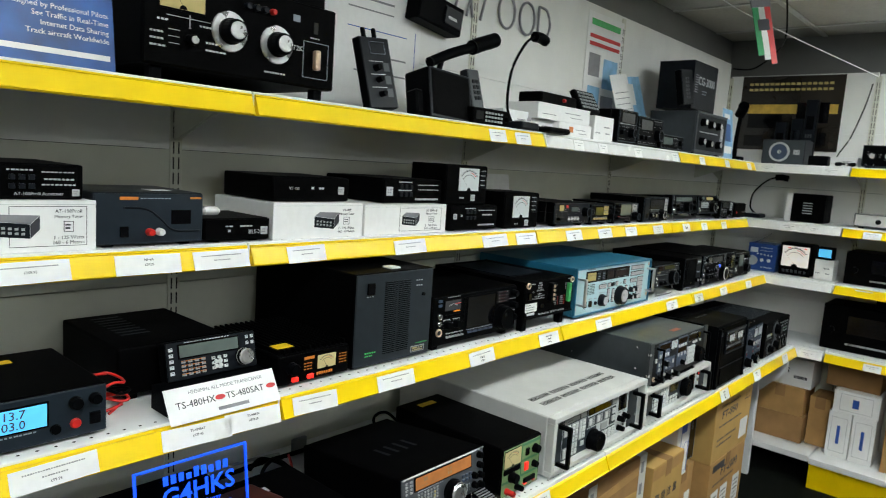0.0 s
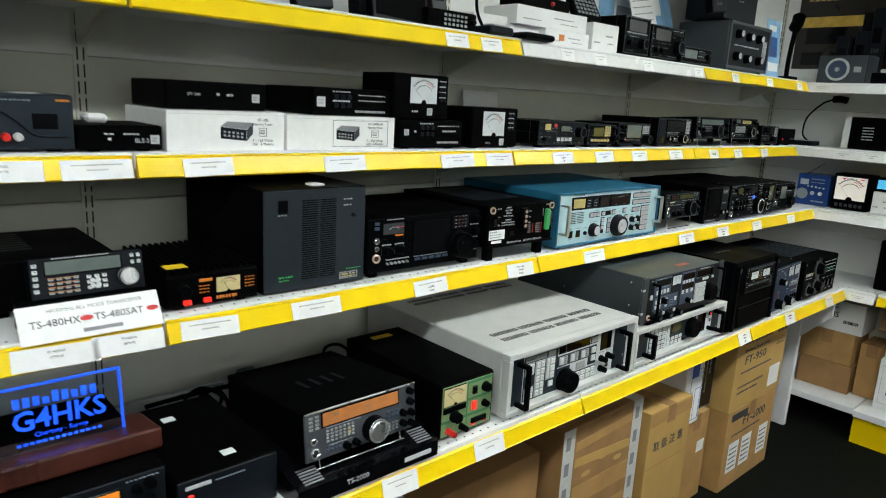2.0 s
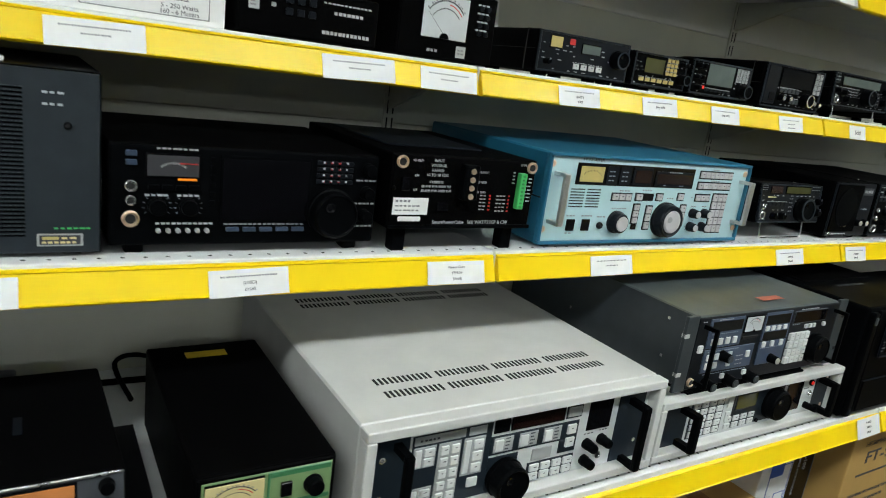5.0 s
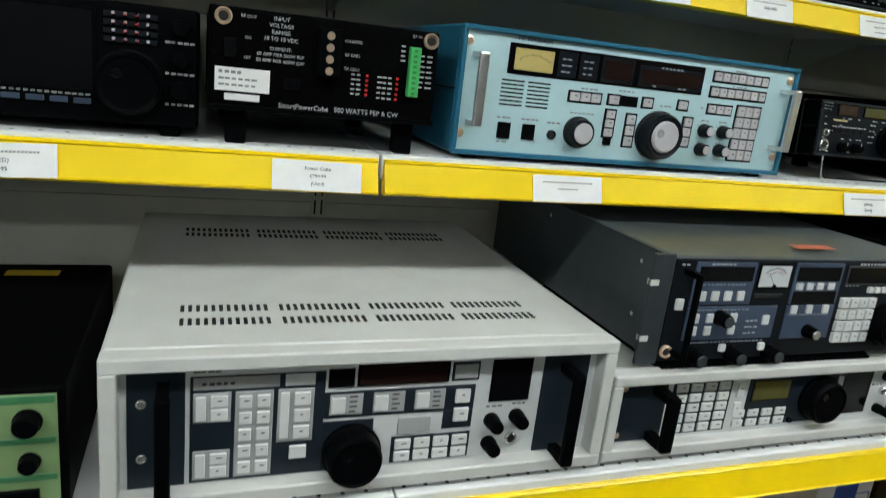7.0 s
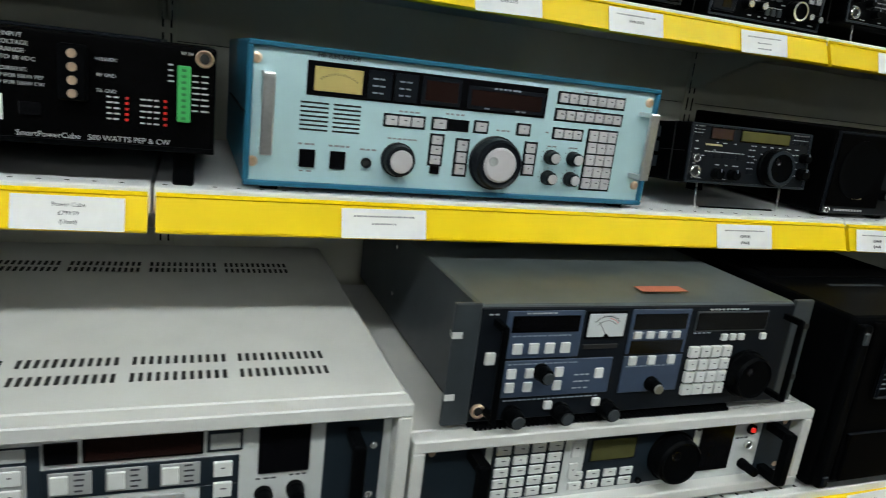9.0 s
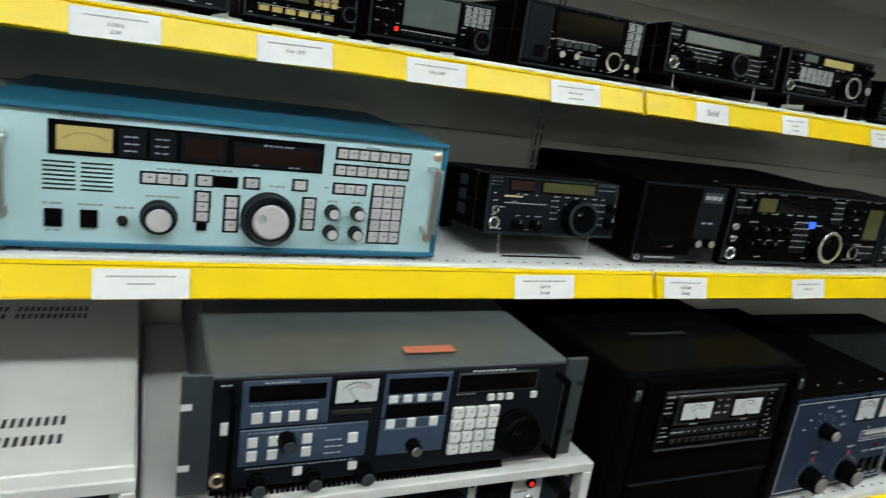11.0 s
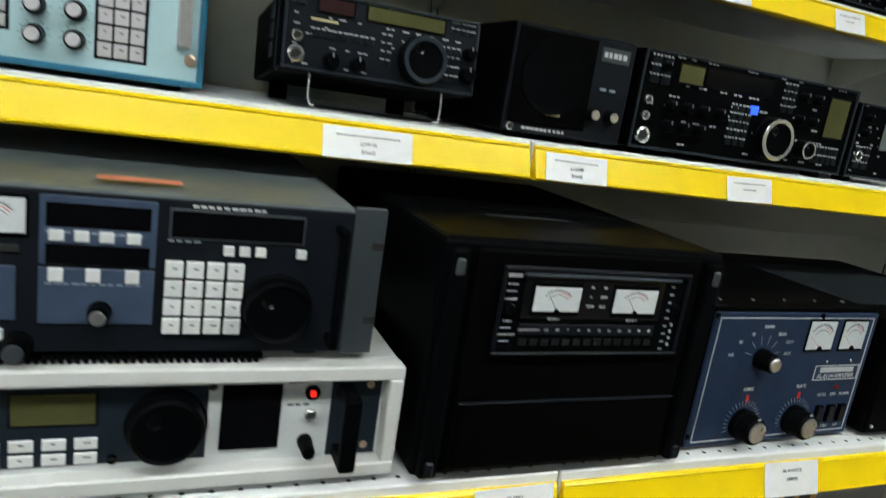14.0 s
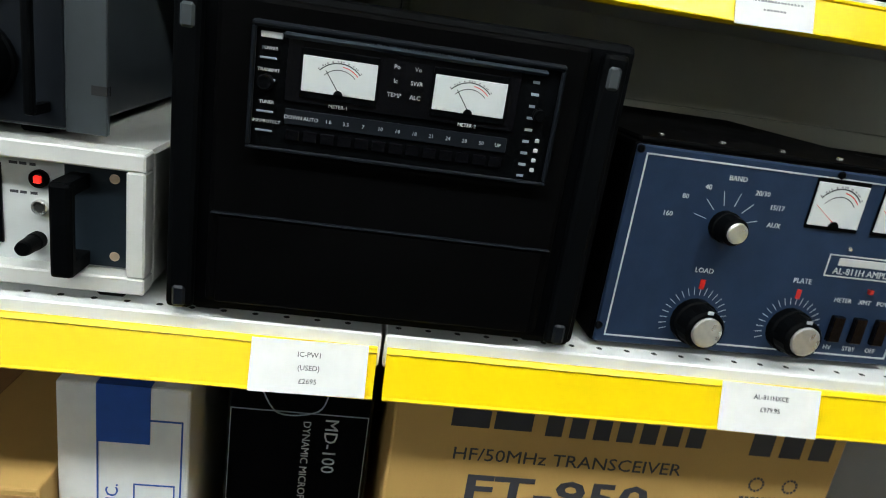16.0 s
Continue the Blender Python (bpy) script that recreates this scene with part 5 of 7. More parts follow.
for i, s in enumerate(("CURRENT:", "60 AMP FOR 500W PEP", "50 AMP FOR 500W CW")):
    U.text(0.29, 0.64 - 0.06 * i, s, 0.0036)
U.text(0.56, 0.085, "SmartPowerCube   500 WATTS PEP & CW", 0.0055)
U.text(0.155, 0.92, "RF OUT", 0.0034)
U.text(0.155, 0.72, "ON", 0.003)
U.text(0.155, 0.53, "OFF", 0.003)
U.text(0.89, 0.93, "RF IN", 0.0034)
U.box("slide_switch", 0.305, 0.25, 0.38, 0.37, GLOSS, 0.004)
for i, s in enumerate(("+13.6VDC", "RF GND", "TK GND")):
    U.text(0.60, 0.80 - 0.14 * i, s, 0.0034)
for i in range(5):
    U.box("indicator", 0.665, 0.26 + i * 0.05, 0.678, 0.285 + i * 0.05, RED, 0.0015)
    U.box("indicator", 0.805, 0.24 + i * 0.055, 0.818, 0.265 + i * 0.055, RED, 0.0015)
U.bars([(0.60, 0.265 + i * 0.05, 0.05, 0.015) for i in range(5)] + [(0.72, 0.245 + i * 0.055, 0.075, 0.015) for i in range(5)] + [(0.91, 0.40 + i * 0.055, 0.07, 0.015) for i in range(7)] + [(0.82, 0.66 + i * 0.05, 0.03, 0.015) for i in range(4)], LETTER)
tb = U.box("terminal_strip", 0.855, 0.30, 0.905, 0.82, GREENPL, 0.010, 0.001)
U.keys(0.862, 0.31, 0.898, 0.81, 1, 9, mat("green_terminal_shade", (0.03, 0.22, 0.06), 0.5), 0.5, 0.0106)
U.box("edge_strip", 0.0, 0.0, 1.0, 0.05, BLACK, 0.003)
part("top_plate", boxbm(-0.30, -0.08, 0.03, 0.20, 0.1075, 0.111, 0.001), CHAR, U.root)

# blue receiver
U = Unit("radio_receiver", "bright blue cased receiver with a pale blue front and chrome handles", "radio receiver", pose(-1.048, 1.829, Z3), 0.527, 0.162, 0.39, BLUECASE, CYANFACE, inset=0.006, foot=0.006, margin=0.006)
U.du = -0.004
U.box("display_panel", 0.125, 0.665, 0.69, 0.905, GLOSS, 0.0015)
U.f += 0.0015
U.box("meter", 0.140, 0.70, 0.243, 0.87, METERYEL, 0.001)
ticks(U, 0.192, 0.60, 0.034, 0.0365, -35, 35, 14, INK, 0.0009, 0.0013)
for u in (0.255, 0.315):
    U.box("legend_panel", u, 0.68, u + 0.052, 0.885, CHAR, 0.001)
    U.bars([(u + 0.01, 0.72 + 0.05 * i, 0.03, 0.012) for i in range(3)], DIMLETTER, 0.0013)
U.screen(0.385, 0.71, 0.462, 0.86, LCDDARK, CHAR, 0.008)
U.screen(0.495, 0.71, 0.675, 0.83, LCDDARK, CHAR, 0.008)
U.bars([(0.55, 0.845, 0.07, 0.014), (0.53, 0.69, 0.02, 0.012), (0.61, 0.69, 0.03, 0.012)], DIMLETTER, 0.0022)
U.f -= 0.0015
for c in (0.115, 0.185):
    for i in range(7):
        U.box("speaker_slot", c, 0.415 + i * 0.032, c + 0.06, 0.428 + i * 0.032, SLOT, 0.0006)
for u in (0.118, 0.184):
    U.box("rocker_switch", u, 0.15, u + 0.034, 0.28, GLOSS, 0.003)
U.socket(0.265, 0.21, 0.006, CHAR)
U.knob(0.337, 0.25, 0.0205, 0.018, CHAR, KEYPINK)
U.dial(0.572, 0.28, 0.033, 0.024, CHAR, None, False)
U.knob(0.572, 0.28, 0.025, 0.026, KEYPINK)
link("finger_dimple", cached(("jd",), lambda: lathe([(0, 0.006), (0.001, 0.0055), (0.0002, 0.003)], 16), "finger_dimple", KEYGREY), U.root, U.at(0.552, 0.31, 0.026))
U.keys(0.300, 0.50, 0.39, 0.58, 3, 1, KEYPINK, 0.88, 0.003, CHAR)
U.keys(0.412, 0.505, 0.445, 0.585, 1, 1, KEYPINK, 0.88, 0.003, CHAR)
U.box("legend_panel", 0.448, 0.50, 0.50, 0.59, GLOSS, 0.001)
U.keys(0.515, 0.51, 0.545, 0.59, 1, 1, KEYPINK, 0.88, 0.003, CHAR)
U.keys(0.625, 0.52, 0.655, 0.60, 1, 1, KEYPINK, 0.88, 0.003, CHAR)
U.keys(0.412, 0.23, 0.440, 0.46, 1, 3, KEYPINK, 0.86, 0.003, CHAR)
U.box("key", 0.415, 0.16, 0.438, 0.22, GLOSS, 0.003)
U.keys(0.475, 0.16, 0.503, 0.44, 1, 3, KEYPINK, 0.86, 0.003, CHAR)
U.keys(0.652, 0.20, 0.680, 0.46, 1, 3, KEYPINK, 0.86, 0.003, CHAR)
U.keys(0.722, 0.80, 0.905, 0.885, 7, 1, KEYPINK, 0.86, 0.003, CHAR)
U.keys(0.720, 0.665, 0.905, 0.75, 7, 1, KEYPINK, 0.86, 0.003, CHAR)
U.keys(0.722, 0.515, 0.800, 0.595, 3, 1, KEYPINK, 0.86, 0.003, CHAR)
U.keys(0.820, 0.11, 0.900, 0.61, 3, 5, KEYPINK, 0.88, 0.003, CHAR)
for u in (0.722, 0.785):
    for v in (0.36, 0.19):
        U.knob(u, v, 0.0095, 0.016, CHAR, KEYPINK)
        ticks(U, u, v, 0.0115, 0.0135, -120, 120, 9, INK)
U.text(0.19, 0.945, "HF RECEIVER", 0.006, INK)
U.bars([(0.33, 0.605, 0.05, 0.013), (0.44, 0.62, 0.05, 0.013), (0.57, 0.53, 0.04, 0.013), (0.79, 0.90, 0.04, 0.013), (0.79, 0.765, 0.05, 0.013), (0.115, 0.31, 0.04, 0.014), (0.18, 0.31, 0.05, 0.014), (0.25, 0.30, 0.04, 0.014), (0.31, 0.40, 0.07, 0.012), (0.12, 0.115, 0.03, 0.012), (0.71, 0.44, 0.03, 0.012), (0.77, 0.44, 0.03, 0.012), (0.70, 0.55, 0.012, 0.012)], GREYINK)
for u in (0.040, 0.962):
    U.handle(u, 0.24, 0.80, 0.030, BRUSHED, 0.006, 0.013)
    for v in (0.17, 0.88):
        U.screw(u + (-0.018 if u < 0.5 else 0.018), v, 0.006, BRASS)
part("side_seam", boxbm(-0.30, -0.012, -0.0015, 0.0, 0.078, 0.080), SLOT, U.root)

U = radio("transceiver", "black compact transceiver with olive display propped on a wire stand", pose(-1.06, 2.432, Z3 + 0.004) @ pose(0, 0, 0, 0, -5, 0), 0.228, 0.122, 0.235, [(0.40, 0.76, 0.80, 0.93, LCDOLIVE), (0.16, 0.76, 0.33, 0.93, mat("dim_red_meter", (0.03, 0.014, 0.014), 0.2))], [(0.69, 0.36, 0.028, None)], [(0.95, 0.56, 0.008, None), (0.95, 0.28, 0.010, None), (0.24, 0.18, 0.009, None), (0.37, 0.18, 0.009, None)], [(0.03, 0.78, 0.11, 0.94, 1, 3, CHAR), (0.84, 0.78, 0.98, 0.94, 3, 2, CHAR), (0.13, 0.42, 0.45, 0.54, 5, 1, CHAR), (0.80, 0.12, 0.91, 0.60, 2, 4, CHAR), (0.48, 0.2, 0.54, 0.62, 1, 4, CHAR)], [(0.07, 0.42, 0.006), (0.07, 0.20, 0.009)], face=CHAR, foot=0.036, bail=True)
U.box("logo_bar", 0.13, 0.64, 0.26, 0.67, METERWARM, 0.0006)
for i in range(3):
    part("side_vent", boxbm(-0.09, -0.065, -0.001, 0.0005, 0.018 + i * 0.022, 0.034 + i * 0.022), DGREY, U.root)

U = Unit("loudspeaker", "black external loudspeaker with grille and two small knobs", "loudspeaker", pose(-1.06, 2.702, Z3), 0.178, 0.138, 0.33, CASE, CHAR, foot=0.006)
U.box("grille", 0.03, 0.10, 0.66, 0.96, CASE, 0.003, 0.001)
link("speaker_cone", cached(("cone",), lambda: lathe([(0, 0.046), (0.0015, 0.046), (0.001, 0.040)], 28), "speaker_cone", BLACK), U.root, U.at(0.345, 0.55, 0.003))
U.box("nameplate", 0.70, 0.78, 0.94, 0.91, DGREY, 0.001)
U.bars([(0.72, 0.82, 0.2, 0.05)], LETTER, 0.0012)
U.box("logo_bar", 0.32, 0.20, 0.44, 0.23, METERWARM, 0.0036)
for u in (0.70, 0.86):
    U.knob(u, 0.27, 0.009, 0.012, BLACK, BRUSHED)
U.keys(0.72, 0.50, 0.88, 0.54, 2, 1, DIMLETTER, 0.6)
U.socket(0.06, 0.06, 0.005)
U.bars([(0.16, 0.045, 0.36, 0.025)], LETTER)

U = radio("transceiver", "large black desk transceiver with blue lit key and chrome-ringed knob", pose(-1.06, 2.892, Z3), 0.405, 0.138, 0.34, [(0.15, 0.72, 0.25, 0.90, LCDOLIVE), (0.27, 0.74, 0.56, 0.90, GLOSS), (0.86, 0.42, 0.96, 0.86, LCDOLIVE)], [(0.60, 0.30, 0.032, CHROME), (0.76, 0.24, 0.014, CHROME)], [(0.09, 0.84, 0.007, None), (0.14, 0.46, 0.009, None), (0.21, 0.46, 0.009, None), (0.28, 0.46, 0.009, None), (0.14, 0.26, 0.009, None), (0.21, 0.26, 0.009, None), (0.28, 0.26, 0.009, None), (0.35, 0.46, 0.009, None), (0.72, 0.80, 0.008, None), (0.79, 0.80, 0.008, None), (0.72, 0.55, 0.008, None), (0.79, 0.55, 0.008, None)], [(0.03, 0.66, 0.12, 0.94, 2, 3, CHAR), (0.40, 0.16, 0.50, 0.60, 3, 5, CHAR), (0.62, 0.6, 0.69, 0.92, 2, 4, CHAR), (0.82, 0.1, 0.97, 0.3, 5, 2, CHAR)], [(0.045, 0.50, 0.006), (0.045, 0.34, 0.006), (0.05, 0.14, 0.011)])
U.box("lit_key", 0.485, 0.53, 0.52, 0.62, BLUELED, 0.003)
U = radio("transceiver", "small black transceiver with grey-green display", pose(-1.07, 3.32, Z3), 0.21, 0.125, 0.24, [(0.30, 0.42, 0.58, 0.88, LCDGREY)], [(0.80, 0.32, 0.022, None)], [(0.10, 0.8, 0.007, None), (0.10, 0.6, 0.007, None), (0.72, 0.8, 0.008, None), (0.88, 0.8, 0.008, None)], [(0.06, 0.12, 0.24, 0.42, 2, 3, CHAR), (0.62, 0.6, 0.95, 0.7, 4, 1, CHAR)], [(0.10, 0.30, 0.008)])

# ---- second shelf ----
def logo(U, u, v, w=0.05, m=None):
    h = w * U.w / U.h
    U.box("logo_bar", u, v, u + w, v + h, m or LETTER, 0.0008)
    U.bars([(u + 0.15 * w, v + h * 0.3, w * 0.7, h * 0.12), (u + 0.15 * w, v + h * 0.6, w * 0.7, h * 0.12)], GREYINK, 0.001)


def carton(name, label, m, w, h, d, framed=False, lines=(), u=0.43, k=1.0):
    """A white tuner box; its front shows a dark tuner in perspective and lines of print."""
    U = Unit(name, label, "box", m, w, h, d, CARD, None, bev=0.0015)
    part("lid_flap", boxbm(-d + 0.004, 0.0006, 0.001, w - 0.001, h - 0.0008, h + 0.0012), CARD, U.root)
    part("flap_seam", boxbm(0.0, 0.0007, 0.001, w - 0.001, h * 0.93, h * 0.935), KEYGREY, U.root)
    if framed:
        outline(U, 0.40, 0.10, 0.93, 0.90, 0.0008, INK, 0.0005)
    for material, face in ((CHAR, ((0.0, 0.008), (0.054, 0.002), (0.054, -0.020), (0.0, -0.015))), (GREYINK, ((0.0, 0.0085), (0.014, 0.018), (0.068, 0.016), (0.054, 0.0025))), (INK, ((0.0545, 0.002), (0.068, 0.0155), (0.068, -0.006), (0.0545, -0.020)))):
        bm = bmesh.new()
        bm.faces.new([bm.verts.new((0, y * k, z * k)) for y, z in face][::-1])
        part("printed_picture", bm, material, U.root, loc=(0.0006, w * u, h * 0.52))
    bm = bmesh.new()
    for i in range(5):
        for j in range(2):
            y, z = (0.006 + i * 0.009) * k, (0.0 - j * 0.007 - i * 0.0009) * k
            bm.faces.new([bm.verts.new(p) for p in ((0, y, z), (0, y + 0.005 * k, z), (0, y + 0.005 * k, z - 0.004 * k), (0, y, z - 0.004 * k))])
    part("printed_keys", bm, KEYGREY, U.root, loc=(0.0009, w * u, h * 0.52))
    for i, t in enumerate(lines):
        link("lettering", text_mesh(t, 0.0058 if i != 1 else 0.0050, INK), U.root, U.at(0.80, (0.80, 0.69, 0.27, 0.17)[i], 0.0006))
    outline(U, 0.765, 0.38, 0.835, 0.60, 0.0009, INK, 0.0005)
    U.bars([(0.775, 0.44, 0.05, 0.04), (0.775, 0.51, 0.05, 0.03)], INK, 0.0006)
    return U


carton("cardboard_box", "white cardboard box for an antenna tuner with a printed picture", pose(-1.17, 0.245, Z2), 0.212, 0.080, 0.24, True, ("AT-100ProII", "Memory Tuner", "1 - 125 Watts", "160 - 6 Meters"), 0.28)
U = Unit("antenna_tuner", "flat black antenna tuner with keys standing on a white box", "antenna tuner", pose(-1.175, 0.255, Z2 + 0.082), 0.185, 0.056, 0.22, CASE, CASE)
U.keys(0.40, 0.25, 0.62, 0.75, 3, 2, CHAR, 0.6)
U.bars([(0.40, 0.80, 0.2, 0.04), (0.66, 0.76, 0.27, 0.03), (0.68, 0.55, 0.24, 0.05), (0.66, 0.40, 0.28, 0.04)], LETTER)
U.text(0.64, 0.16, "AT-100ProII Autotuner", 0.0052)
logo(U, 0.90, 0.10, 0.06)

U = Unit("power_supply", "blue-black power supply box with red and white terminals", "power supply", pose(-1.172, 0.452, Z2), 0.198, 0.095, 0.20, CHAR, NAVYGREY, foot=0.004)
U.box("logo_bar", 0.22, 0.86, 0.38, 0.92, ORANGE, 0.0008)
U.box("logo_bar", 0.86, 0.88, 0.97, 0.92, ORANGE, 0.0008)
U.bars([(0.40, 0.88, 0.28, 0.02)])
U.box("rocker_switch", 0.22, 0.16, 0.29, 0.36, GLOSS, 0.005)
U.box("meter_window", 0.68, 0.38, 0.87, 0.66, GLOSS, 0.001)
U.knob(0.48, 0.24, 0.007, 0.014, RED)
U.knob(0.57, 0.24, 0.007, 0.014, KEYWHITE)
part("curved_line", tube([(0, 0.05, 0.065), (0, 0.09, 0.062), (0, 0.115, 0.045), (0, 0.14, 0.024), (0, 0.19, 0.022)], 0.0022, 6), CHAR, U.root)
part("label", boxbm(-0.09, -0.05, 0.12, 0.16, 0.091, 0.0916), CARD, U.root)

U = Unit("antenna_switch", "low black antenna accessory box with white print", "radio accessory", pose(-1.172, 0.652, Z2), 0.145, 0.047, 0.16, CASE, CASE, foot=0.003)
U.bars([(0.30, 0.62, 0.12, 0.06), (0.52, 0.62, 0.2, 0.06), (0.34, 0.40, 0.05, 0.1)], LETTER)
U.text(0.74, 0.38, "BLS-2", 0.008)
logo(U, 0.84, 0.25, 0.11)
part("crumpled_paper", boxbm(-0.10, -0.06, 0.03, 0.07, 0.044, 0.060, 0.006), CARD, U.root)

carton("cardboard_box", "long white cardboard box with a tuner printed on it", pose(-1.172, 0.803, Z2), 0.243, 0.076, 0.23, False, ("VT-100", "Memory Tuner", "1 - 125 Watts", "160 - 6 Meters"))
U = Unit("antenna_tuner", "slim black antenna tuner lying on a white box", "antenna tuner", pose(-1.185, 0.808, Z2 + 0.079), 0.205, 0.053, 0.19, CASE, CASE)
U.text(0.26, 0.52, "VT-100", 0.006)
U.bars([(0.48, 0.50, 0.05, 0.1), (0.58, 0.50, 0.08, 0.08)], LETTER)
logo(U, 0.84, 0.3, 0.08)
carton("cardboard_box", "white cardboard box with a framed picture of a tuner", pose(-1.172, 1.052, Z2), 0.285, 0.072, 0.24, True, ("AT-200ProII", "Memory Tuner", "5 - 250 Watts", "160 - 6 Meters"), 0.43, 0.9)
U = Unit("antenna_tuner", "black antenna tuner with keypad on a white cardboard box", "antenna tuner", pose(-1.192, 1.125, Z2 + 0.075), 0.215, 0.060, 0.22, CASE, CASE)
logo(U, 0.05, 0.3, 0.10)
U.keys(0.24, 0.22, 0.48, 0.82, 3, 2, CHAR, 0.62)
U.bars([(0.24, 0.84, 0.22, 0.05), (0.24, 0.5, 0.22, 0.05), (0.56, 0.75, 0.36, 0.03), (0.56, 0.55, 0.36, 0.03), (0.52, 0.12, 0.40, 0.08)], LETTER)

U = Unit("antenna_tuner", "black antenna tuner with keys beneath a meter unit", "antenna tuner", pose(-1.172, 1.352, Z2), 0.208, 0.070, 0.20, CASE, CASE, foot=0.003)
logo(U, 0.07, 0.45, 0.07)
U.keys(0.30, 0.38, 0.54, 0.85, 3, 2, CHAR, 0.6)
U.bars([(0.22, 0.55, 0.04, 0.08), (0.30, 0.86, 0.22, 0.04), (0.58, 0.78, 0.36, 0.03), (0.66, 0.58, 0.22, 0.06), (0.58, 0.16, 0.36, 0.07)], LETTER)
U = Unit("power_meter", "black desk meter with a large white scale on a tuner", "meter", pose(-1.178, 1.335, Z2 + 0.071), 0.175, 0.108, 0.13, CASE, CASE)
U.meter(0.28, 0.36, 0.76, 0.92, METERFACE, -45)
U.keys(0.82, 0.40, 0.95, 0.88, 2, 4, CHAR, 0.55)
U.bars([(0.82, 0.50 + 0.12 * i, 0.13, 0.02) for i in range(4)] + [(0.33, 0.16, 0.12, 0.04)], LETTER)
logo(U, 0.60, 0.10, 0.10)
U = Unit("power_meter", "black desk meter with a square white scale", "meter", pose(-1.172, 1.592, Z2), 0.178, 0.108, 0.15, CASE, CASE, foot=0.002)
U.meter(0.22, 0.30, 0.68, 0.90, METERFACE, -45)
U.keys(0.78, 0.40, 0.93, 0.88, 2, 4, CHAR, 0.55)
U.bars([(0.78, 0.50 + 0.12 * i, 0.13, 0.02) for i in range(4)] + [(0.3, 0.10, 0.12, 0.04)], LETTER)
logo(U, 0.60, 0.06, 0.10)
P = thing("envelope", "plain white card leaning on the back panel", "paper", pose(-1.40, 1.79, Z2 + 0.001) @ pose(0, 0, 0, 0, -9, 0))
part("sheet", boxbm(0, 0.002, 0, 0.15, 0, 0.155), CARD, P)

R2X = -1.172
U = radio("radio_receiver", "black receiver with small meter, display and side knob", pose(R2X, 1.862, Z2), 0.218, 0.078, 0.20, [(0.12, 0.62, 0.24, 0.88, METERYEL), (0.46, 0.58, 0.66, 0.80, LCDGREY)], [(0.86, 0.55, 0.017, None)], [(0.10, 0.26, 0.006, None)], [(0.38, 0.14, 0.72, 0.32, 4, 1, KEYWHITE)], face=CHAR, category="radio receiver")
U.box("logo_bar", 0.32, 0.74, 0.38, 0.88, RED, 0.001)
GOLDKEY = mat("gold_key", (0.62, 0.46, 0.16), 0.4)
U = radio("radio_receiver", "black scanner receiver with yellow-gold keys and grey-green display", pose(R2X, 2.096, Z2), 0.150, 0.072, 0.18, [(0.20, 0.42, 0.55, 0.84, LCDOLIVE)], [(0.90, 0.34, 0.011, None)], [(0.88, 0.8, 0.005, None), (0.95, 0.8, 0.005, None)], [(0.60, 0.40, 0.82, 0.92, 3, 4, GOLDKEY), (0.12, 0.14, 0.80, 0.28, 6, 1, GOLDKEY)], category="radio receiver")
U = radio("radio_receiver", "black receiver with a large grey display and round dial", pose(R2X, 2.262, Z2), 0.190, 0.078, 0.18, [(0.26, 0.32, 0.70, 0.92, LCDGREY)], [(0.88, 0.26, 0.015, None)], [(0.08, 0.82, 0.006, None), (0.16, 0.82, 0.006, None), (0.08, 0.5, 0.005, None), (0.16, 0.5, 0.005, None), (0.12, 0.2, 0.006, None)], [(0.75, 0.50, 0.97, 0.90, 4, 4, KEYGREY), (0.26, 0.12, 0.70, 0.22, 6, 1, CHAR)], category="radio receiver")
U.box("lamp", 0.205, 0.18, 0.23, 0.27, REDGLOW, 0.003)
U = radio("transceiver", "black transceiver with wide black display and ringed knobs", pose(R2X, 2.502, Z2), 0.225, 0.100, 0.24, [(0.26, 0.52, 0.80, 0.90, GLOSS)], [(0.72, 0.26, 0.016, CHROME)], [(0.31, 0.25, 0.008, CHROME), (0.43, 0.25, 0.008, CHROME), (0.86, 0.22, 0.007, CHROME), (0.95, 0.20, 0.007, CHROME)], [(0.85, 0.42, 0.98, 0.92, 2, 4, KEYGREY), (0.28, 0.36, 0.62, 0.48, 5, 1, DGREY), (0.48, 0.12, 0.64, 0.26, 3, 1, DGREY)], foot=0.004)
part("side_cheek", boxbm(0.0, 0.004, 0.004, 0.050, 0.008, 0.092, 0.003), CHAR, U.root)
U.box("microphone_socket", 0.10, 0.14, 0.18, 0.34, GLOSS, 0.005)
U = radio("transceiver", "black transceiver with long grey-green display, on a wire stand", pose(R2X, 2.782, Z2) @ pose(0, 0, 0, 0, -4, 0), 0.262, 0.112, 0.22, [(0.14, 0.64, 0.80, 0.88, LCDGREY)], [(0.58, 0.36, 0.022, None)], [(0.07, 0.46, 0.006, None), (0.18, 0.42, 0.007, None), (0.24, 0.24, 0.008, None), (0.90, 0.62, 0.008, None), (0.90, 0.3, 0.010, None)], [(0.16, 0.30, 0.44, 0.56, 5, 3, CHAR), (0.70, 0.12, 0.84, 0.54, 3, 4, CHAR), (0.02, 0.66, 0.10, 0.94, 1, 3, CHAR)], [(0.07, 0.2, 0.010)], foot=0.030, bail=True)
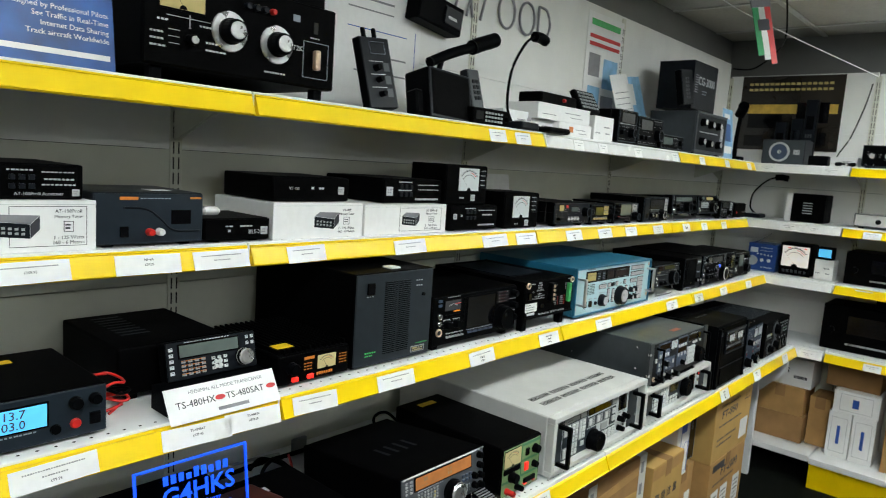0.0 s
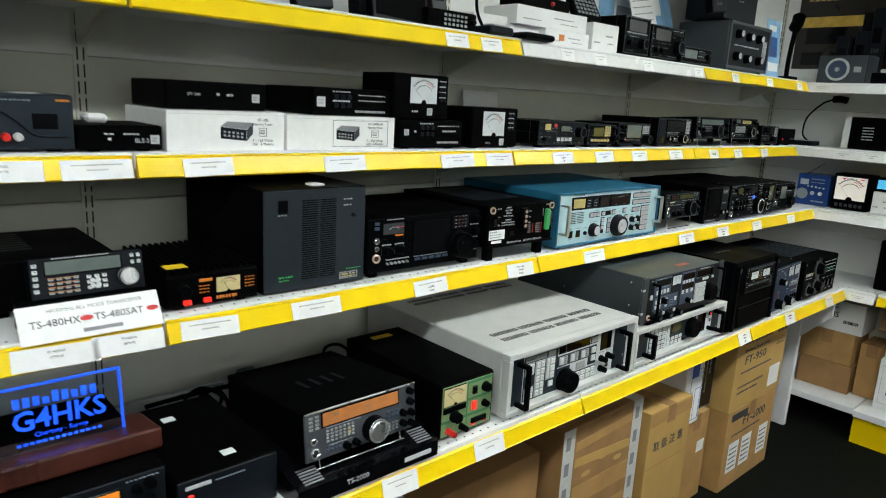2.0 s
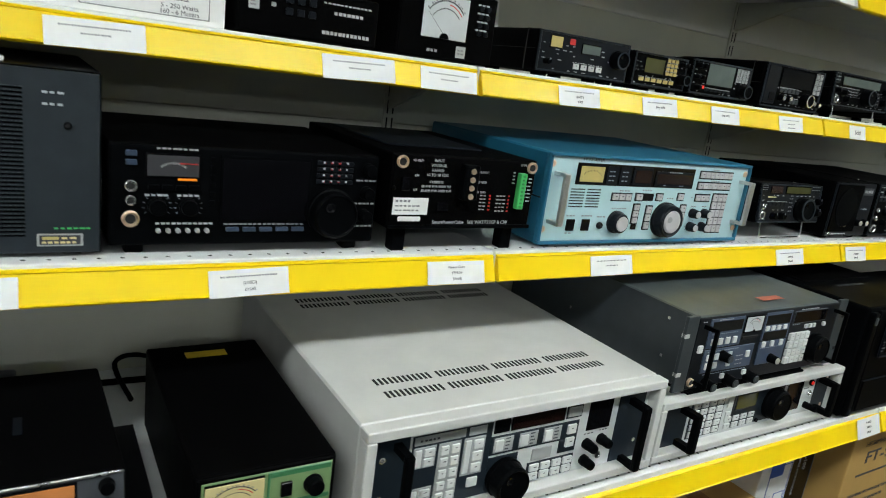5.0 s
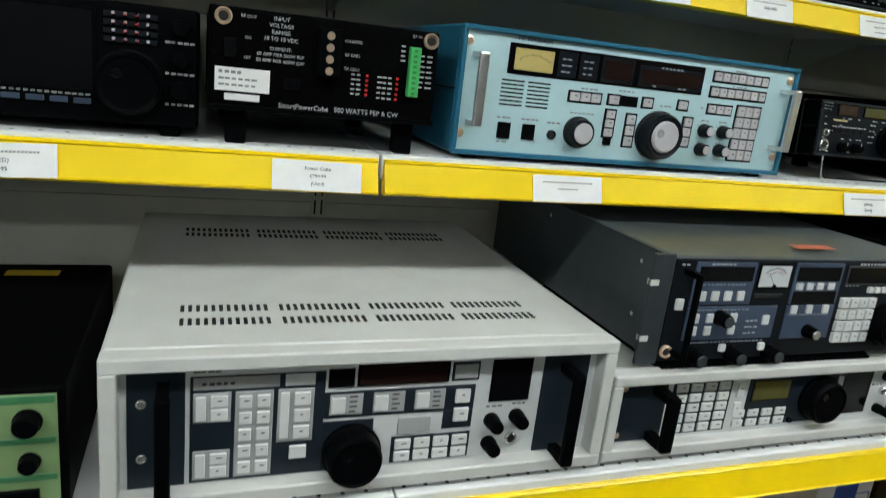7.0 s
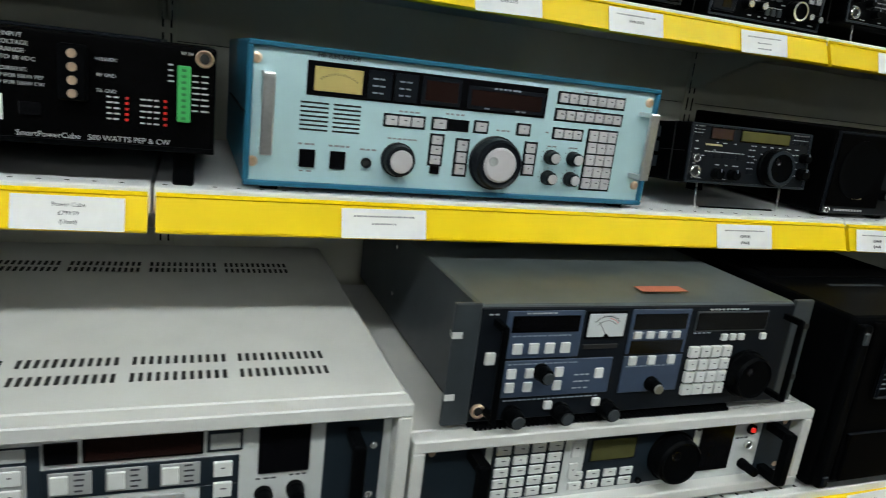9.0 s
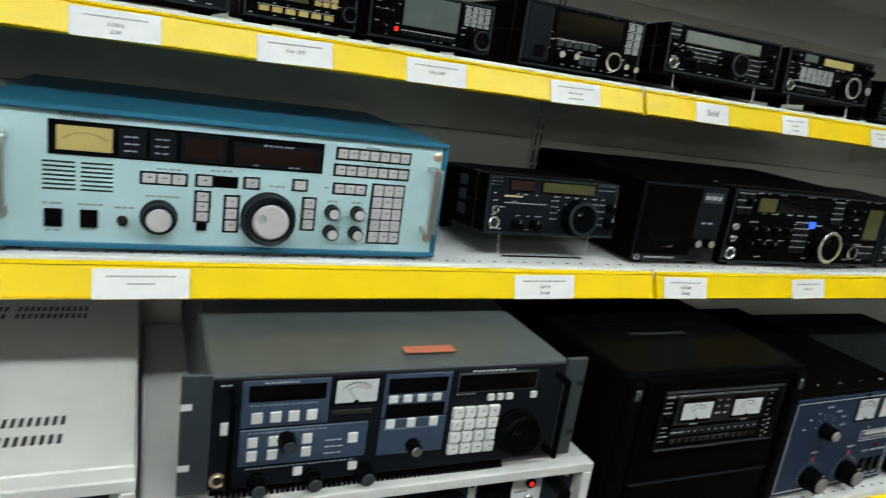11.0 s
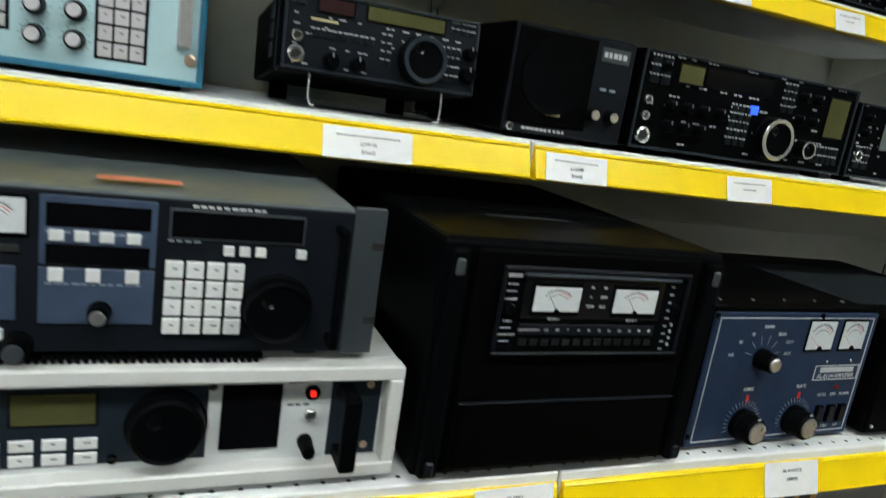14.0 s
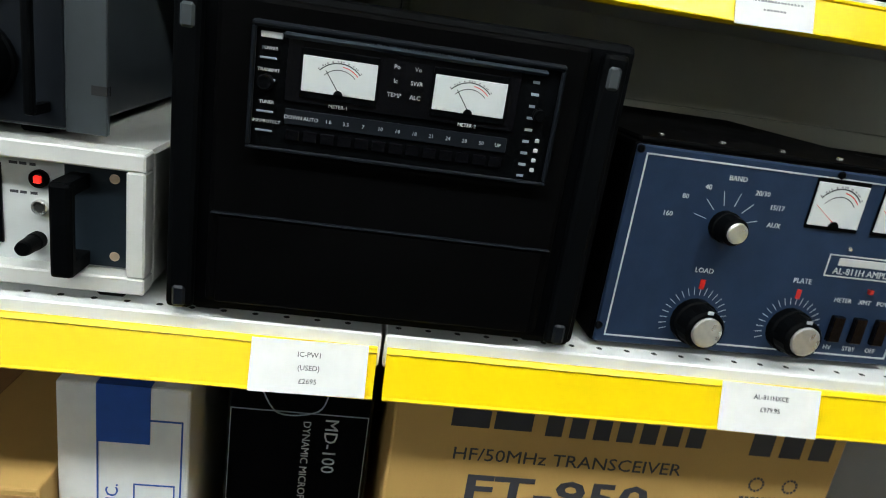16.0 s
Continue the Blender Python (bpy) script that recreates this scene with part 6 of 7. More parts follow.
U = radio("transceiver", "black transceiver with amber window and chrome-ringed knobs, on a wire stand", pose(R2X, 3.065, Z2) @ pose(0, 0, 0, 0, -4, 0), 0.236, 0.112, 0.22, [(0.40, 0.74, 0.74, 0.90, METERYEL), (0.18, 0.76, 0.32, 0.92, LCDGREY)], [(0.70, 0.34, 0.022, CHROME)], [(0.08, 0.78, 0.008, None), (0.92, 0.34, 0.012, CHROME), (0.86, 0.80, 0.008, None), (0.95, 0.76, 0.008, None)], [(0.16, 0.30, 0.54, 0.62, 6, 3, KEYGREY), (0.16, 0.08, 0.5, 0.2, 6, 1, CHAR)], [(0.07, 0.2, 0.010)], foot=0.028, bail=True)
radio("transceiver", "small black mobile transceiver with two rows of keys", pose(R2X, 3.345, Z2), 0.165, 0.085, 0.18, [(0.10, 0.60, 0.66, 0.90, GLOSS)], [(0.62, 0.28, 0.012, None)], [], [(0.76, 0.30, 0.96, 0.92, 2, 5, KEYGREY), (0.06, 0.16, 0.50, 0.48, 5, 2, CHAR)])
U = Unit("loudspeaker", "small plain black box with a red indicator", "radio accessory", pose(R2X, 3.545, Z2), 0.165, 0.075, 0.14, CASE, CASE, foot=0.004)
U.box("lamp", 0.14, 0.30, 0.19, 0.40, REDGLOW, 0.002)
U.box("latch", 0.66, 0.32, 0.88, 0.42, DGREY, 0.003)


# ---- top shelf ----
def leaflet(label, m, w, h, mt, rows=(), t=0.0012, category="leaflet", name="leaflet"):
    P = thing(name, label, category, m)
    part("sheet", boxbm(0, t, 0, w, 0, h), mt, P)
    for y0, y1, z0, z1, m2 in rows:
        part("print_block", boxbm(t, t + 0.0004, y0 * w, y1 * w, z0 * h, z1 * h), m2, P)
    return P


P = leaflet("blue printed advertising board with white text and a price label", pose(-1.19, 0.225, Z1) @ pose(0, 0, 0, 0, -8, 0), 0.27, 0.30, PAPERBLUE, ())
for z, s, h in ((0.050, "Track aircraft Worldwide", 0.0085), (0.064, "Internet Data Sharing", 0.0085), (0.078, "See Traffic in Real-Time", 0.0085), (0.092, "Designed by Professional Pilots", 0.0085)):
    link("lettering", text_mesh(s, h, CARD, "RIGHT"), P, (0.0016, 0.262, z))
part("print_block", boxbm(0.0012, 0.0016, 0.10, 0.262, 0.018, 0.027), CARD, P)
part("price_label", boxbm(0.0012, 0.002, 0.12, 0.25, 0.125, 0.175), CARD, P)
link("lettering", text_mesh("PRO+3D", 0.008, INK), P, (0.0024, 0.185, 0.163))
link("lettering", text_mesh("£299.95", 0.008, INK), P, (0.0024, 0.185, 0.150))
link("lettering", text_mesh("(Used)", 0.008, INK), P, (0.0024, 0.185, 0.137))
part("print_block", boxbm(0.0012, 0.0018, 0.0, 0.27, 0.20, 0.23), CARD, P)

U = Unit("antenna_tuner", "large black antenna tuner with silver-skirted knobs and a cream meter", "antenna tuner", pose(-1.152, 0.522, Z1), 0.405, 0.185, 0.29, CASE, CASE, foot=0.022)
U.meter(0.07, 0.60, 0.27, 0.92, METERYEL, -30)
U.knob(0.395, 0.48, 0.0235, 0.030, BLACK, BRUSHED, BRUSHED)
U.knob(0.645, 0.44, 0.0235, 0.030, BLACK, BRUSHED, BRUSHED)
U.knob(0.205, 0.30, 0.010, 0.020, BLACK, BRUSHED)
for u in (0.48, 0.525, 0.57):
    U.knob(u, 0.80, 0.007, 0.010, CHAR)
U.knob(0.615, 0.80, 0.006, 0.010, RED)
U.text(0.755, 0.45, "AT2K", 0.010)
outline(U, 0.80, 0.12, 0.955, 0.56, 0.001, DIMLETTER)
U.box("toggle_switch", 0.855, 0.22, 0.885, 0.46, BRASS, 0.016, 0.003)
U.knob(0.885, 0.25, 0.007, 0.012, BLACK)
U.box("slot_window", 0.86, 0.66, 0.885, 0.80, SLOT, 0.001)
U.box("logo_bar", 0.735, 0.76, 0.775, 0.84, DIMLETTER, 0.0008)
U.bars([(0.06, 0.46, 0.05, 0.02), (0.25, 0.46, 0.06, 0.02), (0.03, 0.33, 0.06, 0.02), (0.03, 0.26, 0.06, 0.02), (0.03, 0.19, 0.07, 0.02), (0.28, 0.30, 0.06, 0.02), (0.28, 0.22, 0.10, 0.02), (0.58, 0.10, 0.12, 0.02), (0.84, 0.60, 0.06, 0.015)], LETTER)
for z in (0.30, 0.37, 0.44):
    U.box("guide_line", 0.11, z - 0.06, 0.16, z - 0.053, LETTER, 0.0005)
U.box("guide_line", 0.202, 0.42, 0.207, 0.56, LETTER, 0.0005)
U.box("guide_line", 0.10, 0.52, 0.30, 0.527, LETTER, 0.0005)
U = Unit("radio_accessory", "black box on top of the tuner with a red mark", "radio accessory", pose(-1.18, 0.62, Z1 + 0.1855), 0.30, 0.09, 0.24, CASE, CASE)
U.box("lit_window", 0.62, 0.12, 0.74, 0.6, METERYEL, 0.001)
U.bars([(0.1, 0.2, 0.4, 0.05)], LETTER)

P = leaflet("large white information sheet pinned on the back panel", pose(BACK + 0.003, 0.93, 1.64), 0.56, 0.46, CARD, [(0.1, 0.35, 0.1 + 0.06 * i, 0.12 + 0.06 * i, GREYINK) for i in range(12)] + [(0.5, 0.9, 0.45, 0.455, BLUEINK), (0.05, 0.95, 0.72, 0.725, REDINK), (0.5, 0.8, 0.62, 0.632, GREYINK), (0.5, 0.8, 0.56, 0.568, GREYINK), (0.55, 0.9, 0.3, 0.31, GREYINK), (0.55, 0.9, 0.2, 0.21, GREYINK), (0.96, 0.964, 0.05, 0.5, BLUEINK)], category="poster", name="poster")
U = Unit("hand_controller", "tall black hand controller with knobs and two stub sockets", "radio accessory", pose(-1.235, 1.11, Z1 + 0.006) @ pose(0, 0, 0, 6, -12, 0), 0.098, 0.175, 0.028, BLACK, CHAR)
for u, v, r in ((0.4, 0.56, 0.009), (0.42, 0.40, 0.008), (0.45, 0.20, 0.008)):
    U.knob(u, v, r, 0.016)
for v in (0.52, 0.34, 0.16):
    U.box("label", 0.66, v, 0.86, v + 0.12, DGREY, 0.001)
    U.bars([(0.2, v + 0.13, 0.5, 0.012)], LETTER)
outline(U, 0.3, 0.76, 0.8, 0.93, 0.0008, DIMLETTER)
for y in (0.03, 0.065):
    part("stub_socket", boxbm(-0.02, -0.010, y - 0.005, y + 0.005, 0.175, 0.20, 0.002), BLACK, U.root)
U = Unit("power_adapter", "black plug-in adapter hung on the back panel", "power adapter", pose(-1.40, 1.42, 1.905) @ pose(0, 0, 0, -8, 0, 0), 0.19, 0.085, 0.058, BLACK, BLACK)
U.box("rib", 0.55, 0.2, 0.95, 0.8, CHAR, 0.006)
U.bars([(0.62, 0.4, 0.2, 0.1)], LETTER, 0.0065)
U = Unit("loudspeaker", "small black wedge loudspeaker leaning back", "loudspeaker", pose(-1.20, 1.285, Z1 + 0.004) @ pose(0, 0, 0, -3, -12, 0), 0.168, 0.135, 0.09, BLACK, CHAR, bev=0.008)
part("side_bracket", boxbm(-0.06, -0.02, -0.028, 0.0, 0.01, 0.075, 0.005), BLACK, U.root)
U.box("grille", 0.06, 0.08, 0.94, 0.94, CASE, 0.002)
M = thing("microphone", "black shotgun microphone on a short stand", "microphone", pose(-1.27, 1.36, Z1 + 0.15))
part("stem", tube([(0, 0, -0.15), (0, 0.01, -0.05), (0.0, 0.03, 0.02)], 0.008), BLACK, M)
part("body", tube([(0, -0.02, 0.0), (0, 0.06, 0.035), (0, 0.16, 0.07)], 0.014, 12), BLACK, M)
part("head", tube([(0, 0.15, 0.066), (0, 0.19, 0.082), (0, 0.255, 0.105)], 0.021, 14), BLACK, M, "foam head")
B = thing("cardboard_box", "small upright brown cardboard box", "box", pose(-1.27, 1.43, Z1))
part("box", boxbm(-0.05, 0, 0, 0.06, 0, 0.125, 0.002), CARTON, B)
U = Unit("handset", "grey-black telephone style handset standing upright", "handset", pose(-1.235, 1.495, Z1 + 0.045) @ pose(0, 0, 0, 4, -14, 0), 0.052, 0.115, 0.03, CHAR, DGREY)
U.keys(0.2, 0.2, 0.8, 0.75, 2, 4, CHAR, 0.7)
U = Unit("transceiver", "tiny black mobile transceiver with white keys", "transceiver", pose(-1.185, 1.435, Z1), 0.165, 0.046, 0.12, CASE, CASE)
U.keys(0.30, 0.15, 0.80, 0.85, 6, 3, KEYGREY, 0.55)
U.screen(0.06, 0.3, 0.26, 0.8, GLOSS)
U.knob(0.9, 0.5, 0.008, 0.01)
def gooseneck(label, m, h, reach):
    M = thing("microphone", label, "microphone", m, "gooseneck microphones")
    part("base", boxbm(-0.05, 0.05, -0.045, 0.045, 0, 0.022, 0.006, 2), CHAR, M)
    part("key_bar", boxbm(0.01, 0.045, -0.03, 0.03, 0.022, 0.026, 0.001), BRUSHED, M)
    part("neck", tube([(-0.02, 0, 0.02), (-0.02, -0.03, h * 0.25), (-0.02, -0.02, h * 0.6), (-0.02, reach * 0.35, h * 0.9), (-0.02, reach * 0.8, h)], 0.0042), BLACK, M)
    part("head", tube([(-0.02, reach * 0.75, h * 0.995), (-0.02, reach, h * 1.005), (-0.02, reach * 1.3, h * 0.985)], 0.016, 12), BLACK, M, "foam windshield")
gooseneck("black gooseneck desk microphone with a foam head", pose(-1.20, 1.66, Z1), 0.285, 0.11)
def smallbox(label, x, y, z, w, h, d, mt=CARD, name="cardboard_box", dot=None):
    U = Unit(name, label, "box", pose(x, y, z), w, h, d, mt, None, bev=0.001)
    U.bars([(0.5, 0.55, 0.3, 0.06), (0.08, 0.3, 0.25, 0.05), (0.6, 0.3, 0.25, 0.05)], GREYINK)
    part("lid_seam", boxbm(-d * 0.52, -d * 0.48, 0.001, w - 0.001, h - 0.0005, h + 0.0006), KEYGREY, U.root)
    if dot:
        U.box("sticker", 0.3, 0.35, 0.42, 0.75, dot, 0.0006)
    return U
smallbox("small white radio accessory box", -1.24, 1.64, Z1, 0.15, 0.062, 0.10)
smallbox("low white radio accessory box", -1.225, 1.765, Z1, 0.13, 0.045, 0.12)
smallbox("white accessory box with orange sticker", -1.20, 1.89, Z1, 0.205, 0.045, 0.12, dot=ORANGE)
smallbox("white accessory box stacked on others", -1.205, 1.77, Z1 + 0.046, 0.315, 0.050, 0.13)
smallbox("small square white accessory box", -1.195, 2.105, Z1, 0.135, 0.085, 0.11)
part("flat_base", boxbm(-0.04, 0.04, -0.06, 0.06, 0, 0.018, 0.008, 2), BLACK, thing("foot_switch", "flat black foot switch", "radio accessory", pose(-1.175, 1.80, Z1)))
U = Unit("radio_accessory", "flat black box with a red knob on white boxes", "radio accessory", pose(-1.215, 1.80, Z1 + 0.097), 0.21, 0.034, 0.09, CASE, CASE)
U.knob(0.6, 0.5, 0.006, 0.008, RED)
U = Unit("keypad", "black keypad with rows of pale keys", "keypad", pose(-1.205, 2.03, Z1 + 0.097) @ pose(0, 0, 0, 0, -30, 0), 0.13, 0.082, 0.02, BLACK, BLACK)
U.keys(0.08, 0.08, 0.92, 0.92, 6, 5, KEYGREY, 0.6)
radio("transceiver", "black upright transceiver with small display", pose(-1.19, 2.265, Z1), 0.145, 0.125, 0.18, [(0.15, 0.6, 0.85, 0.9, GLOSS)], [(0.7, 0.3, 0.018, None)], [(0.2, 0.3, 0.01, None)], [(0.1, 0.48, 0.9, 0.56, 6, 1, CHAR)])
radio("transceiver", "black transceiver with round knob on the upper shelf", pose(-1.19, 2.425, Z1), 0.215, 0.115, 0.2, [(0.1, 0.55, 0.55, 0.88, GLOSS)], [(0.78, 0.4, 0.024, None)], [(0.15, 0.25, 0.01, None), (0.3, 0.25, 0.01, None)], [(0.62, 0.75, 0.95, 0.9, 4, 1, CHAR)])
radio("transceiver", "low black mobile transceiver", pose(-1.175, 2.60, Z1), 0.22, 0.062, 0.15, [(0.1, 0.3, 0.5, 0.8, LCDGREY)], [], [(0.85, 0.5, 0.012, None)], [(0.55, 0.2, 0.75, 0.8, 3, 2, CHAR)], foot=0.004)
leaflet("white printed sheet leaning against the wall", pose(-1.33, 2.60, Z1 + 0.001) @ pose(0, 0, 0, 10, -14, 0), 0.16, 0.30, CARD, [(0.1, 0.9, 0.1 + 0.08 * i, 0.11 + 0.08 * i, GREYINK) for i in range(9)])
leaflet("pale blue brochure leaning against the wall", pose(-1.35, 2.72, Z1 + 0.001) @ pose(0, 0, 0, 8, -14, 0), 0.19, 0.31, PAPERSKY, [(0.1, 0.9, 0.08, 0.4, CARD), (0.05, 0.6, 0.6, 0.9, CARD)])
U = Unit("hand_controller", "black loudspeaker microphone leaning on a box", "radio accessory", pose(-1.18, 2.80, Z1 + 0.195) @ pose(0, 0, 0, 8, -8, 0), 0.12, 0.145, 0.03, BLACK, CHAR)
U.keys(0.2, 0.15, 0.6, 0.8, 2, 6, DGREY, 0.6)
U = Unit("radio_receiver", "grey metal valve-era set with six black knobs", "radio receiver", pose(-1.175, 2.945, Z1), 0.36, 0.186, 0.22, DGREY, CHAR, foot=0.008, inset=0.006, margin=0.012)
for u, v in ((0.2, 0.75), (0.45, 0.72), (0.7, 0.72), (0.2, 0.28), (0.45, 0.25), (0.75, 0.25)):
    U.knob(u, v, 0.018, 0.022, BLACK, BRUSHED)
U.bars([(0.15, 0.5, 0.6, 0.03), (0.85, 0.3, 0.1, 0.4)], LETTER)
U = Unit("cardboard_box", "tall black printed tuner box standing on the grey set", "box", pose(-1.205, 2.93, Z1 + 0.1945), 0.27, 0.205, 0.16, CHAR, None, bev=0.002)
U.text(0.55, 0.60, "CG-3000", 0.036, LETTER, bold=0.0006, squash=1.0)
U.bars([(0.40, 0.40, 0.2, 0.02), (0.40, 0.34, 0.16, 0.02)], DIMLETTER)
for i in range(8):
    U.box("print_bar", 0.08, 0.35 + 0.05 * i, 0.2, 0.37 + 0.05 * i, GREYINK, 0.0005)
leaflet("narrow blue brochure standing at the shelf edge", pose(-1.18, 3.31, Z1) @ pose(0, 0, 0, 0, -6, 0), 0.13, 0.235, PAPERSKY, [(0.15, 0.9, 0.1, 0.25, CARD), (0.15, 0.7, 0.8, 0.9, CARD), (0.2, 0.8, 0.35, 0.7, PAPERBLUE)])

# wall above the top shelf: block letters of a maker's sign, poster, flag and wire
sign = thing("wall_sign", "large outlined silver letters fixed on the white panel", "sign", pose(BACK + 0.004, 1.60, 2.02))
for k, (y, z) in enumerate(((0.0, 0.0), (0.13, 0.0), (0.30, 0.0), (0.42, -0.005), (0.52, -0.01))):
    if k in (2, 3):
        part("round_letter", tube([(0, y + 0.045 * math.sin(a), 0.055 * math.cos(a)) for a in [i * 0.6283 for i in range(11)]], 0.0045, 6), GREYINK, sign, loc=(0.003, 0.0, 0.0))
    elif k == 4:
        part("round_letter", tube([(0, y - 0.03, -0.055), (0, y + 0.02, -0.05), (0, y + 0.045, 0), (0, y + 0.02, 0.05), (0, y - 0.03, 0.055)], 0.0045, 6), GREYINK, sign, loc=(0.003, 0, 0))
        part("letter_stroke", tube([(0, y - 0.03, -0.055), (0, y - 0.03, 0.055)], 0.0045, 6), GREYINK, sign, loc=(0.003, 0, 0))
    else:
        for d, s in ((-0.04, 1), (-0.01, -1), (0.03, 1)):
            part("letter_stroke", tube([(0, y + d, -0.055), (0, y + d + 0.03 * s, 0.055)], 0.0045, 6), GREYINK, sign, loc=(0.003, 0, 0))
leaflet("tall poster of radio equipment with a red and green heading", pose(BACK + 0.003, 2.44, 1.64), 0.30, 0.50, CARD, [(0.1, 0.9, 0.9, 0.95, GREENPL), (0.08, 0.92, 0.80, 0.83, REDINK), (0.08, 0.92, 0.74, 0.77, REDINK), (0.1, 0.4, 0.5, 0.68, GREYINK), (0.5, 0.9, 0.42, 0.66, PAPERSKY), (0.12, 0.45, 0.22, 0.42, PAPERSKY), (0.5, 0.85, 0.15, 0.36, GREYINK), (0.1, 0.4, 0.08, 0.18, INK)], category="poster", name="poster")
P = thing("poster", "dark framed transceiver poster with golden heading", "poster", pose(-1.385, 4.077, 1.69, 0, 0, -90))
part("sheet", boxbm(0, 0.002, 0, 0.52, 0, 0.405), POSTERDK, P)
part("golden_glow", boxbm(0.002, 0.0024, 0.02, 0.50, 0.20, 0.25), POSTERGOLD, P)
for z in (0.355, 0.325):
    bm = bmesh.new()
    for i in range(16):
        add_box(bm, 0.002, 0.0026, 0.04 + i * 0.027, 0.06 + i * 0.027, z, z + 0.013)
    part("lettering", bm, METERYEL, P)
for y, z, w, h in ((0.05, 0.12, 0.18, 0.08), (0.30, 0.15, 0.16, 0.11), (0.04, 0.02, 0.10, 0.06), (0.18, 0.02, 0.10, 0.06), (0.34, 0.03, 0.12, 0.07)):
    part("printed_picture", boxbm(0.002, 0.0026, y, y + w, z, z + h), GLOSS, P)
F = thing("hanging_flag", "small green, white and red pennant hanging from the ceiling", "flag", pose(-0.96, 2.98, 2.0) @ pose(0, 0, 0, 12, -8, -25))
for i, m2 in enumerate((GREENFLAG, CARD, REDINK)):
    part("cloth", boxbm(-0.001, 0.001, i * 0.034, (i + 1) * 0.034, 0.02 - 0.02 * i, 0.22), m2, F)
part("emblem", boxbm(0.001, 0.002, 0.02, 0.085, 0.12, 0.165), INK, F)
part("hem_rod", boxbm(-0.004, 0.004, -0.004, 0.106, 0.215, 0.245, 0.002), GREYINK, F)
part("cord", tube([(0, 0.0, 0.24), (0, 0.0, 0.33)], 0.0012, 6), BLACK, F)
W = thing("wire", "thin white wire strung across under the ceiling", "cable", pose(0, 0, 0))
part("strand", tube([(-1.20, 2.55, 2.335), (-1.10, 2.85, 2.235), (-0.98, 3.2, 2.17), (-0.72, 4.07, 2.075)], 0.0022, 6), CARD, W)
W = thing("cable", "black cable slung over the shelving top", "cable", pose(0, 0, 0))
part("strand", tube([(-1.44, 4.05, 2.14), (-1.30, 3.95, 2.12), (-1.15, 3.8, 2.17), (-1.05, 3.6, 2.22), (-0.98, 3.3, 2.335)], 0.004, 6), BLACK, W)
W = thing("cable", "black lead hanging down the upright", "cable", pose(0, 0, 0))
part("strand", tube([(-0.74, 4.06, 2.04), (-0.76, 4.05, 1.92), (-0.80, 4.02, 1.76), (-0.84, 3.98, 1.66), (-0.80, 3.95, 1.615)], 0.0035, 6), BLACK, W)

# ---- end shelves ----
def endpose(x, z, y=3.80):
    return pose(x, y, z, 0, 0, -90)


M = thing("microphone", "tall black desk microphone with a round head", "microphone", endpose(-1.30, 1.607, 3.82))
part("base", boxbm(-0.04, 0.04, -0.04, 0.04, 0, 0.03, 0.006, 2), BLACK, M)
part("stem", tube([(0, 0, 0.02), (0, 0, 0.12), (0, 0.01, 0.25)], 0.012), BLACK, M)
part("head", tube([(-0.01, 0.0, 0.25), (0.01, 0.02, 0.28), (0.03, 0.03, 0.30)], 0.028, 14), BLACK, M)
U = Unit("loudspeaker", "grey square loudspeaker with a round silver grille", "loudspeaker", endpose(-1.155, 1.607), 0.205, 0.125, 0.15, CHAR, DGREY)
link("speaker_ring", cached(("sring",), lambda: lathe([(0, 0.05), (0.004, 0.05), (0.005, 0.044)], 28), "speaker_ring", LETTER), U.root, U.at(0.42, 0.5))
link("speaker_cone", cached(("scone",), lambda: lathe([(0, 0.042), (0.002, 0.038), (0.001, 0.01)], 28), "speaker_cone", SLATE), U.root, U.at(0.42, 0.5, 0.004))
U.bars([(0.75, 0.4, 0.15, 0.2)], LETTER)
for x, h in ((-1.16, 0.23), (-1.08, 0.25), (-1.02, 0.35)):
    U = Unit("handheld_radio", "black handheld radio standing upright", "handheld radio", endpose(x, 1.607, 3.99), 0.06, h, 0.04, BLACK, CHAR)
    U.screen(0.2, 0.55, 0.8, 0.75, GLOSS)
    U.keys(0.2, 0.15, 0.8, 0.5, 3, 4, DGREY, 0.6)
U = Unit("radio_accessory", "small black bracket lying on the shelf", "radio accessory", endpose(-0.93, 1.607), 0.09, 0.05, 0.06, BLACK, BLACK)
smallbox("small plain white cardboard box", 0, 0, 0, 0.13, 0.05, 0.1).root.matrix_basis = endpose(-0.85, 1.607, 3.86)
T = thing("connector", "loose chrome and black coaxial connectors", "connector", endpose(-0.79, 1.607, 3.76))
for k in range(3):
    part("plug", tube([(0, k * 0.03, 0.012), (0.02, k * 0.03 + 0.02, 0.012)], 0.010, 10), CHROME if k % 2 else BLACK, T)
U = radio("transceiver", "black transceiver with silver knobs on the end shelf", endpose(-0.695, 1.607), 0.36, 0.11, 0.2, [(0.45, 0.4, 0.7, 0.85, METERFACE)], [(0.85, 0.4, 0.025, CHROME)], [(0.12, 0.5, 0.018, BRUSHED), (0.3, 0.5, 0.018, BRUSHED)])
gooseneck("black gooseneck desk microphone in the shelf corner", endpose(-1.17, 1.318, 3.85), 0.22, 0.11)
U = Unit("radio_accessory", "square black box with pale diagram, half in a white sleeve", "radio accessory", endpose(-0.99, 1.318, 3.85), 0.155, 0.145, 0.16, CASE, CASE)
U.bars([(0.35, 0.3 + 0.09 * i, 0.3, 0.03) for i in range(5)], LETTER)
part("white_sleeve", boxbm(-0.14, -0.01, -0.03, -0.001, 0, 0.14), CARD, U.root)
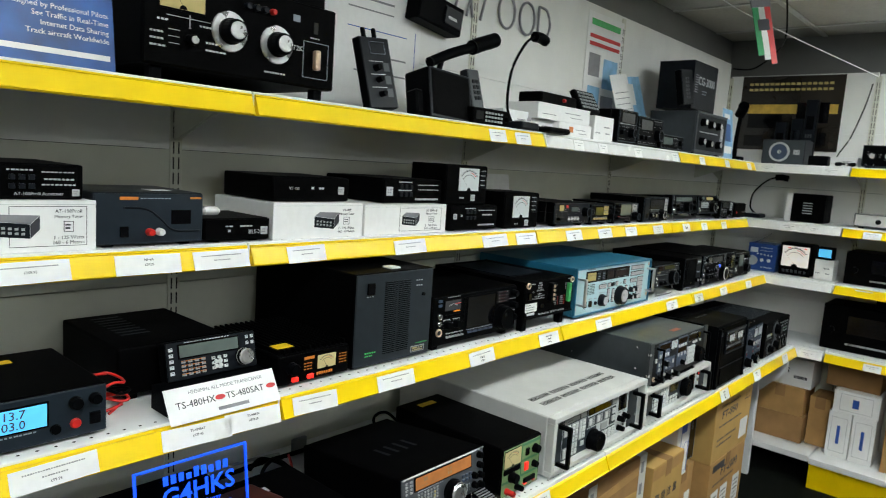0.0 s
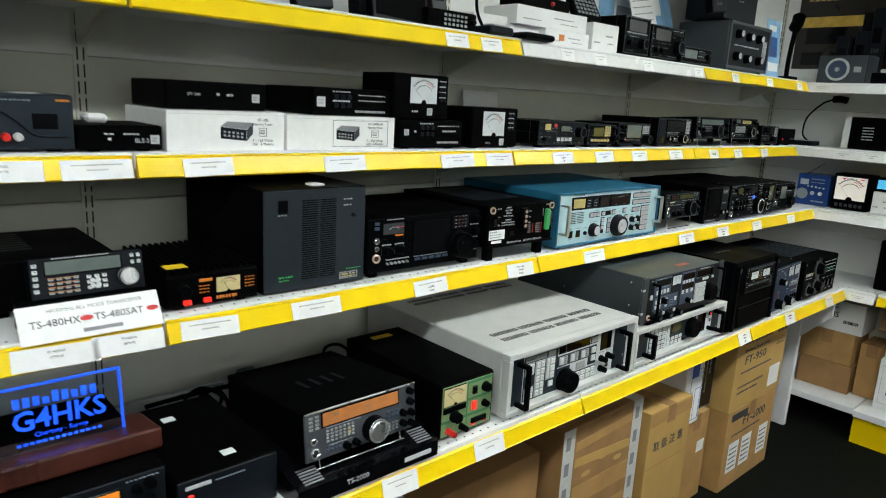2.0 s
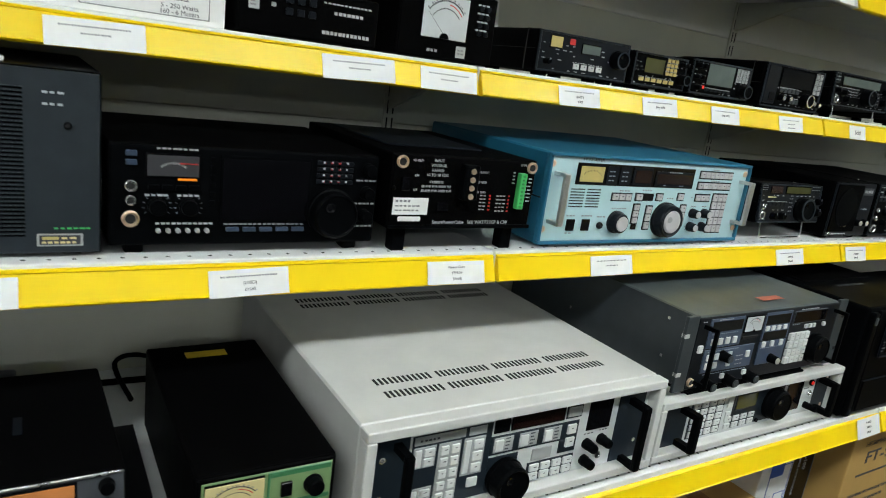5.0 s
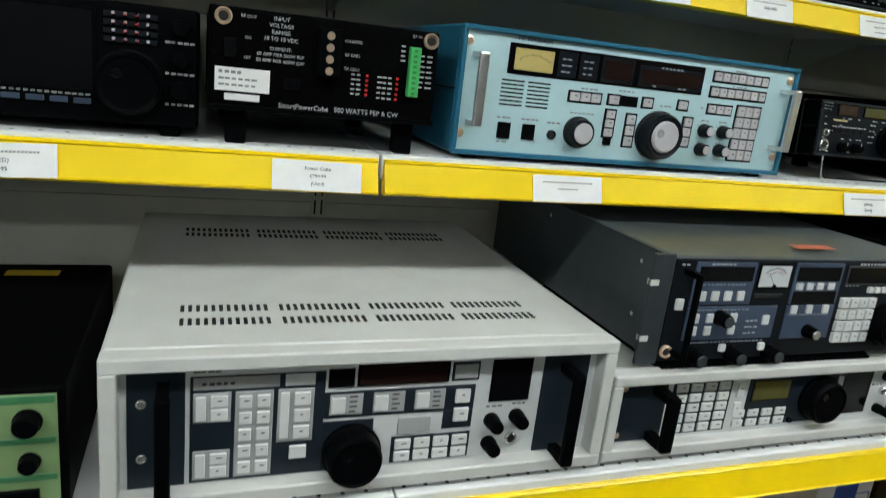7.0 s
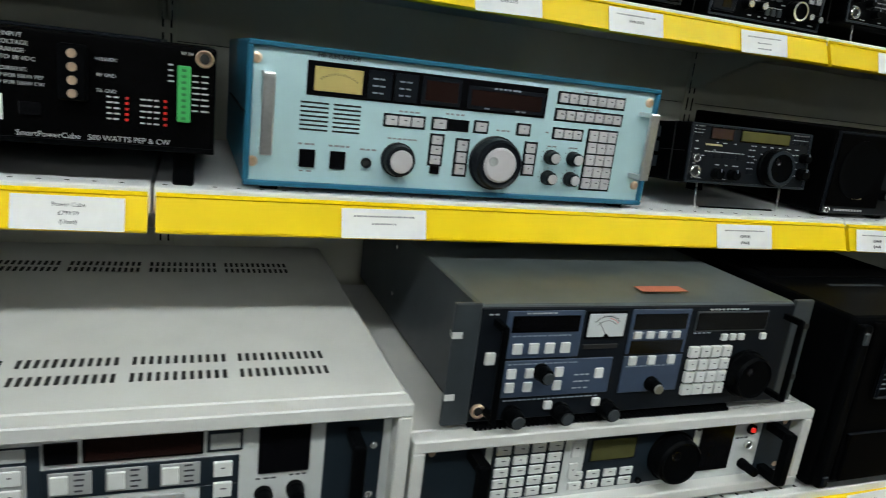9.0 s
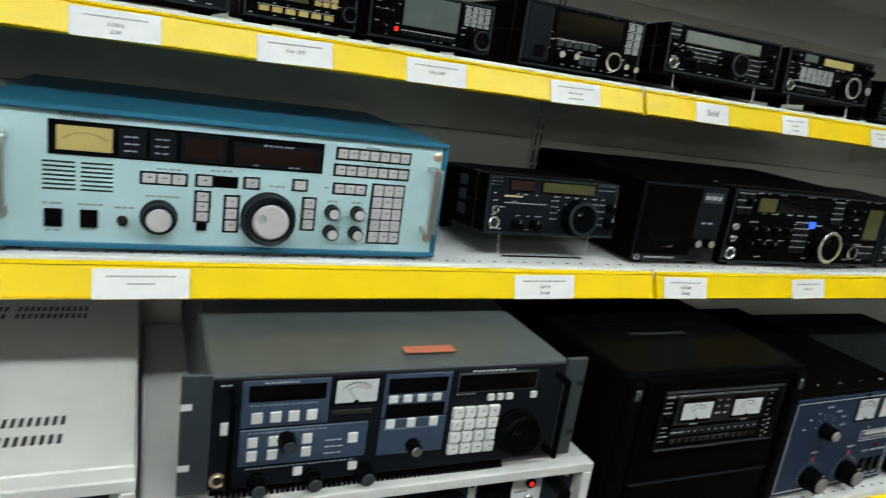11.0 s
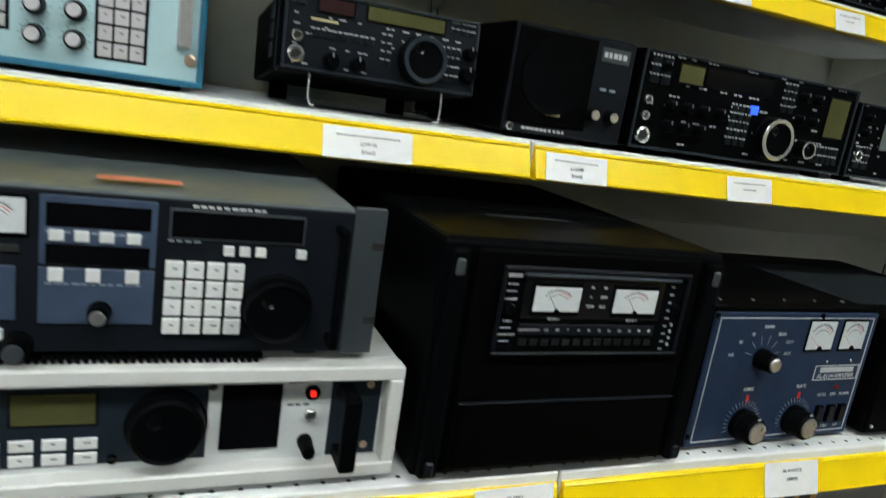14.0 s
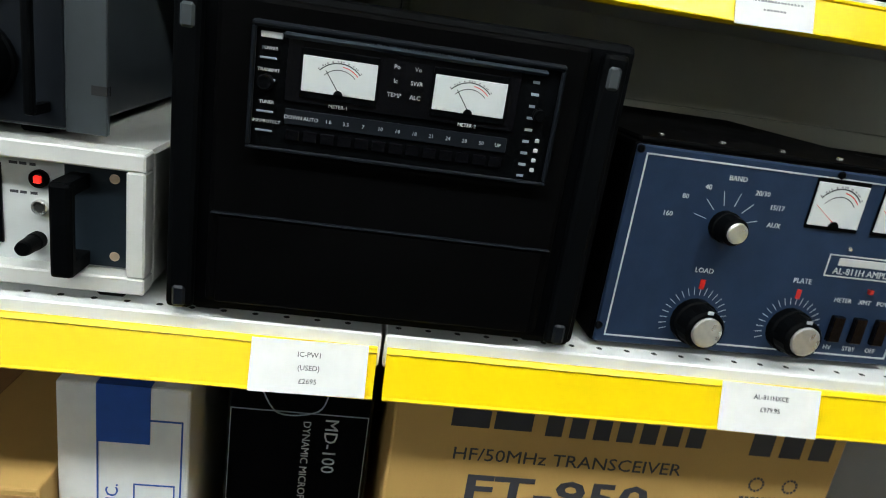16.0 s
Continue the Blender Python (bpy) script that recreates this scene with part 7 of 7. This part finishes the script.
U = radio("amplifier", "pale silver amplifier with four dark knobs", endpose(-0.69, 1.318), 0.34, 0.07, 0.2, [], [], [(0.3 + 0.16 * i, 0.45, 0.012, None) for i in range(4)], [], case=LGREY, face=LGREY, category="amplifier")
NAVYBOX = mat("deep_blue_paint", (0.008, 0.05, 0.22), 0.35)
U = Unit("portable_radio", "bright blue portable radio with cream dial and aerial", "radio", endpose(-1.165, 1.040, 3.81), 0.145, 0.145, 0.14, NAVYBOX, NAVYBOX)
for i, u in enumerate((0.36, 0.48, 0.60, 0.72, 0.84)):
    U.knob(u, 0.62 - 0.01 * i, 0.0045, 0.006, LGREY)
for u in (0.52, 0.76):
    U.knob(u, 0.40, 0.009, 0.010, LGREY)
U.box("tuning_dial", 0.10, 0.66, 0.36, 0.84, METERFACE, 0.002)
link("speaker_cone", cached(("bluecone",), lambda: lathe([(0, 0.026), (0.002, 0.026), (0.001, 0.02)], 24), "speaker_cone", KEYGREY), U.root, U.at(0.20, 0.36))
U.bars([(0.45, 0.84, 0.4, 0.03), (0.42, 0.74, 0.45, 0.02), (0.5, 0.12, 0.4, 0.04)], LETTER)
part("aerial", tube([(-0.05, 0.02, 0.145), (-0.03, 0.06, 0.17), (0.0, 0.11, 0.205)], 0.0018, 6), CHROME, U.root)
U = Unit("meter", "black meter with a brightly lit white dial", "meter", endpose(-1.005, 1.040, 3.81), 0.152, 0.165, 0.12, CASE, CASE)
U.meter(0.08, 0.28, 0.92, 0.92, WHITESCREEN, -40)
U.keys(0.1, 0.06, 0.9, 0.2, 6, 1, DGREY, 0.6)
for u in (0.25, 0.75):
    U.box("lamp", u, 0.85, u + 0.08, 0.88, REDGLOW, 0.004)
smallbox("white box under a small display", 0, 0, 0, 0.085, 0.10, 0.1).root.matrix_basis = endpose(-0.835, 1.040, 3.81)
U = Unit("meter", "small blue-lit display unit on a white box", "meter", endpose(-0.833, 1.1415, 3.81), 0.075, 0.062, 0.06, CASE, CASE)
U.screen(0.12, 0.2, 0.88, 0.85, LCDBLUE)
for x, z, h in ((-0.70, 1.040, 0.16), (-0.765, 0.703, 0.225)):
    U = Unit("linear_amplifier", "wide black amplifier on the end shelf", "amplifier", endpose(x, z, 3.80), 0.45, h, 0.24, CASE, CASE)
    U.bars([(0.25, 0.15, 0.4, 0.04)], LETTER)
    U.screen(0.25, 0.4, 0.9, 0.8, GLOSS)
    U.knob(0.10, 0.45, 0.016, 0.014)
U = Unit("power_supply", "low black box on an amplifier", "power supply", endpose(-0.55, 0.929, 3.82), 0.22, 0.05, 0.2, CASE, CASE)
U.box("lamp", 0.7, 0.5, 0.74, 0.6, DIMLETTER, 0.001)


# ---- cartons under the shelves ----
def cbox(label, m, w, h, d, mt=CARTON, tape=None, seam=True, name="cardboard_box"):
    B = Unit(name, label, "box", m, w, h, d, mt, None, bev=0.003)
    if seam:
        part("top_seam", boxbm(-d + 0.003, -0.003, w / 2 - 0.001, w / 2 + 0.001, h - 0.0005, h + 0.0005), CARTONDK, B.root)
        part("parcel_tape", boxbm(-d + 0.002, 0.0008, w / 2 - 0.024, w / 2 + 0.024, h - 0.0002, h + 0.0009), tape or CARTONDK, B.root)
        part("parcel_tape", boxbm(0.0, 0.0009, w / 2 - 0.024, w / 2 + 0.024, h - 0.06, h + 0.0009), tape or CARTONDK, B.root)
    return B


B = cbox("brown carton sealed with white printed tape", pose(-0.90, 1.755, 0), 0.40, 0.565, 0.45, CARTONDK, seam=False)
for u in (0.0, 0.86):
    B.box("printed_tape", u, 0.0, u + 0.13, 1.0, TAPE, 0.001, 0.0003)
    for k in range(7):
        B.box("tape_print", u + 0.03, 0.05 + k * 0.14, u + 0.08, 0.12 + k * 0.14, GREYINK, 0.0014, 0.0002)
part("printed_tape", boxbm(-0.45, 0.0, 0.345, 0.398, 0.5645, 0.5655), TAPE, B.root)
B.box("parcel_tape", 0.15, 0.55, 0.85, 0.66, CARTON, 0.0008, 0.0002)
for k, (v, a) in enumerate(((0.90, 3), (0.78, -4), (0.44, 2), (0.36, -3))):
    part("parcel_tape", boxbm(0, 0.0008, -0.14, 0.14, -0.014, 0.014, 0.0002), CARTONYEL if k % 2 else CARTON, B.root, loc=(0.0004, 0.20, v * 0.565), rot=(math.radians(a), 0, 0))
for k in range(9):
    part("crease", boxbm(0, 0.0011, -0.03, 0.03, -0.0006, 0.0006), CARTONDK, B.root, loc=(0.0003, random.uniform(0.09, 0.31), random.uniform(0.22, 0.54)), rot=(random.uniform(-0.5, 0.5), 0, 0))
for k in range(3):
    part("torn_patch", lathe([(0, 0.018), (0.0006, 0.016)], 7), CARTONYEL, B.root, loc=(0.0006, 0.12 + 0.08 * k, 0.40 + 0.03 * (k % 2))).scale = (1, 1.3, 0.5)
B.box("label", 0.35, 0.08, 0.72, 0.36, CARD, 0.0008, 0.0002)
B.bars([(0.38, 0.12 + 0.03 * i, 0.3, 0.012) for i in range(7)], INK, 0.001)
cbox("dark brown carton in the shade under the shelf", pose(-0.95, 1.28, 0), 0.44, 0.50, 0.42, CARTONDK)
cbox("white carton lying under the shelf", pose(-0.90, 1.05, 0), 0.21, 0.52, 0.4, CARD, tape=TAPE)
cbox("brown carton at the near end under the shelf", pose(-0.92, 0.45, 0), 0.56, 0.46, 0.42, CARTON)
B = cbox("tall plain yellow-brown carton with large black characters", pose(-0.885, 2.185, 0), 0.265, 0.50, 0.42, CARTONYEL)
for k, c in enumerate("取扱注意"):
    link("lettering", text_mesh(c, 0.027, INK, bold=0.0004), B.root, (0.0008, 0.055 + 0.05 * k, 0.37))
B.box("parcel_tape", 0.0, 0.90, 1.0, 0.985, CARTON, 0.0007, 0.0002)
B.box("crease", 0.0, 0.60, 1.0, 0.603, CARTONDK, 0.0006, 0.0002)
B = cbox("plain brown carton beside the transceiver cartons", pose(-0.935, 2.53, 0), 0.18, 0.355, 0.4, CARTON)
B.box("label", 0.6, 0.55, 0.9, 0.68, CARD, 0.0008)
B = cbox("white carton with blue line print and blue tape", pose(-0.915, 2.452, 0.3565), 0.120, 0.239, 0.30, CARD, tape=BLUEINK)
outline(B, 0.30, 0.06, 0.95, 0.86, 0.0015, BLUEINK)
outline(B, 0.58, 0.06, 0.90, 0.56, 0.0012, BLUEINK)
t = B.text(0.42, 0.42, "SES, INC.", 0.012, BLUEINK)
t.rotation_euler = (math.pi / 2, 0, 0)
B = cbox("glossy black microphone carton", pose(-0.955, 2.598, 0.3565), 0.145, 0.235, 0.26, GLOSS, seam=False)
outline(B, 0.02, 0.02, 0.98, 0.86, 0.001, DIMLETTER)
t = B.text(0.55, 0.55, "DYNAMIC MICROPHONE", 0.008, LETTER)
t.rotation_euler = (-math.pi / 2, 0, 0)
t = B.text(0.72, 0.70, "MD-100", 0.014, LETTER)
t.rotation_euler = (-math.pi / 2, 0, 0)
part("picture_line", tube([(0, 0.03, 0.232), (0, 0.05, 0.20), (0, 0.09, 0.205), (0, 0.10, 0.232)], 0.0008, 5), DIMLETTER, B.root, loc=(0.001, 0, 0))
B = cbox("brown transceiver carton with bold black print, lower of two", pose(-0.885, 2.765, 0), 0.43, 0.335, 0.42, CARTON)
B.text(0.55, 0.80, "FT-2000", 0.036, INK, bold=0.0008, squash=1.2)
B.box("logo_bar", 0.08, 0.86, 0.40, 0.95, INK, 0.0006)
for u in (0.10, 0.36, 0.72):
    B.box("label", u, 0.20, u + 0.20, 0.58, CARD, 0.0008)
    B.bars([(u + 0.02, 0.25 + 0.06 * i, 0.15, 0.02) for i in range(5)], INK, 0.001)
B.bars([(0.12, 0.66, 0.6, 0.025)], INK)
B = cbox("yellow-brown transceiver carton printed FT-950", pose(-0.885, 2.758, 0.3365), 0.45, 0.295, 0.42, CARTONYEL, seam=False)
B.text(0.385, 0.80, "HF/50MHz TRANSCEIVER", 0.0135, INK, squash=1.1)
B.text(0.375, 0.665, "FT-950", 0.032, INK, bold=0.0009, squash=1.45)
B.box("rule_line", 0.12, 0.50, 0.72, 0.52, INK, 0.0005, 0)
for i in range(7):
    B.box("logo_bar", 0.32 + i * 0.052, 0.89, 0.32 + i * 0.052 + 0.036, 0.97, INK, 0.0005, 0)
for k in range(2):
    B.box("logo_wing", 0.12 + k * 0.09, 0.90, 0.20 + k * 0.09, 0.97, INK, 0.0005, 0)
for k in range(3):
    B.box("handling_mark", 0.78 + k * 0.07, 0.88, 0.83 + k * 0.07, 0.98, INK, 0.0005, 0)
for k in range(2):
    ticks(B, 0.82 + k * 0.08, 0.77, 0.006, 0.0085, 0, 330, 12, INK, 0.003)
B.bars([(0.79, 0.70, 0.16, 0.02), (0.10, 0.30, 0.5, 0.03), (0.10, 0.22, 0.4, 0.03)], INK)
B.box("label", 0.72, 0.10, 0.94, 0.40, CARD, 0.0008)
B = Unit("cardboard_box", "white speaker carton with black upside-down print", "box", endpose(-1.0, 0.452, 3.86), 0.215, 0.15, 0.2, CARD, None, bev=0.002)
t = B.text(0.30, 0.55, "SP-23", 0.026, INK, bold=0.0006)
t.rotation_euler = (math.pi, 0, 0)
B.bars([(0.6, 0.3, 0.3, 0.10), (0.15, 0.75, 0.3, 0.05), (0.15, 0.85, 0.3, 0.05)], INK)
for k, (z, h) in enumerate(((0.161, 0.14), (0.302, 0.149))):
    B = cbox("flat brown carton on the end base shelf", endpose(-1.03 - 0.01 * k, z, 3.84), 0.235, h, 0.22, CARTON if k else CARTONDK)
cbox("brown carton on the end base shelf", endpose(-0.785, 0.161, 3.88), 0.10, 0.26, 0.18, CARTON)
for x, w, z, h in ((-0.675, 0.10, 0.161, 0.235), (-0.57, 0.10, 0.161, 0.235), (-0.665, 0.20, 0.397, 0.11)):
    B = Unit("cardboard_box", "white cardboard box with blue line print", "box", endpose(x, z, 3.80), w, h, 0.18, CARD, None, bev=0.0015)
    outline(B, 0.15, 0.12, 0.85, 0.88, 0.001, GREYINK)
    B.box("print_bar", 0.42, 0.3, 0.56, 0.7, BLUEINK, 0.0005)
cbox("grey-brown carton on the white boxes", endpose(-0.72, 0.5085, 3.86), 0.24, 0.11, 0.18, CARTONDK)
cbox("brown carton on the end base shelf", endpose(-0.43, 0.161, 3.78), 0.34, 0.42, 0.26, CARTON)
